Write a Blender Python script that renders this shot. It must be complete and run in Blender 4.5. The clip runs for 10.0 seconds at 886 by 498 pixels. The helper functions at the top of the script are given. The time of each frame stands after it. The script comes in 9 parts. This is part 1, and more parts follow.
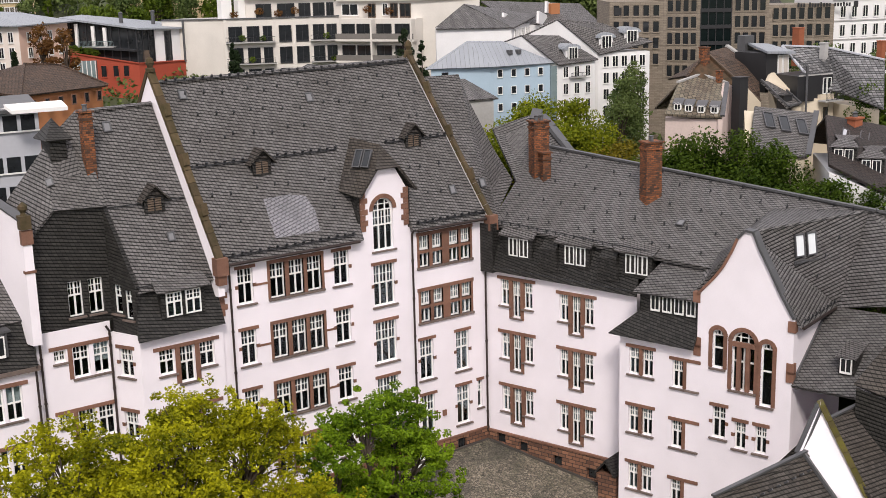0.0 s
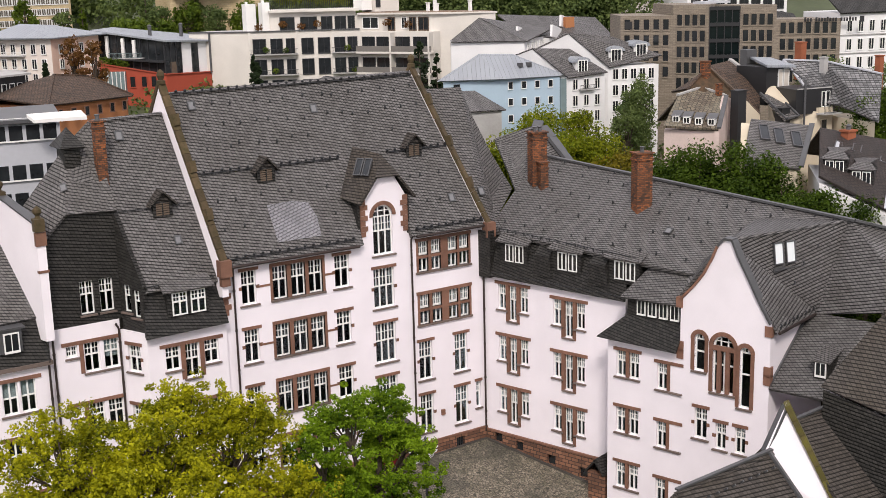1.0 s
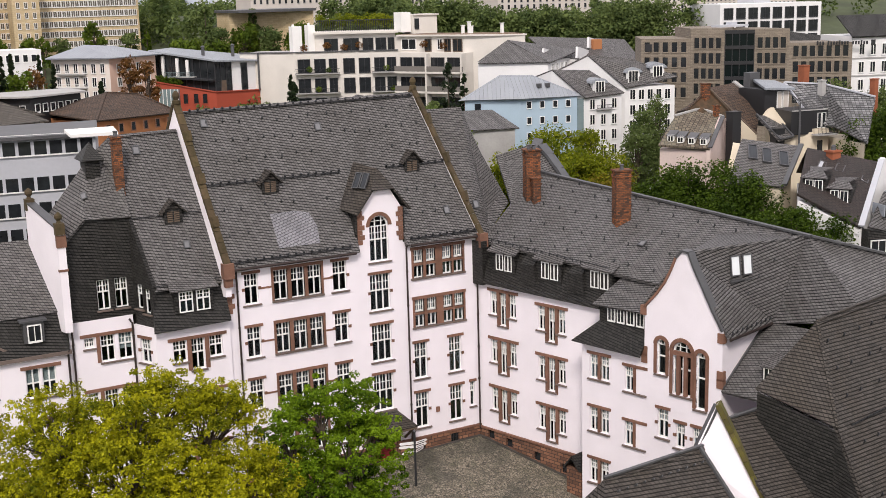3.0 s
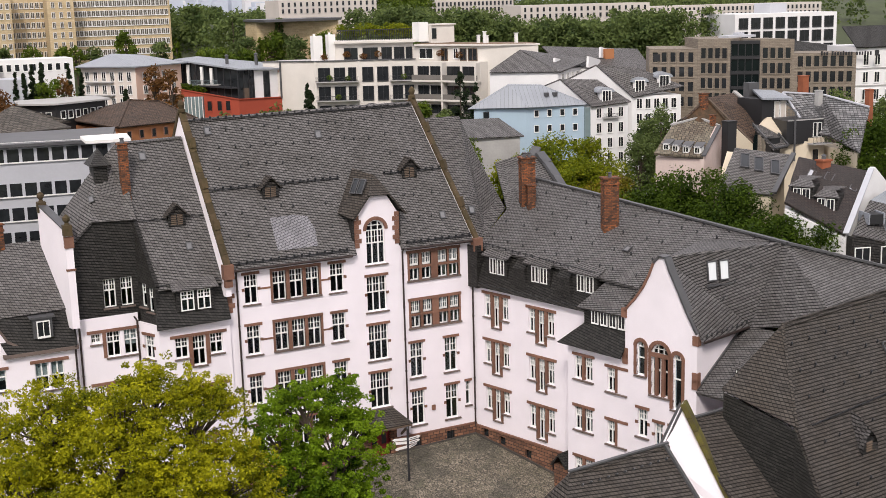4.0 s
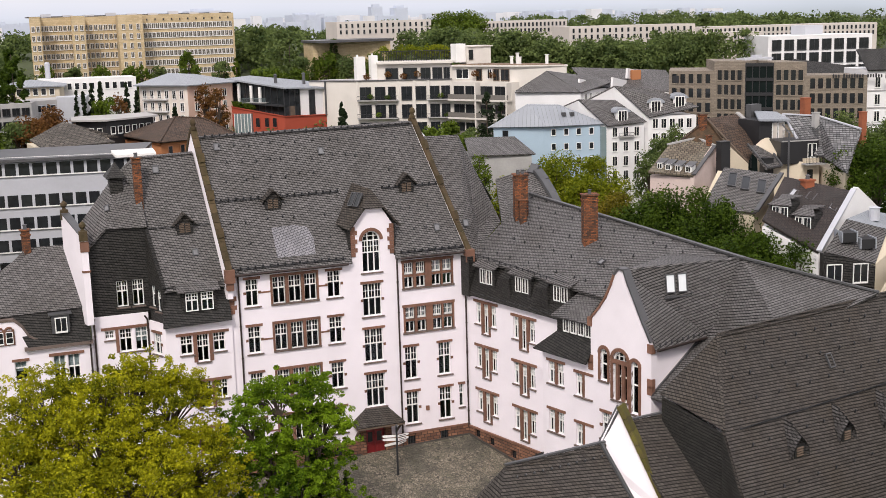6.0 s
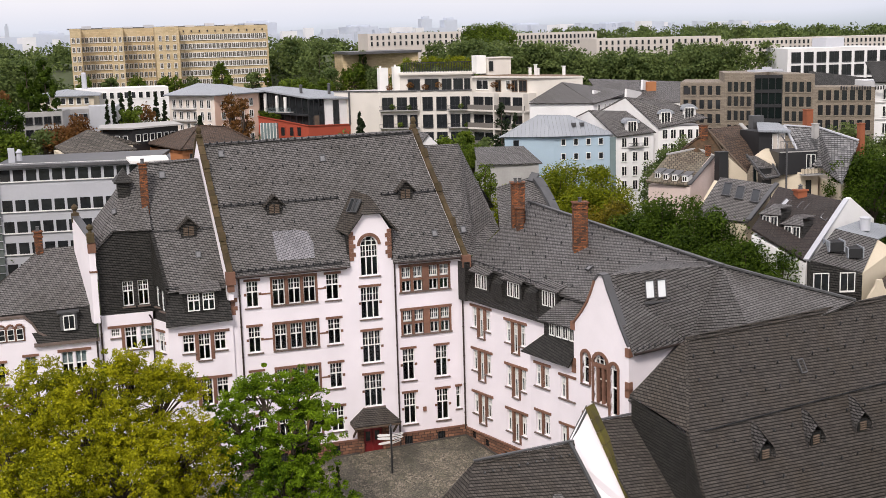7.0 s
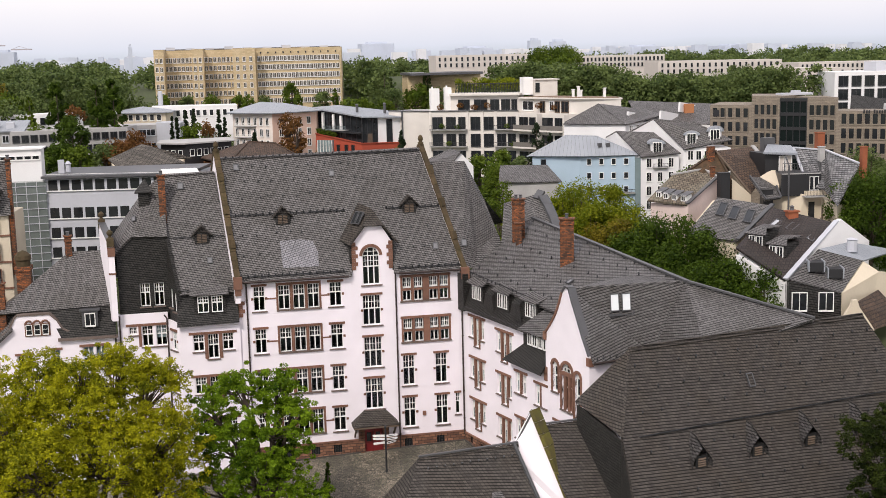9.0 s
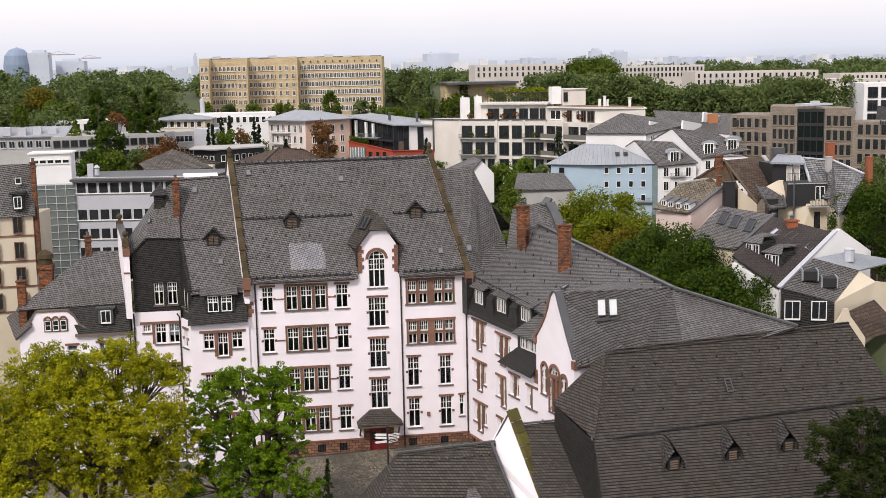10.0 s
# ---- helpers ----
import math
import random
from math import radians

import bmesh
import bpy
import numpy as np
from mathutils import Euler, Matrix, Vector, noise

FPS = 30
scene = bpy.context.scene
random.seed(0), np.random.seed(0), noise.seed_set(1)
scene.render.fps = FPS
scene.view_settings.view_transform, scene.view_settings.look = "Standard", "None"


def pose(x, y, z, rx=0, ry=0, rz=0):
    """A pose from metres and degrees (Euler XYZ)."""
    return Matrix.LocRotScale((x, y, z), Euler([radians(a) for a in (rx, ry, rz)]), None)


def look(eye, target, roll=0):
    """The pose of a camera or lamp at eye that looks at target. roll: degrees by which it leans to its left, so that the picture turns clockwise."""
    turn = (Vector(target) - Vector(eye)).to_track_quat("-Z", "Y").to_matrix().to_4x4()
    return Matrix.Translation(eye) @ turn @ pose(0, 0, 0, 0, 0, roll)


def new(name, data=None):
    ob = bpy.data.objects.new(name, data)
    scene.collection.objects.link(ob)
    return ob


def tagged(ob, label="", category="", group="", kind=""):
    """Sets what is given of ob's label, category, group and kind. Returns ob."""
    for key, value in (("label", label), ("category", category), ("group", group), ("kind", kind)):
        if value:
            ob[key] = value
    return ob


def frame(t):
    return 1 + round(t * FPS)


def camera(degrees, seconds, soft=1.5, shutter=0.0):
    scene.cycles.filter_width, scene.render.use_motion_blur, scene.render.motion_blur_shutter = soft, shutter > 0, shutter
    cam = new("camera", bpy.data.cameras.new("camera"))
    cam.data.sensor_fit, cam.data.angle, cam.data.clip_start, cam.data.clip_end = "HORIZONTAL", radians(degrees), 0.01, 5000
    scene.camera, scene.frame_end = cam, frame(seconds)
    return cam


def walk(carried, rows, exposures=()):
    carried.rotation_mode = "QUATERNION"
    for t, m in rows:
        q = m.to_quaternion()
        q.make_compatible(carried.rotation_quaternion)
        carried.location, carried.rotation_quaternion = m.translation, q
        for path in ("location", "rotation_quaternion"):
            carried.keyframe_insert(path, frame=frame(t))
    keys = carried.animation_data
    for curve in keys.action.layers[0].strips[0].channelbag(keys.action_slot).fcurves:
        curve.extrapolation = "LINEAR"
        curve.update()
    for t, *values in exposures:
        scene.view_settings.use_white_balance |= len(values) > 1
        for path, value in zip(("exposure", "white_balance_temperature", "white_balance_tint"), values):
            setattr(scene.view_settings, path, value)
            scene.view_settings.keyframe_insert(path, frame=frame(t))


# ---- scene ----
cam = camera(39.97, 10.0, 0.8)
PATH = [
    (0, look((-51.327, -64.167, 32.664), (-22.583, -24.904, 21.168), -1.466)),
    (0.5, look((-51.052, -66.436, 32.843), (-22.985, -26.621, 21.571), -1.471)),
    (1, look((-50.687, -68.785, 33.093), (-23.399, -28.378, 22.022), -1.454)),
    (1.5, look((-50.131, -71.124, 33.255), (-23.625, -30.159, 22.334), -1.461)),
    (2, look((-49.473, -73.656, 33.510), (-23.786, -32.126, 22.767), -1.475)),
    (2.5, look((-48.680, -76.012, 33.744), (-23.856, -33.914, 23.183), -1.514)),
    (4, look((-45.598, -83.426, 34.460), (-23.480, -39.748, 24.314), -1.564)),
    (4.5, look((-44.318, -85.882, 34.687), (-23.140, -41.702, 24.703), -1.590)),
    (5, look((-42.877, -88.311, 34.953), (-22.704, -43.629, 25.124), -1.610)),
    (5.5, look((-41.344, -90.697, 35.143), (-22.195, -45.530, 25.486), -1.635)),
    (7, look((-35.378, -97.868, 35.023), (-19.706, -51.229, 26.124), -1.591)),
    (7.5, look((-33.084, -100.021, 34.932), (-18.635, -52.940, 26.297), -1.558)),
    (8, look((-30.554, -102.197, 34.934), (-17.450, -54.680, 26.544), -1.500)),
    (8.5, look((-27.891, -104.229, 34.915), (-16.144, -56.319, 26.751), -1.475)),
    (9, look((-25.053, -106.309, 34.911), (-14.795, -58.020, 26.976), -1.395)),
    (9.5, look((-22.160, -108.200, 34.829), (-13.398, -59.578, 27.138), -1.307)),
    (10, look((-19.065, -110.033, 34.702), (-11.881, -61.119, 27.232), -1.194)),
]
walk(cam, PATH, [(0, 0.5, 6750, 14), (10, 0.5, 6750, 14)])

# ---- world and light ----
world = bpy.data.worlds.new("overcast_sky")
scene.world = world
world.use_nodes = True
wn, wl = world.node_tree.nodes, world.node_tree.links
wn.clear()
w_out, w_bg, w_sky, w_mix = wn.new("ShaderNodeOutputWorld"), wn.new("ShaderNodeBackground"), wn.new("ShaderNodeTexSky"), wn.new("ShaderNodeMix")
w_sky.sky_type, w_sky.sun_disc, w_sky.sun_elevation, w_sky.sun_rotation = "NISHITA", False, radians(48), radians(215)
w_geo, w_noise, w_ramp = wn.new("ShaderNodeTexCoord"), wn.new("ShaderNodeTexNoise"), wn.new("ShaderNodeValToRGB")
w_map = wn.new("ShaderNodeMapping")
w_map.inputs["Scale"].default_value = (1.5, 1.5, 7)
wl.new(w_geo.outputs["Generated"], w_map.inputs[0])
wl.new(w_map.outputs[0], w_noise.inputs["Vector"])
w_noise.inputs["Scale"].default_value, w_noise.inputs["Detail"].default_value = 1.6, 5
w_ramp.color_ramp.elements[0].position, w_ramp.color_ramp.elements[0].color = 0.35, (8.0, 8.2, 9.2, 1)
w_ramp.color_ramp.elements[1].position, w_ramp.color_ramp.elements[1].color = 0.6, (9.6, 9.6, 9.9, 1)
wl.new(w_noise.outputs["Fac"], w_ramp.inputs[0])
w_mix.data_type, w_mix.inputs["Factor"].default_value = "RGBA", 0.9
wl.new(w_sky.outputs[0], w_mix.inputs["A"])
wl.new(w_ramp.outputs[0], w_mix.inputs["B"])
wl.new(w_mix.outputs["Result"], w_bg.inputs["Color"])
w_bg.inputs["Strength"].default_value = 0.088
wl.new(w_bg.outputs[0], w_out.inputs[0])
sun = new("sun", bpy.data.lights.new("sun", "SUN"))
sun.data.energy, sun.data.angle, sun.data.color = 1.9, radians(12), (1.0, 0.96, 0.9)
sun.matrix_world = look((-40, -60, 70), (0, 0, 0))


# ---- materials ----
def graph(name):
    m = bpy.data.materials.new(name)
    m.use_nodes = True
    t = m.node_tree
    return m, t.nodes, t.links, t.nodes["Principled BSDF"]


def mat(name, color, rough=0.75, vary=0.25, grain=9.0, stain=0.6, bump=0.15, metal=0.0, tint=None, each=0.0, spec=0.5):
    """Plain coat with grain and larger stains; each: how far single pieces differ."""
    m, n, l, b = graph(name)
    co = n.new("ShaderNodeTexCoord")
    fine, wide = n.new("ShaderNodeTexNoise"), n.new("ShaderNodeTexNoise")
    for q, s, d in ((fine, grain, 6), (wide, stain, 4)):
        q.inputs["Scale"].default_value, q.inputs["Detail"].default_value = s, d
        l.new(co.outputs["Object"], q.inputs["Vector"])
    mul = n.new("ShaderNodeMath")
    mul.operation = "MULTIPLY_ADD"
    l.new(fine.outputs["Fac"], mul.inputs[0])
    mul.inputs[1].default_value = 0.45
    l.new(wide.outputs["Fac"], mul.inputs[2])
    ramp = n.new("ShaderNodeMapRange")
    ramp.inputs["From Min"].default_value, ramp.inputs["From Max"].default_value = 0.45, 1.0
    l.new(mul.outputs[0], ramp.inputs["Value"])
    mix = n.new("ShaderNodeMix")
    mix.data_type = "RGBA"
    dark = tint or tuple(c * (1 - vary) for c in color)
    mix.inputs["A"].default_value, mix.inputs["B"].default_value = (*dark, 1), (*[min(1, c * (1 + 0.35 * vary)) for c in color], 1)
    l.new(ramp.outputs[0], mix.inputs["Factor"])
    last = mix.outputs["Result"]
    if each:
        info, hsv, mr = n.new("ShaderNodeObjectInfo"), n.new("ShaderNodeHueSaturation"), n.new("ShaderNodeMapRange")
        mr.inputs["To Min"].default_value, mr.inputs["To Max"].default_value = 1 - each, 1 + each
        l.new(info.outputs["Random"], mr.inputs["Value"])
        l.new(mr.outputs[0], hsv.inputs["Value"])
        l.new(last, hsv.inputs["Color"])
        last = hsv.outputs[0]
    l.new(last, b.inputs["Base Color"])
    b.inputs["Roughness"].default_value, b.inputs["Metallic"].default_value = rough, metal
    b.inputs["Specular IOR Level"].default_value = spec
    if bump:
        bp = n.new("ShaderNodeBump")
        bp.inputs["Strength"].default_value, bp.inputs["Distance"].default_value = bump, 0.02
        l.new(fine.outputs["Fac"], bp.inputs["Height"])
        l.new(bp.outputs[0], b.inputs["Normal"])
    return m


def courses(name, c1, c2, joint, width, height, gap=0.012, turn=0.0, rough=0.6, depth=0.03, squash=0.5, stain_tint=(0.02, 0.02, 0.018), stain=0.35, spec=0.4):
    """Rows of slates, tiles or bricks in surface metres, with stains."""
    m, n, l, b = graph(name)
    uv, mp, br = n.new("ShaderNodeUVMap"), n.new("ShaderNodeMapping"), n.new("ShaderNodeTexBrick")
    mp.inputs["Rotation"].default_value = (0, 0, radians(turn))
    l.new(uv.outputs[0], mp.inputs[0])
    wob = n.new("ShaderNodeTexNoise")
    wob.inputs["Scale"].default_value = 2.2
    l.new(mp.outputs[0], wob.inputs["Vector"])
    add = n.new("ShaderNodeMixRGB")
    add.blend_type, add.inputs[0].default_value = "ADD", 0.05
    l.new(mp.outputs[0], add.inputs[1])
    l.new(wob.outputs["Color"], add.inputs[2])
    l.new(add.outputs[0], br.inputs["Vector"])
    br.inputs["Scale"].default_value, br.inputs["Brick Width"].default_value, br.inputs["Row Height"].default_value = 1.0, width, height
    br.inputs["Mortar Size"].default_value, br.inputs["Mortar Smooth"].default_value, br.inputs["Bias"].default_value = gap, 0.3, 0.0
    br.offset = squash
    br.inputs["Color1"].default_value, br.inputs["Color2"].default_value, br.inputs["Mortar"].default_value = (*c1, 1), (*c2, 1), (*joint, 1)
    big, mr, mix = n.new("ShaderNodeTexNoise"), n.new("ShaderNodeMapRange"), n.new("ShaderNodeMix")
    big.inputs["Scale"].default_value, big.inputs["Detail"].default_value = 0.35, 7
    l.new(uv.outputs[0], big.inputs["Vector"])
    mr.inputs["From Min"].default_value, mr.inputs["From Max"].default_value, mr.inputs["To Max"].default_value = 0.45, 0.75, stain
    l.new(big.outputs["Fac"], mr.inputs["Value"])
    mix.data_type = "RGBA"
    l.new(mr.outputs[0], mix.inputs["Factor"])
    l.new(br.outputs["Color"], mix.inputs["A"])
    mix.inputs["B"].default_value = (*stain_tint, 1)
    l.new(mix.outputs["Result"], b.inputs["Base Color"])
    fine = n.new("ShaderNodeTexNoise")
    fine.inputs["Scale"].default_value, fine.inputs["Detail"].default_value = 14, 5
    l.new(uv.outputs[0], fine.inputs["Vector"])
    rr = n.new("ShaderNodeMapRange")
    rr.inputs["To Min"].default_value, rr.inputs["To Max"].default_value = rough - 0.12, min(1, rough + 0.2)
    l.new(fine.outputs["Fac"], rr.inputs["Value"])
    l.new(rr.outputs[0], b.inputs["Roughness"])
    b.inputs["Specular IOR Level"].default_value = spec
    hh, bp = n.new("ShaderNodeMath"), n.new("ShaderNodeBump")
    hh.operation = "MULTIPLY_ADD"
    l.new(br.outputs["Fac"], hh.inputs[0])
    hh.inputs[1].default_value = -1.0
    l.new(fine.outputs["Fac"], hh.inputs[2])
    bp.inputs["Strength"].default_value, bp.inputs["Distance"].default_value = 0.8, depth
    l.new(hh.outputs[0], bp.inputs["Height"])
    l.new(bp.outputs[0], b.inputs["Normal"])
    return m


def setts(name):
    """Uneven worn cobbles in surface metres, with damp, mossy and sandy patches."""
    m, n, l, b = graph(name)
    uv, cell, edge = n.new("ShaderNodeUVMap"), n.new("ShaderNodeTexVoronoi"), n.new("ShaderNodeTexVoronoi")
    edge.feature = "DISTANCE_TO_EDGE"
    for v in (cell, edge):
        v.inputs["Scale"].default_value, v.inputs["Randomness"].default_value = 5.2, 0.7
        l.new(uv.outputs[0], v.inputs["Vector"])
    tone = n.new("ShaderNodeValToRGB")
    e = tone.color_ramp.elements
    e[0].color, e[1].color = (0.11, 0.094, 0.068, 1), (0.36, 0.31, 0.24, 1)
    l.new(cell.outputs["Color"], tone.inputs[0])
    src = tone.outputs[0]
    for scale, lo, hi, amount, tint in ((0.22, 0.48, 0.62, 0.75, (0.075, 0.07, 0.058, 1)), (0.9, 0.5, 0.75, 0.6, (0.07, 0.078, 0.035, 1))):
        nz, mr, mx = n.new("ShaderNodeTexNoise"), n.new("ShaderNodeMapRange"), n.new("ShaderNodeMix")
        nz.inputs["Scale"].default_value, nz.inputs["Detail"].default_value = scale, 7
        l.new(uv.outputs[0], nz.inputs["Vector"])
        mr.inputs["From Min"].default_value, mr.inputs["From Max"].default_value, mr.inputs["To Max"].default_value = lo, hi, amount
        l.new(nz.outputs["Fac"], mr.inputs["Value"])
        mx.data_type = "RGBA"
        l.new(mr.outputs[0], mx.inputs["Factor"])
        l.new(src, mx.inputs["A"])
        mx.inputs["B"].default_value = tint
        src = mx.outputs["Result"]
    gap, mx = n.new("ShaderNodeMapRange"), n.new("ShaderNodeMix")
    gap.inputs["From Min"].default_value, gap.inputs["From Max"].default_value = 0.02, 0.13
    l.new(edge.outputs["Distance"], gap.inputs["Value"])
    mx.data_type = "RGBA"
    l.new(gap.outputs[0], mx.inputs["Factor"])
    mx.inputs["A"].default_value = (0.04, 0.038, 0.028, 1)
    l.new(src, mx.inputs["B"])
    l.new(mx.outputs["Result"], b.inputs["Base Color"])
    b.inputs["Roughness"].default_value = 0.7
    bp = n.new("ShaderNodeBump")
    bp.inputs["Strength"].default_value, bp.inputs["Distance"].default_value = 0.8, 0.04
    l.new(gap.outputs[0], bp.inputs["Height"])
    l.new(bp.outputs[0], b.inputs["Normal"])
    return m


def slating(name, c1, c2, joint, width, height, turn=0.0, rough=0.55, depth=0.05, lichen=(0.06, 0.052, 0.042), stain=0.45, spec=0.3):
    """Rising courses of slates in surface metres: each slate with its own tone, open joints, a shadow line painted
    along its lower edge.
    """
    m, n, l, b = graph(name)
    uv, mp, sep = n.new("ShaderNodeUVMap"), n.new("ShaderNodeMapping"), n.new("ShaderNodeSeparateXYZ")
    mp.inputs["Rotation"].default_value = (0, 0, radians(turn))
    l.new(uv.outputs[0], mp.inputs[0])
    wob, add = n.new("ShaderNodeTexNoise"), n.new("ShaderNodeMixRGB")
    wob.inputs["Scale"].default_value, wob.inputs["Detail"].default_value = 0.9, 3
    l.new(mp.outputs[0], wob.inputs["Vector"])
    add.blend_type, add.inputs[0].default_value = "ADD", 0.07
    l.new(mp.outputs[0], add.inputs[1])
    l.new(wob.outputs["Color"], add.inputs[2])
    l.new(add.outputs[0], sep.inputs[0])

    def calc(op, a, c=None, d=None):
        q = n.new("ShaderNodeMath")
        q.operation = op
        for k, v in enumerate((a, c, d)):
            if v is not None:
                if isinstance(v, (int, float)):
                    q.inputs[k].default_value = v
                else:
                    l.new(v, q.inputs[k])
        return q.outputs[0]
    row = calc("DIVIDE", sep.outputs["Y"], height)
    rf, rr = calc("FLOOR", row), calc("FRACT", row)
    col = calc("ADD", calc("DIVIDE", sep.outputs["X"], width), calc("ADD", calc("MULTIPLY", rf, 0.5), calc("MULTIPLY", rr, 0.45)))
    cf, cr = calc("FLOOR", col), calc("FRACT", col)
    one, vec = n.new("ShaderNodeTexWhiteNoise"), n.new("ShaderNodeCombineXYZ")
    l.new(cf, vec.inputs[0])
    l.new(rf, vec.inputs[1])
    l.new(vec.outputs[0], one.inputs["Vector"])
    # Course shadow painted as a dark lower band; the side joints are open gaps.
    lip_shade, side = n.new("ShaderNodeMapRange"), n.new("ShaderNodeMapRange")
    for q, src, a, z in ((lip_shade, rr, 0.14, 0.34), (side, cr, 0.08, 0.2)):
        q.inputs["From Min"].default_value, q.inputs["From Max"].default_value = a, z
        l.new(src, q.inputs["Value"])
    gap = calc("MULTIPLY", lip_shade.outputs[0], calc("MAXIMUM", side.outputs[0], 0.3))
    tone, mx = n.new("ShaderNodeMix"), n.new("ShaderNodeMix")
    tone.data_type = mx.data_type = "RGBA"
    l.new(one.outputs["Value"], tone.inputs["Factor"])
    tone.inputs["A"].default_value, tone.inputs["B"].default_value = (*c1, 1), (*c2, 1)
    big, mr, st = n.new("ShaderNodeTexNoise"), n.new("ShaderNodeMapRange"), n.new("ShaderNodeMix")
    big.inputs["Scale"].default_value, big.inputs["Detail"].default_value = 0.3, 8
    l.new(uv.outputs[0], big.inputs["Vector"])
    mr.inputs["From Min"].default_value, mr.inputs["From Max"].default_value, mr.inputs["To Max"].default_value = 0.45, 0.75, stain
    l.new(big.outputs["Fac"], mr.inputs["Value"])
    st.data_type = "RGBA"
    l.new(mr.outputs[0], st.inputs["Factor"])
    l.new(tone.outputs["Result"], st.inputs["A"])
    st.inputs["B"].default_value = (*lichen, 1)
    l.new(gap, mx.inputs["Factor"])
    mx.inputs["A"].default_value = (*joint, 1)
    l.new(st.outputs["Result"], mx.inputs["B"])
    l.new(mx.outputs["Result"], b.inputs["Base Color"])
    fine, ro = n.new("ShaderNodeTexNoise"), n.new("ShaderNodeMapRange")
    fine.inputs["Scale"].default_value, fine.inputs["Detail"].default_value = 12, 5
    l.new(uv.outputs[0], fine.inputs["Vector"])
    ro.inputs["To Min"].default_value, ro.inputs["To Max"].default_value = rough - 0.12, min(1, rough + 0.2)
    l.new(fine.outputs["Fac"], ro.inputs["Value"])
    l.new(ro.outputs[0], b.inputs["Roughness"])
    b.inputs["Specular IOR Level"].default_value = spec
    bp = n.new("ShaderNodeBump")
    bp.inputs["Strength"].default_value, bp.inputs["Distance"].default_value = 0.7, depth
    l.new(calc("ADD", calc("MULTIPLY", gap, calc("SUBTRACT", 1.35, rr)), calc("MULTIPLY", one.outputs["Value"], 0.25)), bp.inputs["Height"])
    l.new(bp.outputs[0], b.inputs["Normal"])
    return m


def glass(name, tone=(0.7, 0.8, 0.85)):
    m, n, l, b = graph(name)
    tr, gl, fr, mx = n.new("ShaderNodeBsdfTransparent"), n.new("ShaderNodeBsdfGlossy"), n.new("ShaderNodeFresnel"), n.new("ShaderNodeMixShader")
    tr.inputs[0].default_value = (*tone, 1)
    gl.inputs["Roughness"].default_value = 0.03
    fr.inputs[0].default_value = 1.5
    l.new(fr.outputs[0], mx.inputs[0])
    l.new(tr.outputs[0], mx.inputs[1])
    l.new(gl.outputs[0], mx.inputs[2])
    l.new(mx.outputs[0], n["Material Output"].inputs[0])
    return m


def leafage(name, c1, c2, rough=0.6):
    m, n, l, b = graph(name)
    geo, ramp, co, big, mx = n.new("ShaderNodeNewGeometry"), n.new("ShaderNodeMix"), n.new("ShaderNodeTexCoord"), n.new("ShaderNodeTexNoise"), n.new("ShaderNodeMath")
    ramp.data_type = "RGBA"
    big.inputs["Scale"].default_value = 0.45
    l.new(co.outputs["Object"], big.inputs["Vector"])
    mx.operation = "MULTIPLY_ADD"
    mx.use_clamp = True
    l.new(geo.outputs["Random Per Island"], mx.inputs[0])
    mx.inputs[1].default_value = 0.6
    sub = n.new("ShaderNodeMapRange")
    sub.inputs["From Min"].default_value, sub.inputs["From Max"].default_value, sub.inputs["To Min"].default_value, sub.inputs["To Max"].default_value = 0.3, 0.7, -0.2, 0.6
    l.new(big.outputs["Fac"], sub.inputs["Value"])
    l.new(sub.outputs[0], mx.inputs[2])
    l.new(mx.outputs[0], ramp.inputs["Factor"])
    ramp.inputs["A"].default_value, ramp.inputs["B"].default_value = (*c1, 1), (*c2, 1)
    l.new(ramp.outputs["Result"], b.inputs["Base Color"])
    b.inputs["Roughness"].default_value = rough
    b.inputs["Specular IOR Level"].default_value = 0.12
    tl, ms = n.new("ShaderNodeBsdfTranslucent"), n.new("ShaderNodeMixShader")
    l.new(ramp.outputs["Result"], tl.inputs["Color"])
    ms.inputs[0].default_value = 0.3
    l.new(b.outputs[0], ms.inputs[1])
    l.new(tl.outputs[0], ms.inputs[2])
    l.new(ms.outputs[0], n["Material Output"].inputs[0])
    return m


SLATE = slating("grey_slate", (0.172, 0.161, 0.159), (0.105, 0.098, 0.096), (0.003, 0.004, 0.004), 0.27, 0.205, 13, 0.5)
SLATE_WING = slating("grey_slate_rising", (0.165, 0.156, 0.155), (0.1, 0.094, 0.093), (0.003, 0.004, 0.004), 0.27, 0.21, -15, 0.5)
SLATE_DARK = slating("dark_hung_slate", (0.046, 0.043, 0.04), (0.021, 0.02, 0.0185), (0.004, 0.004, 0.004), 0.26, 0.2, 10, 0.5, 0.04, (0.034, 0.031, 0.026), 0.5, 0.25)
SLATE_WARM = slating("weathered_brown_grey_slate", (0.086, 0.075, 0.067), (0.046, 0.04, 0.036), (0.012, 0.011, 0.01), 0.27, 0.21, 4, 0.6, 0.05, (0.06, 0.045, 0.03), 0.55, 0.22)
TILE_DARK = courses("dark_brown_roof_tile", (0.05, 0.036, 0.032), (0.032, 0.024, 0.022), (0.012, 0.009, 0.008), 0.3, 0.32, 0.035, 0, 0.6, 0.05)
TILE_RED = courses("brown_red_roof_tile", (0.11, 0.068, 0.045), (0.06, 0.038, 0.028), (0.02, 0.014, 0.01), 0.3, 0.32, 0.03, 0, 0.75, 0.05)
TILE_OLD = courses("lichened_old_roof_tile", (0.2, 0.165, 0.12), (0.11, 0.085, 0.062), (0.04, 0.032, 0.025), 0.35, 0.4, 0.04, 0, 0.85, 0.06, 0.5, (0.22, 0.21, 0.16), 0.6)
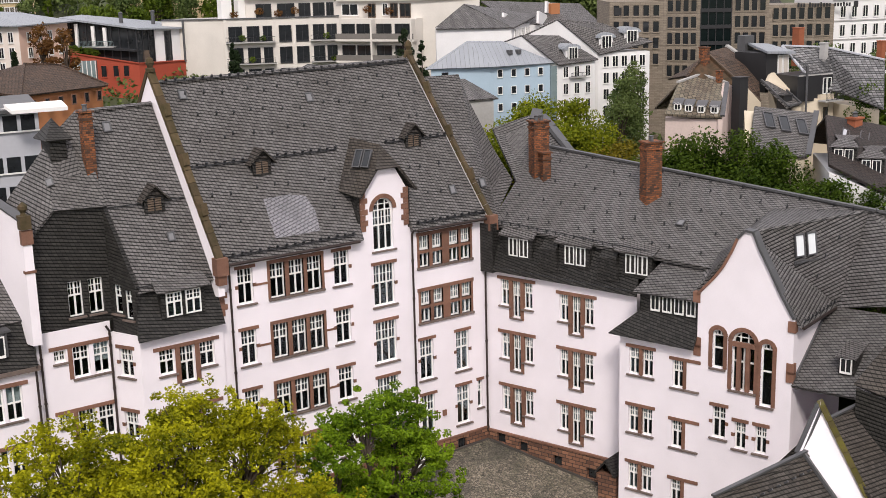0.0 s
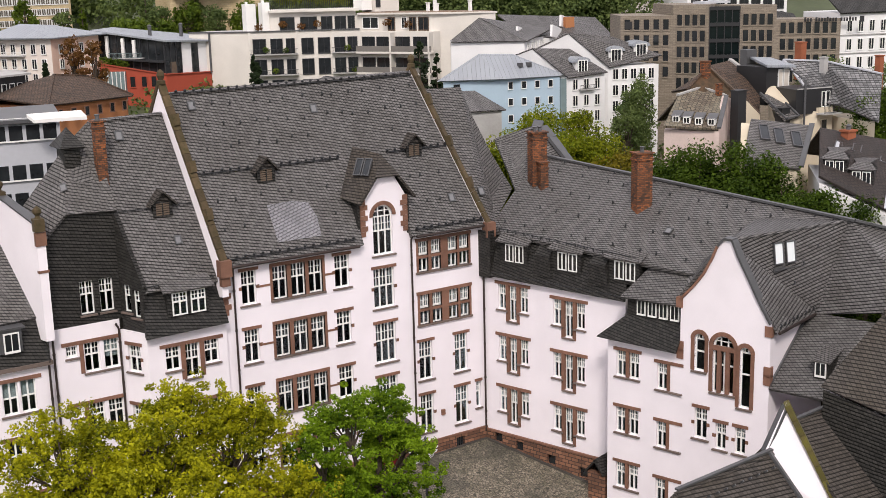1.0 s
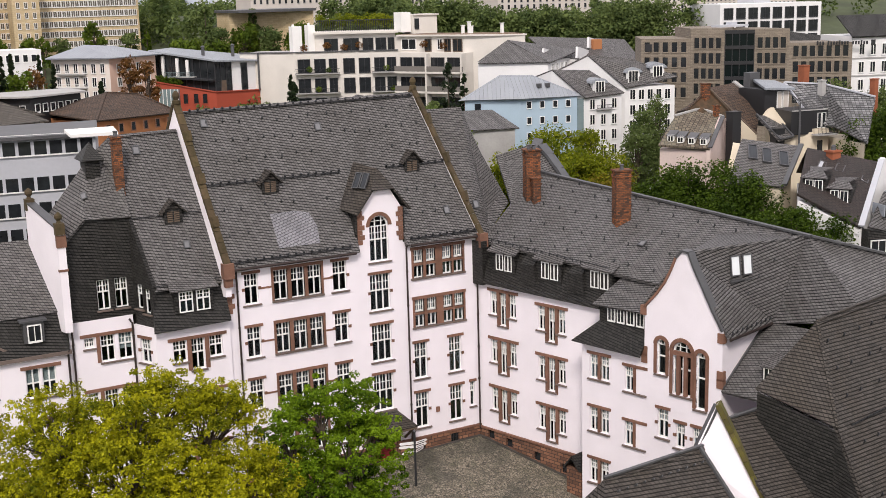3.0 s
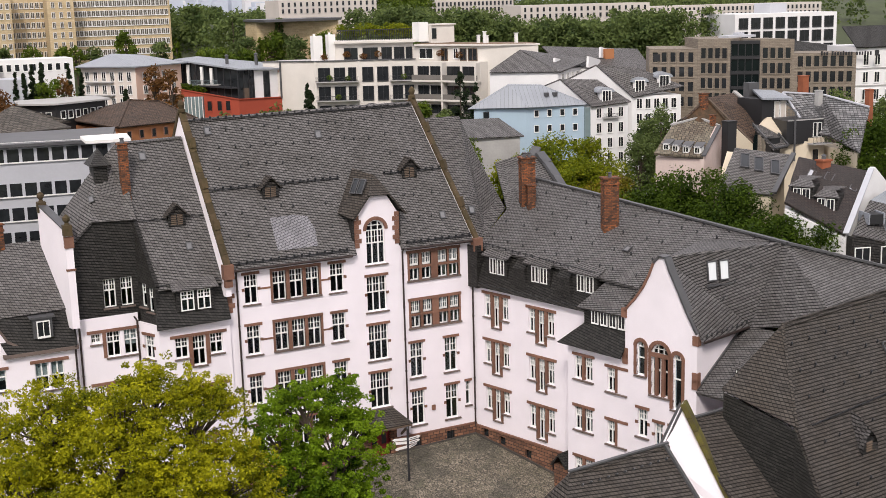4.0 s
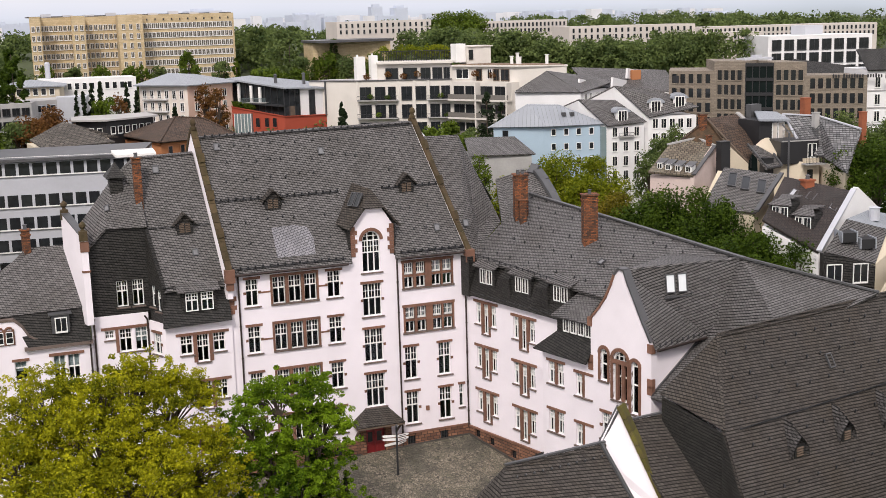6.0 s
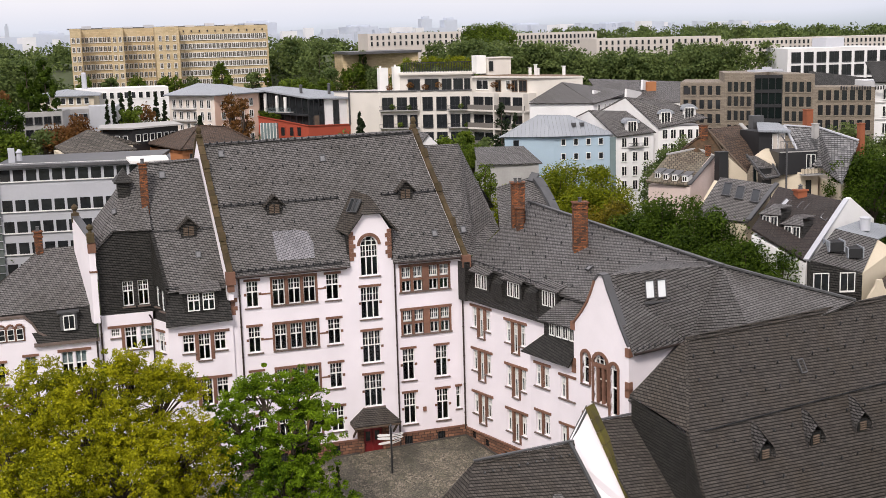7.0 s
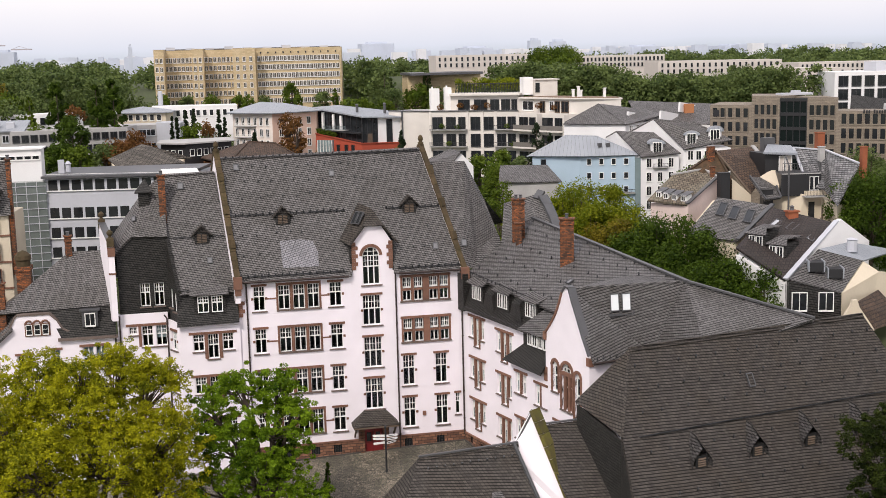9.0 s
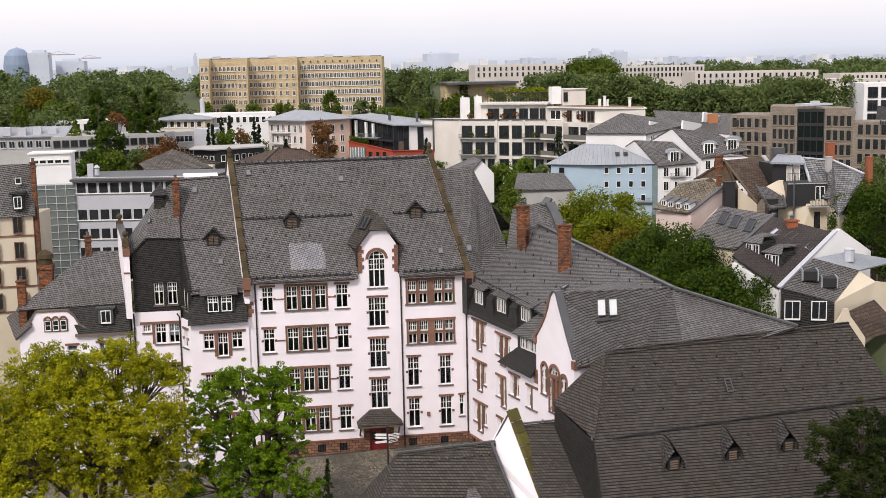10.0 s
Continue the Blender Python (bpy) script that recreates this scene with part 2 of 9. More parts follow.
ZINC = courses("standing_seam_zinc", (0.3, 0.32, 0.35), (0.27, 0.29, 0.32), (0.17, 0.18, 0.2), 30.0, 0.42, 0.02, 90, 0.45, 0.02, 0.5, (0.2, 0.21, 0.23), 0.35)
ORANGE_BRICK = mat("orange_red_brick", (0.3, 0.09, 0.04), 0.85, 0.3, 10, 1, 0.2)
BRICK = courses("old_red_brown_brick", (0.36, 0.115, 0.038), (0.055, 0.028, 0.018), (0.06, 0.045, 0.034), 0.27, 0.125, 0.016, 0, 0.85, 0.025, 0.5, (0.035, 0.024, 0.018), 0.75)
SANDSTONE_BLOCK = courses("red_sandstone_blocks", (0.3, 0.145, 0.085), (0.13, 0.062, 0.04), (0.06, 0.036, 0.028), 0.55, 0.26, 0.03, 0, 0.85, 0.03)
GREY_STONE = courses("grey_brown_stone_cladding", (0.27, 0.225, 0.175), (0.2, 0.165, 0.128), (0.13, 0.108, 0.085), 0.5, 0.16, 0.012, 0, 0.75, 0.01, 0.5, (0.19, 0.165, 0.14), 0.3)
TRAVERTINE = courses("honey_travertine_cladding", (0.56, 0.44, 0.27), (0.46, 0.35, 0.2), (0.36, 0.28, 0.17), 0.5, 0.25, 0.012, 0, 0.7, 0.01, 0.5, (0.62, 0.5, 0.33), 0.5)
COBBLE = setts("worn_grey_cobbles")
WHITE = mat("white_render", (0.84, 0.785, 0.83), 0.85, 0.09, 20, 0.35, 0.1)
WHITE_COOL = mat("cool_white_render", (0.74, 0.73, 0.73), 0.8, 0.1, 8, 0.4, 0.05)
CREAM = mat("cream_render", (0.6, 0.52, 0.4), 0.85, 0.12, 8, 0.4, 0.05)
PINKISH = mat("pale_pink_render", (0.72, 0.5, 0.4), 0.85, 0.12, 8, 0.4, 0.05)
ORANGE = mat("orange_render", (0.42, 0.17, 0.07), 0.85, 0.14, 8, 0.4, 0.05)
REDWALL = mat("red_render", (0.36, 0.06, 0.03), 0.8, 0.12, 8, 0.4, 0.05)
BLUE = mat("pale_blue_render", (0.37, 0.48, 0.57), 0.85, 0.08, 8, 0.4, 0.05)
CONCRETE = mat("pale_concrete", (0.4, 0.39, 0.38), 0.85, 0.2, 6, 0.5, 0.1)
GREYPANEL = mat("light_grey_panel", (0.47, 0.48, 0.52), 0.5, 0.1, 4, 0.3, 0.03)
DARKSTONE = mat("dark_grey_basalt", (0.07, 0.062, 0.055), 0.85, 0.35, 8, 0.8, 0.3)
STONE = mat("red_brown_sandstone", (0.2, 0.098, 0.065), 0.85, 0.35, 14, 1.2, 0.3, each=0.14)
SILLSTONE = mat("grey_brown_sill_stone", (0.14, 0.105, 0.09), 0.8, 0.3, 14, 1.2, 0.2, each=0.12)
MOSSY = mat("mossy_sandstone_coping", (0.085, 0.055, 0.03), 0.95, 0.5, 6, 1.6, 0.5, tint=(0.045, 0.036, 0.012), each=0.3)
MOSS = mat("thick_olive_moss_on_stone", (0.06, 0.045, 0.02), 0.95, 0.6, 9, 2.2, 0.6, tint=(0.105, 0.095, 0.01), each=0.25)
LEAD = mat("lead_grey_sheet", (0.1, 0.1, 0.105), 0.45, 0.25, 8, 0.9, 0.1, metal=0.3)
FRAME = mat("white_window_paint", (0.8, 0.79, 0.77), 0.5, 0.08, 12, 1, 0.02)
DARKFRAME = mat("dark_metal_frame", (0.035, 0.036, 0.04), 0.45, 0.2, 12, 1, 0.02, metal=0.3)
BLACK = mat("black_cladding", (0.018, 0.018, 0.02), 0.5, 0.25, 6, 0.8, 0.05)
PIPE = mat("dark_copper_pipe", (0.055, 0.04, 0.036), 0.45, 0.3, 10, 1, 0.05, metal=0.5)
DOORRED = mat("dark_red_door_paint", (0.2, 0.014, 0.016), 0.45, 0.2, 8, 1, 0.05)
WOOD = mat("weathered_shutter_wood", (0.12, 0.085, 0.06), 0.8, 0.35, 20, 2, 0.2)
BARK = mat("grey_brown_bark", (0.075, 0.055, 0.04), 0.95, 0.4, 10, 2, 0.6)
# Solid cores behind the windows; the rooms' dimness is put into this dark colour.
ROOM = mat("dark_room_stand_in", (0.06, 0.054, 0.048), 0.9, 0.4, 0.9, 0.35, 0.0)
BLIND = mat("pale_window_blind", (0.55, 0.5, 0.45), 0.8, 0.1, 4, 0.5, 0.0)
GRASS = mat("rough_green_ground", (0.06, 0.075, 0.03), 0.95, 0.45, 1.2, 0.12, 0.3)
GLASS = glass("window_glass")
ROOFGLASS = mat("dull_grey_roof_glass", (0.2, 0.2, 0.21), 0.2, 0.15, 4, 0.8, 0.0)
STAIRGLASS = mat("grey_green_glazing", (0.15, 0.175, 0.165), 0.12, 0.25, 2, 0.5, 0.0, spec=0.6)
DULLGLASS = mat("grey_brown_office_glass", (0.12, 0.105, 0.085), 0.2, 0.4, 2, 0.6, 0.0)
BLUEGLASS = mat("blue_green_glazing", (0.2, 0.26, 0.27), 0.08, 0.15, 3, 0.6, 0.0, spec=0.7)
DARKGLASS = mat("dark_reflecting_glass", (0.022, 0.025, 0.028), 0.08, 0.5, 3, 0.8, 0.0, spec=0.6)
CRANE = mat("red_white_crane_steel", (0.4, 0.36, 0.38), 0.7, 0.1, 2, 0.2, 0.0)
# Distance haze put into the skyline walls' colour.
HAZY = mat("haze_tinted_far_walls", (0.5, 0.54, 0.62), 0.9, 0.1, 2, 0.2, 0.0)
LEAF_LIGHT = leafage("yellow_green_leaves", (0.068, 0.086, 0.002), (0.46, 0.44, 0.012))
LEAF_MID = leafage("fresh_green_leaves", (0.034, 0.066, 0.006), (0.13, 0.18, 0.018))
LEAF_YARD = leafage("sunlit_green_leaves", (0.022, 0.06, 0.002), (0.22, 0.34, 0.014))
LEAF_BRIGHT = leafage("bright_green_leaves", (0.065, 0.1, 0.004), (0.25, 0.27, 0.014))
LEAF_DARK = leafage("deep_green_leaves", (0.014, 0.033, 0.003), (0.07, 0.115, 0.01))
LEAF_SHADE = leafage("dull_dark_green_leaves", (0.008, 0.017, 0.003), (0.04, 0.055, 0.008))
# Far leaves paled and blued: haze put into their colour.
LEAF_FAR = leafage("haze_paled_green_leaves", (0.045, 0.075, 0.024), (0.155, 0.2, 0.06))
LEAF_RUST = leafage("rusty_autumn_leaves", (0.1, 0.04, 0.015), (0.2, 0.1, 0.03))
LEAF_YELLOW = leafage("yellowing_leaves", (0.07, 0.065, 0.006), (0.22, 0.17, 0.015))
LEAF_PINE = leafage("conifer_needles", (0.01, 0.02, 0.009), (0.028, 0.045, 0.018))


# ---- builders ----
def uvs(bm):
    """Surface metres along each face: level across, up the slope."""
    bm.normal_update()
    lay = bm.loops.layers.uv.verify()
    for f in bm.faces:
        n = f.normal
        u = Vector((-n.y, n.x, 0))
        u = u.normalized() if u.length > 1e-4 else Vector((1, 0, 0))
        v = n.cross(u)
        for lp in f.loops:
            lp[lay].uv = (lp.vert.co.dot(u), lp.vert.co.dot(v))


def thing(name, label, category, group="", at=(0, 0, 0), kind=""):
    ob = new(name)
    ob.location = at
    return tagged(ob, label, category, group, kind)


def part(name, bm, material, parent=None, label="", m=None):
    """Links a bmesh, or shares a finished mesh, as one object under a thing or a part."""
    fresh = isinstance(bm, bmesh.types.BMesh)
    if fresh:
        bmesh.ops.recalc_face_normals(bm, faces=bm.faces[:])
        uvs(bm)
        me = bpy.data.meshes.new(name)
        bm.to_mesh(me)
        bm.free()
        for q in (material if isinstance(material, (list, tuple)) else [material]):
            me.materials.append(q)
    else:
        me = bm
    if name == "roof" and parent and fresh:
        return slopes(me, parent, label, m)
    ob = new(name, me)
    if parent:
        ob.parent = parent
    if m is not None:
        ob.matrix_basis = m
    if label:
        ob["label"] = label
    return ob


def slopes(me, parent, label, m):
    """Each loose piece of a roof mesh as a roof part of its own."""
    first = None
    bm = bmesh.new()
    bm.from_mesh(me)
    left = set(bm.verts)
    groups = []
    while left:
        stack, got = [left.pop()], []
        while stack:
            v = stack.pop()
            got.append(v)
            for e in v.link_edges:
                w = e.other_vert(v)
                if w in left:
                    left.remove(w)
                    stack.append(w)
        groups.append(sorted(v.index for v in got))
    groups.sort()
    bm.free()
    for g in groups:
        b2 = bmesh.new()
        b2.from_mesh(me)
        b2.verts.ensure_lookup_table()
        keep = set(g)
        bmesh.ops.delete(b2, geom=[v for v in b2.verts if v.index not in keep], context="VERTS")
        one = bpy.data.meshes.new("roof")
        b2.to_mesh(one)
        b2.free()
        for q in me.materials:
            one.materials.append(q)
        ob = new("roof", one)
        ob.parent = parent
        if m is not None:
            ob.matrix_basis = m
        if label:
            ob["label"] = label
        first = first or ob
    return first


def prism(bm, low, high, mi=0):
    """A solid between two outlines with as many corners."""
    a, b = [bm.verts.new(p) for p in low], [bm.verts.new(p) for p in high]
    k = len(a)
    fs = [bm.faces.new(a[::-1]), bm.faces.new(b)]
    fs += [bm.faces.new((a[i], a[(i + 1) % k], b[(i + 1) % k], b[i])) for i in range(k)]
    for f in fs:
        f.material_index = mi
    return bm


def box(bm, x0, x1, y0, y1, z0, z1, mi=0, m=None):
    f = (lambda p: p) if m is None else (lambda p: m @ Vector(p))
    lo = [f((x0, y0, z0)), f((x1, y0, z0)), f((x1, y1, z0)), f((x0, y1, z0))]
    hi = [f((x0, y0, z1)), f((x1, y0, z1)), f((x1, y1, z1)), f((x0, y1, z1))]
    return prism(bm, lo, hi, mi)


def boxes(*rows):
    bm = bmesh.new()
    for r in rows:
        box(bm, *r)
    return bm


def slab(pts, thick=0.22, bm=None, mi=0):
    """A sheet of roof of that thickness, under the given outline."""
    bm = bm or bmesh.new()
    p = [Vector(q) for q in pts]
    n = (p[1] - p[0]).cross(p[2] - p[0]).normalized()
    n = n if n.z >= 0 else -n
    return prism(bm, [q - n * thick for q in p], p, mi)


def beam(bm, a, b, w, h, up=(0, 0, 1), mi=0):
    a, b = Vector(a), Vector(b)
    d = (b - a).normalized()
    s = d.cross(Vector(up)).normalized()
    t = s.cross(d)
    c = [s * (i * w / 2) + t * (j * h / 2) for i, j in ((-1, -1), (1, -1), (1, 1), (-1, 1))]
    return prism(bm, [a + q for q in c], [b + q for q in c], mi)


def tube(bm, pts, radii, sides=8, mi=0):
    rings = []
    pts = [Vector(p) for p in pts]
    for i, p in enumerate(pts):
        d = (pts[min(i + 1, len(pts) - 1)] - pts[max(i - 1, 0)]).normalized()
        s = d.orthogonal().normalized()
        t = d.cross(s)
        rings.append([bm.verts.new(p + (s * math.cos(k * math.tau / sides) + t * math.sin(k * math.tau / sides)) * radii[i]) for k in range(sides)])
    for a, b in zip(rings, rings[1:]):
        for k in range(sides):
            bm.faces.new((a[k], a[(k + 1) % sides], b[(k + 1) % sides], b[k])).material_index = mi
    bm.faces.new(rings[0][::-1]).material_index = mi
    bm.faces.new(rings[-1]).material_index = mi
    return bm


def lathe(bm, at, rows, sides=12, mi=0):
    return tube(bm, [Vector(at) + Vector((0, 0, z)) for r, z in rows], [r for r, z in rows], sides, mi)


def front(o, u):
    """The frame of a wall seen from outside: u to the right, y inwards, z up."""
    u = Vector((u[0], u[1], 0)).normalized()
    v = Vector((-u.y, u.x, 0))
    return Matrix(((u.x, v.x, 0, o[0]), (u.y, v.y, 0, o[1]), (0, 0, 1, o[2]), (0, 0, 0, 1)))


def walling(f, u0, u1, z0, z1, holes=(), thick=0.4, bm=None, cut=None):
    """A wall with openings right through it; cut(u, z) drops cells above a slope."""
    bm = bm or bmesh.new()
    us = sorted({u0, u1, *[c for h in holes for c in h[:2] if u0 < c < u1]})
    zs = sorted({z0, z1, *[c for h in holes for c in h[2:] if z0 < c < z1]})
    solid = lambda i, j: 0 <= i < len(us) - 1 and 0 <= j < len(zs) - 1 and not any(h[0] < (us[i] + us[i + 1]) / 2 < h[1] and h[2] < (zs[j] + zs[j + 1]) / 2 < h[3] for h in holes)
    vs = {}

    def v(i, k, j):
        if (i, k, j) not in vs:
            vs[i, k, j] = bm.verts.new(f @ Vector((us[i], k * thick, zs[j])))
        return vs[i, k, j]
    for i in range(len(us) - 1):
        for j in range(len(zs) - 1):
            if solid(i, j):
                for k in (0, 1):
                    bm.faces.new([v(i, k, j), v(i + 1, k, j), v(i + 1, k, j + 1), v(i, k, j + 1)][::1 if k == 0 else -1])
                for di, dj, a, b in ((-1, 0, (i, j), (i, j + 1)), (1, 0, (i + 1, j), (i + 1, j + 1)), (0, -1, (i, j), (i + 1, j)), (0, 1, (i, j + 1), (i + 1, j + 1))):
                    if not solid(i + di, j + dj):
                        bm.faces.new((v(a[0], 0, a[1]), v(b[0], 0, b[1]), v(b[0], 1, b[1]), v(a[0], 1, a[1])))
    return bm


MESHES = {}


def shared(key, build, mats):
    if key not in MESHES:
        bm = build()
        bmesh.ops.recalc_face_normals(bm, faces=bm.faces[:])
        uvs(bm)
        me = bpy.data.meshes.new(key[0])
        bm.to_mesh(me)
        bm.free()
        for q in mats:
            me.materials.append(q)
        MESHES[key] = me
    return MESHES[key]


def sash(w, h, cols, style):
    """White window joinery in an opening w by h, cut through for every pane."""
    e, k, g = 0.075, 0.05, 0.017
    cw, tz = w / cols, h * style[0]
    holes = []
    for i in range(cols):
        x0, x1 = cw * i + (e if i == 0 else k), cw * (i + 1) - (e if i == cols - 1 else k)
        top = min(tz - 0.05, h - e)
        if top - e > 0.12:
            holes.append((x0, x1, e, top))
        if style[0] < 1:
            z0, z1 = max(tz + 0.05, e), h - e
            for p in range(style[1]):
                for q in range(style[2]):
                    holes.append((x0 + (x1 - x0) * p / style[1] + (g if p else 0), x0 + (x1 - x0) * (p + 1) / style[1] - (g if p < style[1] - 1 else 0), z0 + (z1 - z0) * q / style[2] + (g if q else 0), z0 + (z1 - z0) * (q + 1) / style[2] - (g if q < style[2] - 1 else 0)))
    return walling(Matrix.Identity(4), 0, w, 0, h, holes, 0.09)


def window(parent, f, u, z, w, h, cols=2, style=(0.58, 2, 2), depth=0.16, lintel=True, sill=True, wide=0.18, blind=0.0, stone=None):
    """Joinery, pane, lintel and sill of one window; u, z: the opening's lower left corner."""
    m = f @ Matrix.Translation((u, depth, z))
    w, h = round(w, 2), round(h, 2)
    ob = part("window", shared(("window", w, h, cols, style), lambda: sash(w, h, cols, style), [FRAME]), None, parent, "white painted multi-pane casement window", m)
    part("pane", shared(("pane", w, h), lambda: boxes((0.04, w - 0.04, 0.045, 0.055, 0.04, h - 0.04)), [GLASS]), None, ob, "clear reflecting glass").visible_shadow = False
    if blind:
        b = round(h * blind, 2)
        part("blind", shared(("blind", w, b), lambda: boxes((0.06, w - 0.06, 0.12, 0.14, -b, 0)), [BLIND]), None, ob, "pale roller blind, half lowered", Matrix.Translation((0, 0, h - 0.05)))
    if lintel:
        part("lintel", shared(("lintel", w, wide), lambda: boxes((-wide, w + wide, -0.06, 0.12, 0, 0.2)), [STONE]), None, ob, "red-brown sandstone lintel", Matrix.Translation((0, -depth, h)))
    if lintel and wide == 0.18 and h > 1.6:
        for x in (-0.2, w):
            part("jamb_stone", shared(("jamb_stone",), lambda: boxes((0, 0.2, -0.03, 0.12, 0, 0.22)), [STONE]), None, ob, "red-brown sandstone jamb block", Matrix.Translation((x, -depth, h * 0.5 - 0.11)))
    if sill:
        part("sill", shared(("sill", w, wide), lambda: prism(bmesh.new(), [(-wide, -0.13, -0.13), (w + wide, -0.13, -0.13), (w + wide, 0.14, -0.13), (-wide, 0.14, -0.13)], [(-wide, -0.13, -0.04), (w + wide, -0.13, -0.04), (w + wide, 0.14, 0.0), (-wide, 0.14, 0.0)]), [SILLSTONE]), None, ob, "grey-brown stone sill", Matrix.Translation((0, -depth, 0)))
    return ob


def far_window(parent, m, w, h, cols=1, frame=None, pane=None, rows=1):
    """A small window with its frame and its glazing set back."""
    frame, pane = frame or FRAME, pane or DARKGLASS
    w, h = round(w, 2), round(h, 2)

    e = min(0.07, w * 0.11)

    def build():
        holes = [(w * i / cols + (e / 3 if i else 0), w * (i + 1) / cols - (e / 3 if i < cols - 1 else 0), h * j / rows + (e / 3 if j else 0), h * (j + 1) / rows - (e / 3 if j < rows - 1 else 0)) for i in range(cols) for j in range(rows)]
        return walling(Matrix.Translation((0, -0.07, 0)), -e, w + e, -2 * e, h + e, holes, 0.11)
    ob = part("window", shared(("far_window", w, h, cols, rows, frame.name), build, [frame]), None, parent, "", m)
    part("pane", shared(("far_pane", w, h, pane.name), lambda: boxes((-0.01, w + 0.01, -0.02, 0.02, -0.01, h + 0.01)), [pane]), None, ob)
    return ob


def drainpipe(parent, f, u, z0, z1, lab="dark metal rainwater pipe"):
    bm = tube(bmesh.new(), [f @ Vector((u, -0.35, z1 + 0.35)), f @ Vector((u, -0.12, z1)), f @ Vector((u, -0.12, z0))], [0.07] * 3, 8)
    for z in np.arange(z0 + 1.5, z1, 2.6):
        tube(bm, [f @ Vector((u, -0.12, z)), f @ Vector((u, -0.12, z + 0.08))], [0.1, 0.1], 8)
    return part("drainpipe", bm, PIPE, parent, lab)


def gutter(parent, a, b, r=0.1):
    a, b = Vector(a), Vector(b)
    return part("gutter", tube(bmesh.new(), [a, b], [r, r], 8), PIPE, parent, "dark metal gutter")


# ---- ground and distance ----
def ease(v):
    v = min(max(v, 0.0), 1.0)
    return v * v * (3 - 2 * v)


def ground_z(x, y):
    """The sloping yard, and the town on rising ground behind the school."""
    back = max(y - 5, 0.961 * (x + 0.6) + 0.276 * (y + 0.6) - 12)
    k = ease(back / 14)
    yard = min(max(0.032 * (x + 0.6) + 0.15 * (y + 0.6) - 0.8, -4.5), -0.7)
    return yard * (1 - k) + 12 * k + 0.18 * min(max(y - 15, 0), 105) - 20 * ease((y - 115) / 150)


def sheet(name, xs, ys, material, lift=0.0, zf=None):
    bm = bmesh.new()
    vs = [[bm.verts.new((x, y, (zf or ground_z)(x, y) + lift)) for x in xs] for y in ys]
    for a, b in zip(vs, vs[1:]):
        for i in range(len(xs) - 1):
            bm.faces.new((a[i], a[i + 1], b[i + 1], b[i]))
    ob = part(name, bm, material)
    ob.data.shade_smooth()
    return ob


gx = [-4000, -1500, -600, -250, -120, *np.arange(-80, 101, 4).tolist(), 140, 250, 600, 1500, 4000]
gy = [-4000, -1500, -500, -250, -160, *np.arange(-120, 141, 4).tolist(), 160, 180, 200, 220, 240, 270, 300, 700, 1500, 4000]
tagged(sheet("ground", gx, gy, GRASS), "rough green and earthy ground rising behind the school", "ground", kind="structure")
tagged(sheet("pavement", np.arange(-46, 9, 1.0).tolist(), np.arange(-29, 1, 1.0).tolist(), COBBLE, 0.12), "worn grey cobbled school yard", "pavement", kind="structure")


# Glowing backdrop colour with the distance haze painted in, paler towards the top.
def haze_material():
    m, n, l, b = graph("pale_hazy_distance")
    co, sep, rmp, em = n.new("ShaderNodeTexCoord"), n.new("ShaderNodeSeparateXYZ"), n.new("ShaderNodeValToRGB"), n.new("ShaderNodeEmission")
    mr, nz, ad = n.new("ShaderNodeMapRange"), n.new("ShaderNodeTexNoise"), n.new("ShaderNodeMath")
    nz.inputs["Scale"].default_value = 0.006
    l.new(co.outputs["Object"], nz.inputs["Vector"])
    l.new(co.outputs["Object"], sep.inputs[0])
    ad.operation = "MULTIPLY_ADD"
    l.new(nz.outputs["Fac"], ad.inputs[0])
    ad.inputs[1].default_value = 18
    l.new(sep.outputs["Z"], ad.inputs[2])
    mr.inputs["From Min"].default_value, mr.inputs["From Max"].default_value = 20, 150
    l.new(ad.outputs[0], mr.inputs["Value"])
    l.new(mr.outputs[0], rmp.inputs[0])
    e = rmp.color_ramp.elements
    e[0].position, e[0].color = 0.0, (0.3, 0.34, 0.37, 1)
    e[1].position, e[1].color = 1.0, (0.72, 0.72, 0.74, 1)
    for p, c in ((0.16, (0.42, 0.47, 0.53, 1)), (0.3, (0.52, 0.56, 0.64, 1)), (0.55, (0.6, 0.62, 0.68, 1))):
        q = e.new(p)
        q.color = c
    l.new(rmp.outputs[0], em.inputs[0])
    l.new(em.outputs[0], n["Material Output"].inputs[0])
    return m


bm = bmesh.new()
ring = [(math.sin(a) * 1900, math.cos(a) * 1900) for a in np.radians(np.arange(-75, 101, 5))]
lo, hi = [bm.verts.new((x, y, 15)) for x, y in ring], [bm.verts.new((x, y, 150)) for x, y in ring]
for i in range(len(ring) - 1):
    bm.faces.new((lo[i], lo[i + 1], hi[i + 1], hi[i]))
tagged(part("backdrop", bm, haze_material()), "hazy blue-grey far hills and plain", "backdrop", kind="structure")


# ---- school: main building ----
UP = Vector((0, 0, 1))
ROWS = (0.0, -3.85, -7.7, -11.55)
school = thing("school_building", "white rendered school with red sandstone trim and steep slate roof", "school", "school buildings")
f0 = front((0, 0, 0), (1, 0))
holes, wins = [], []


def add_win(x0, x1, z0, z1, **k):
    holes.append((x0, x1, z0, z1))
    wins.append((x0, z0, x1 - x0, z1 - z0, k))


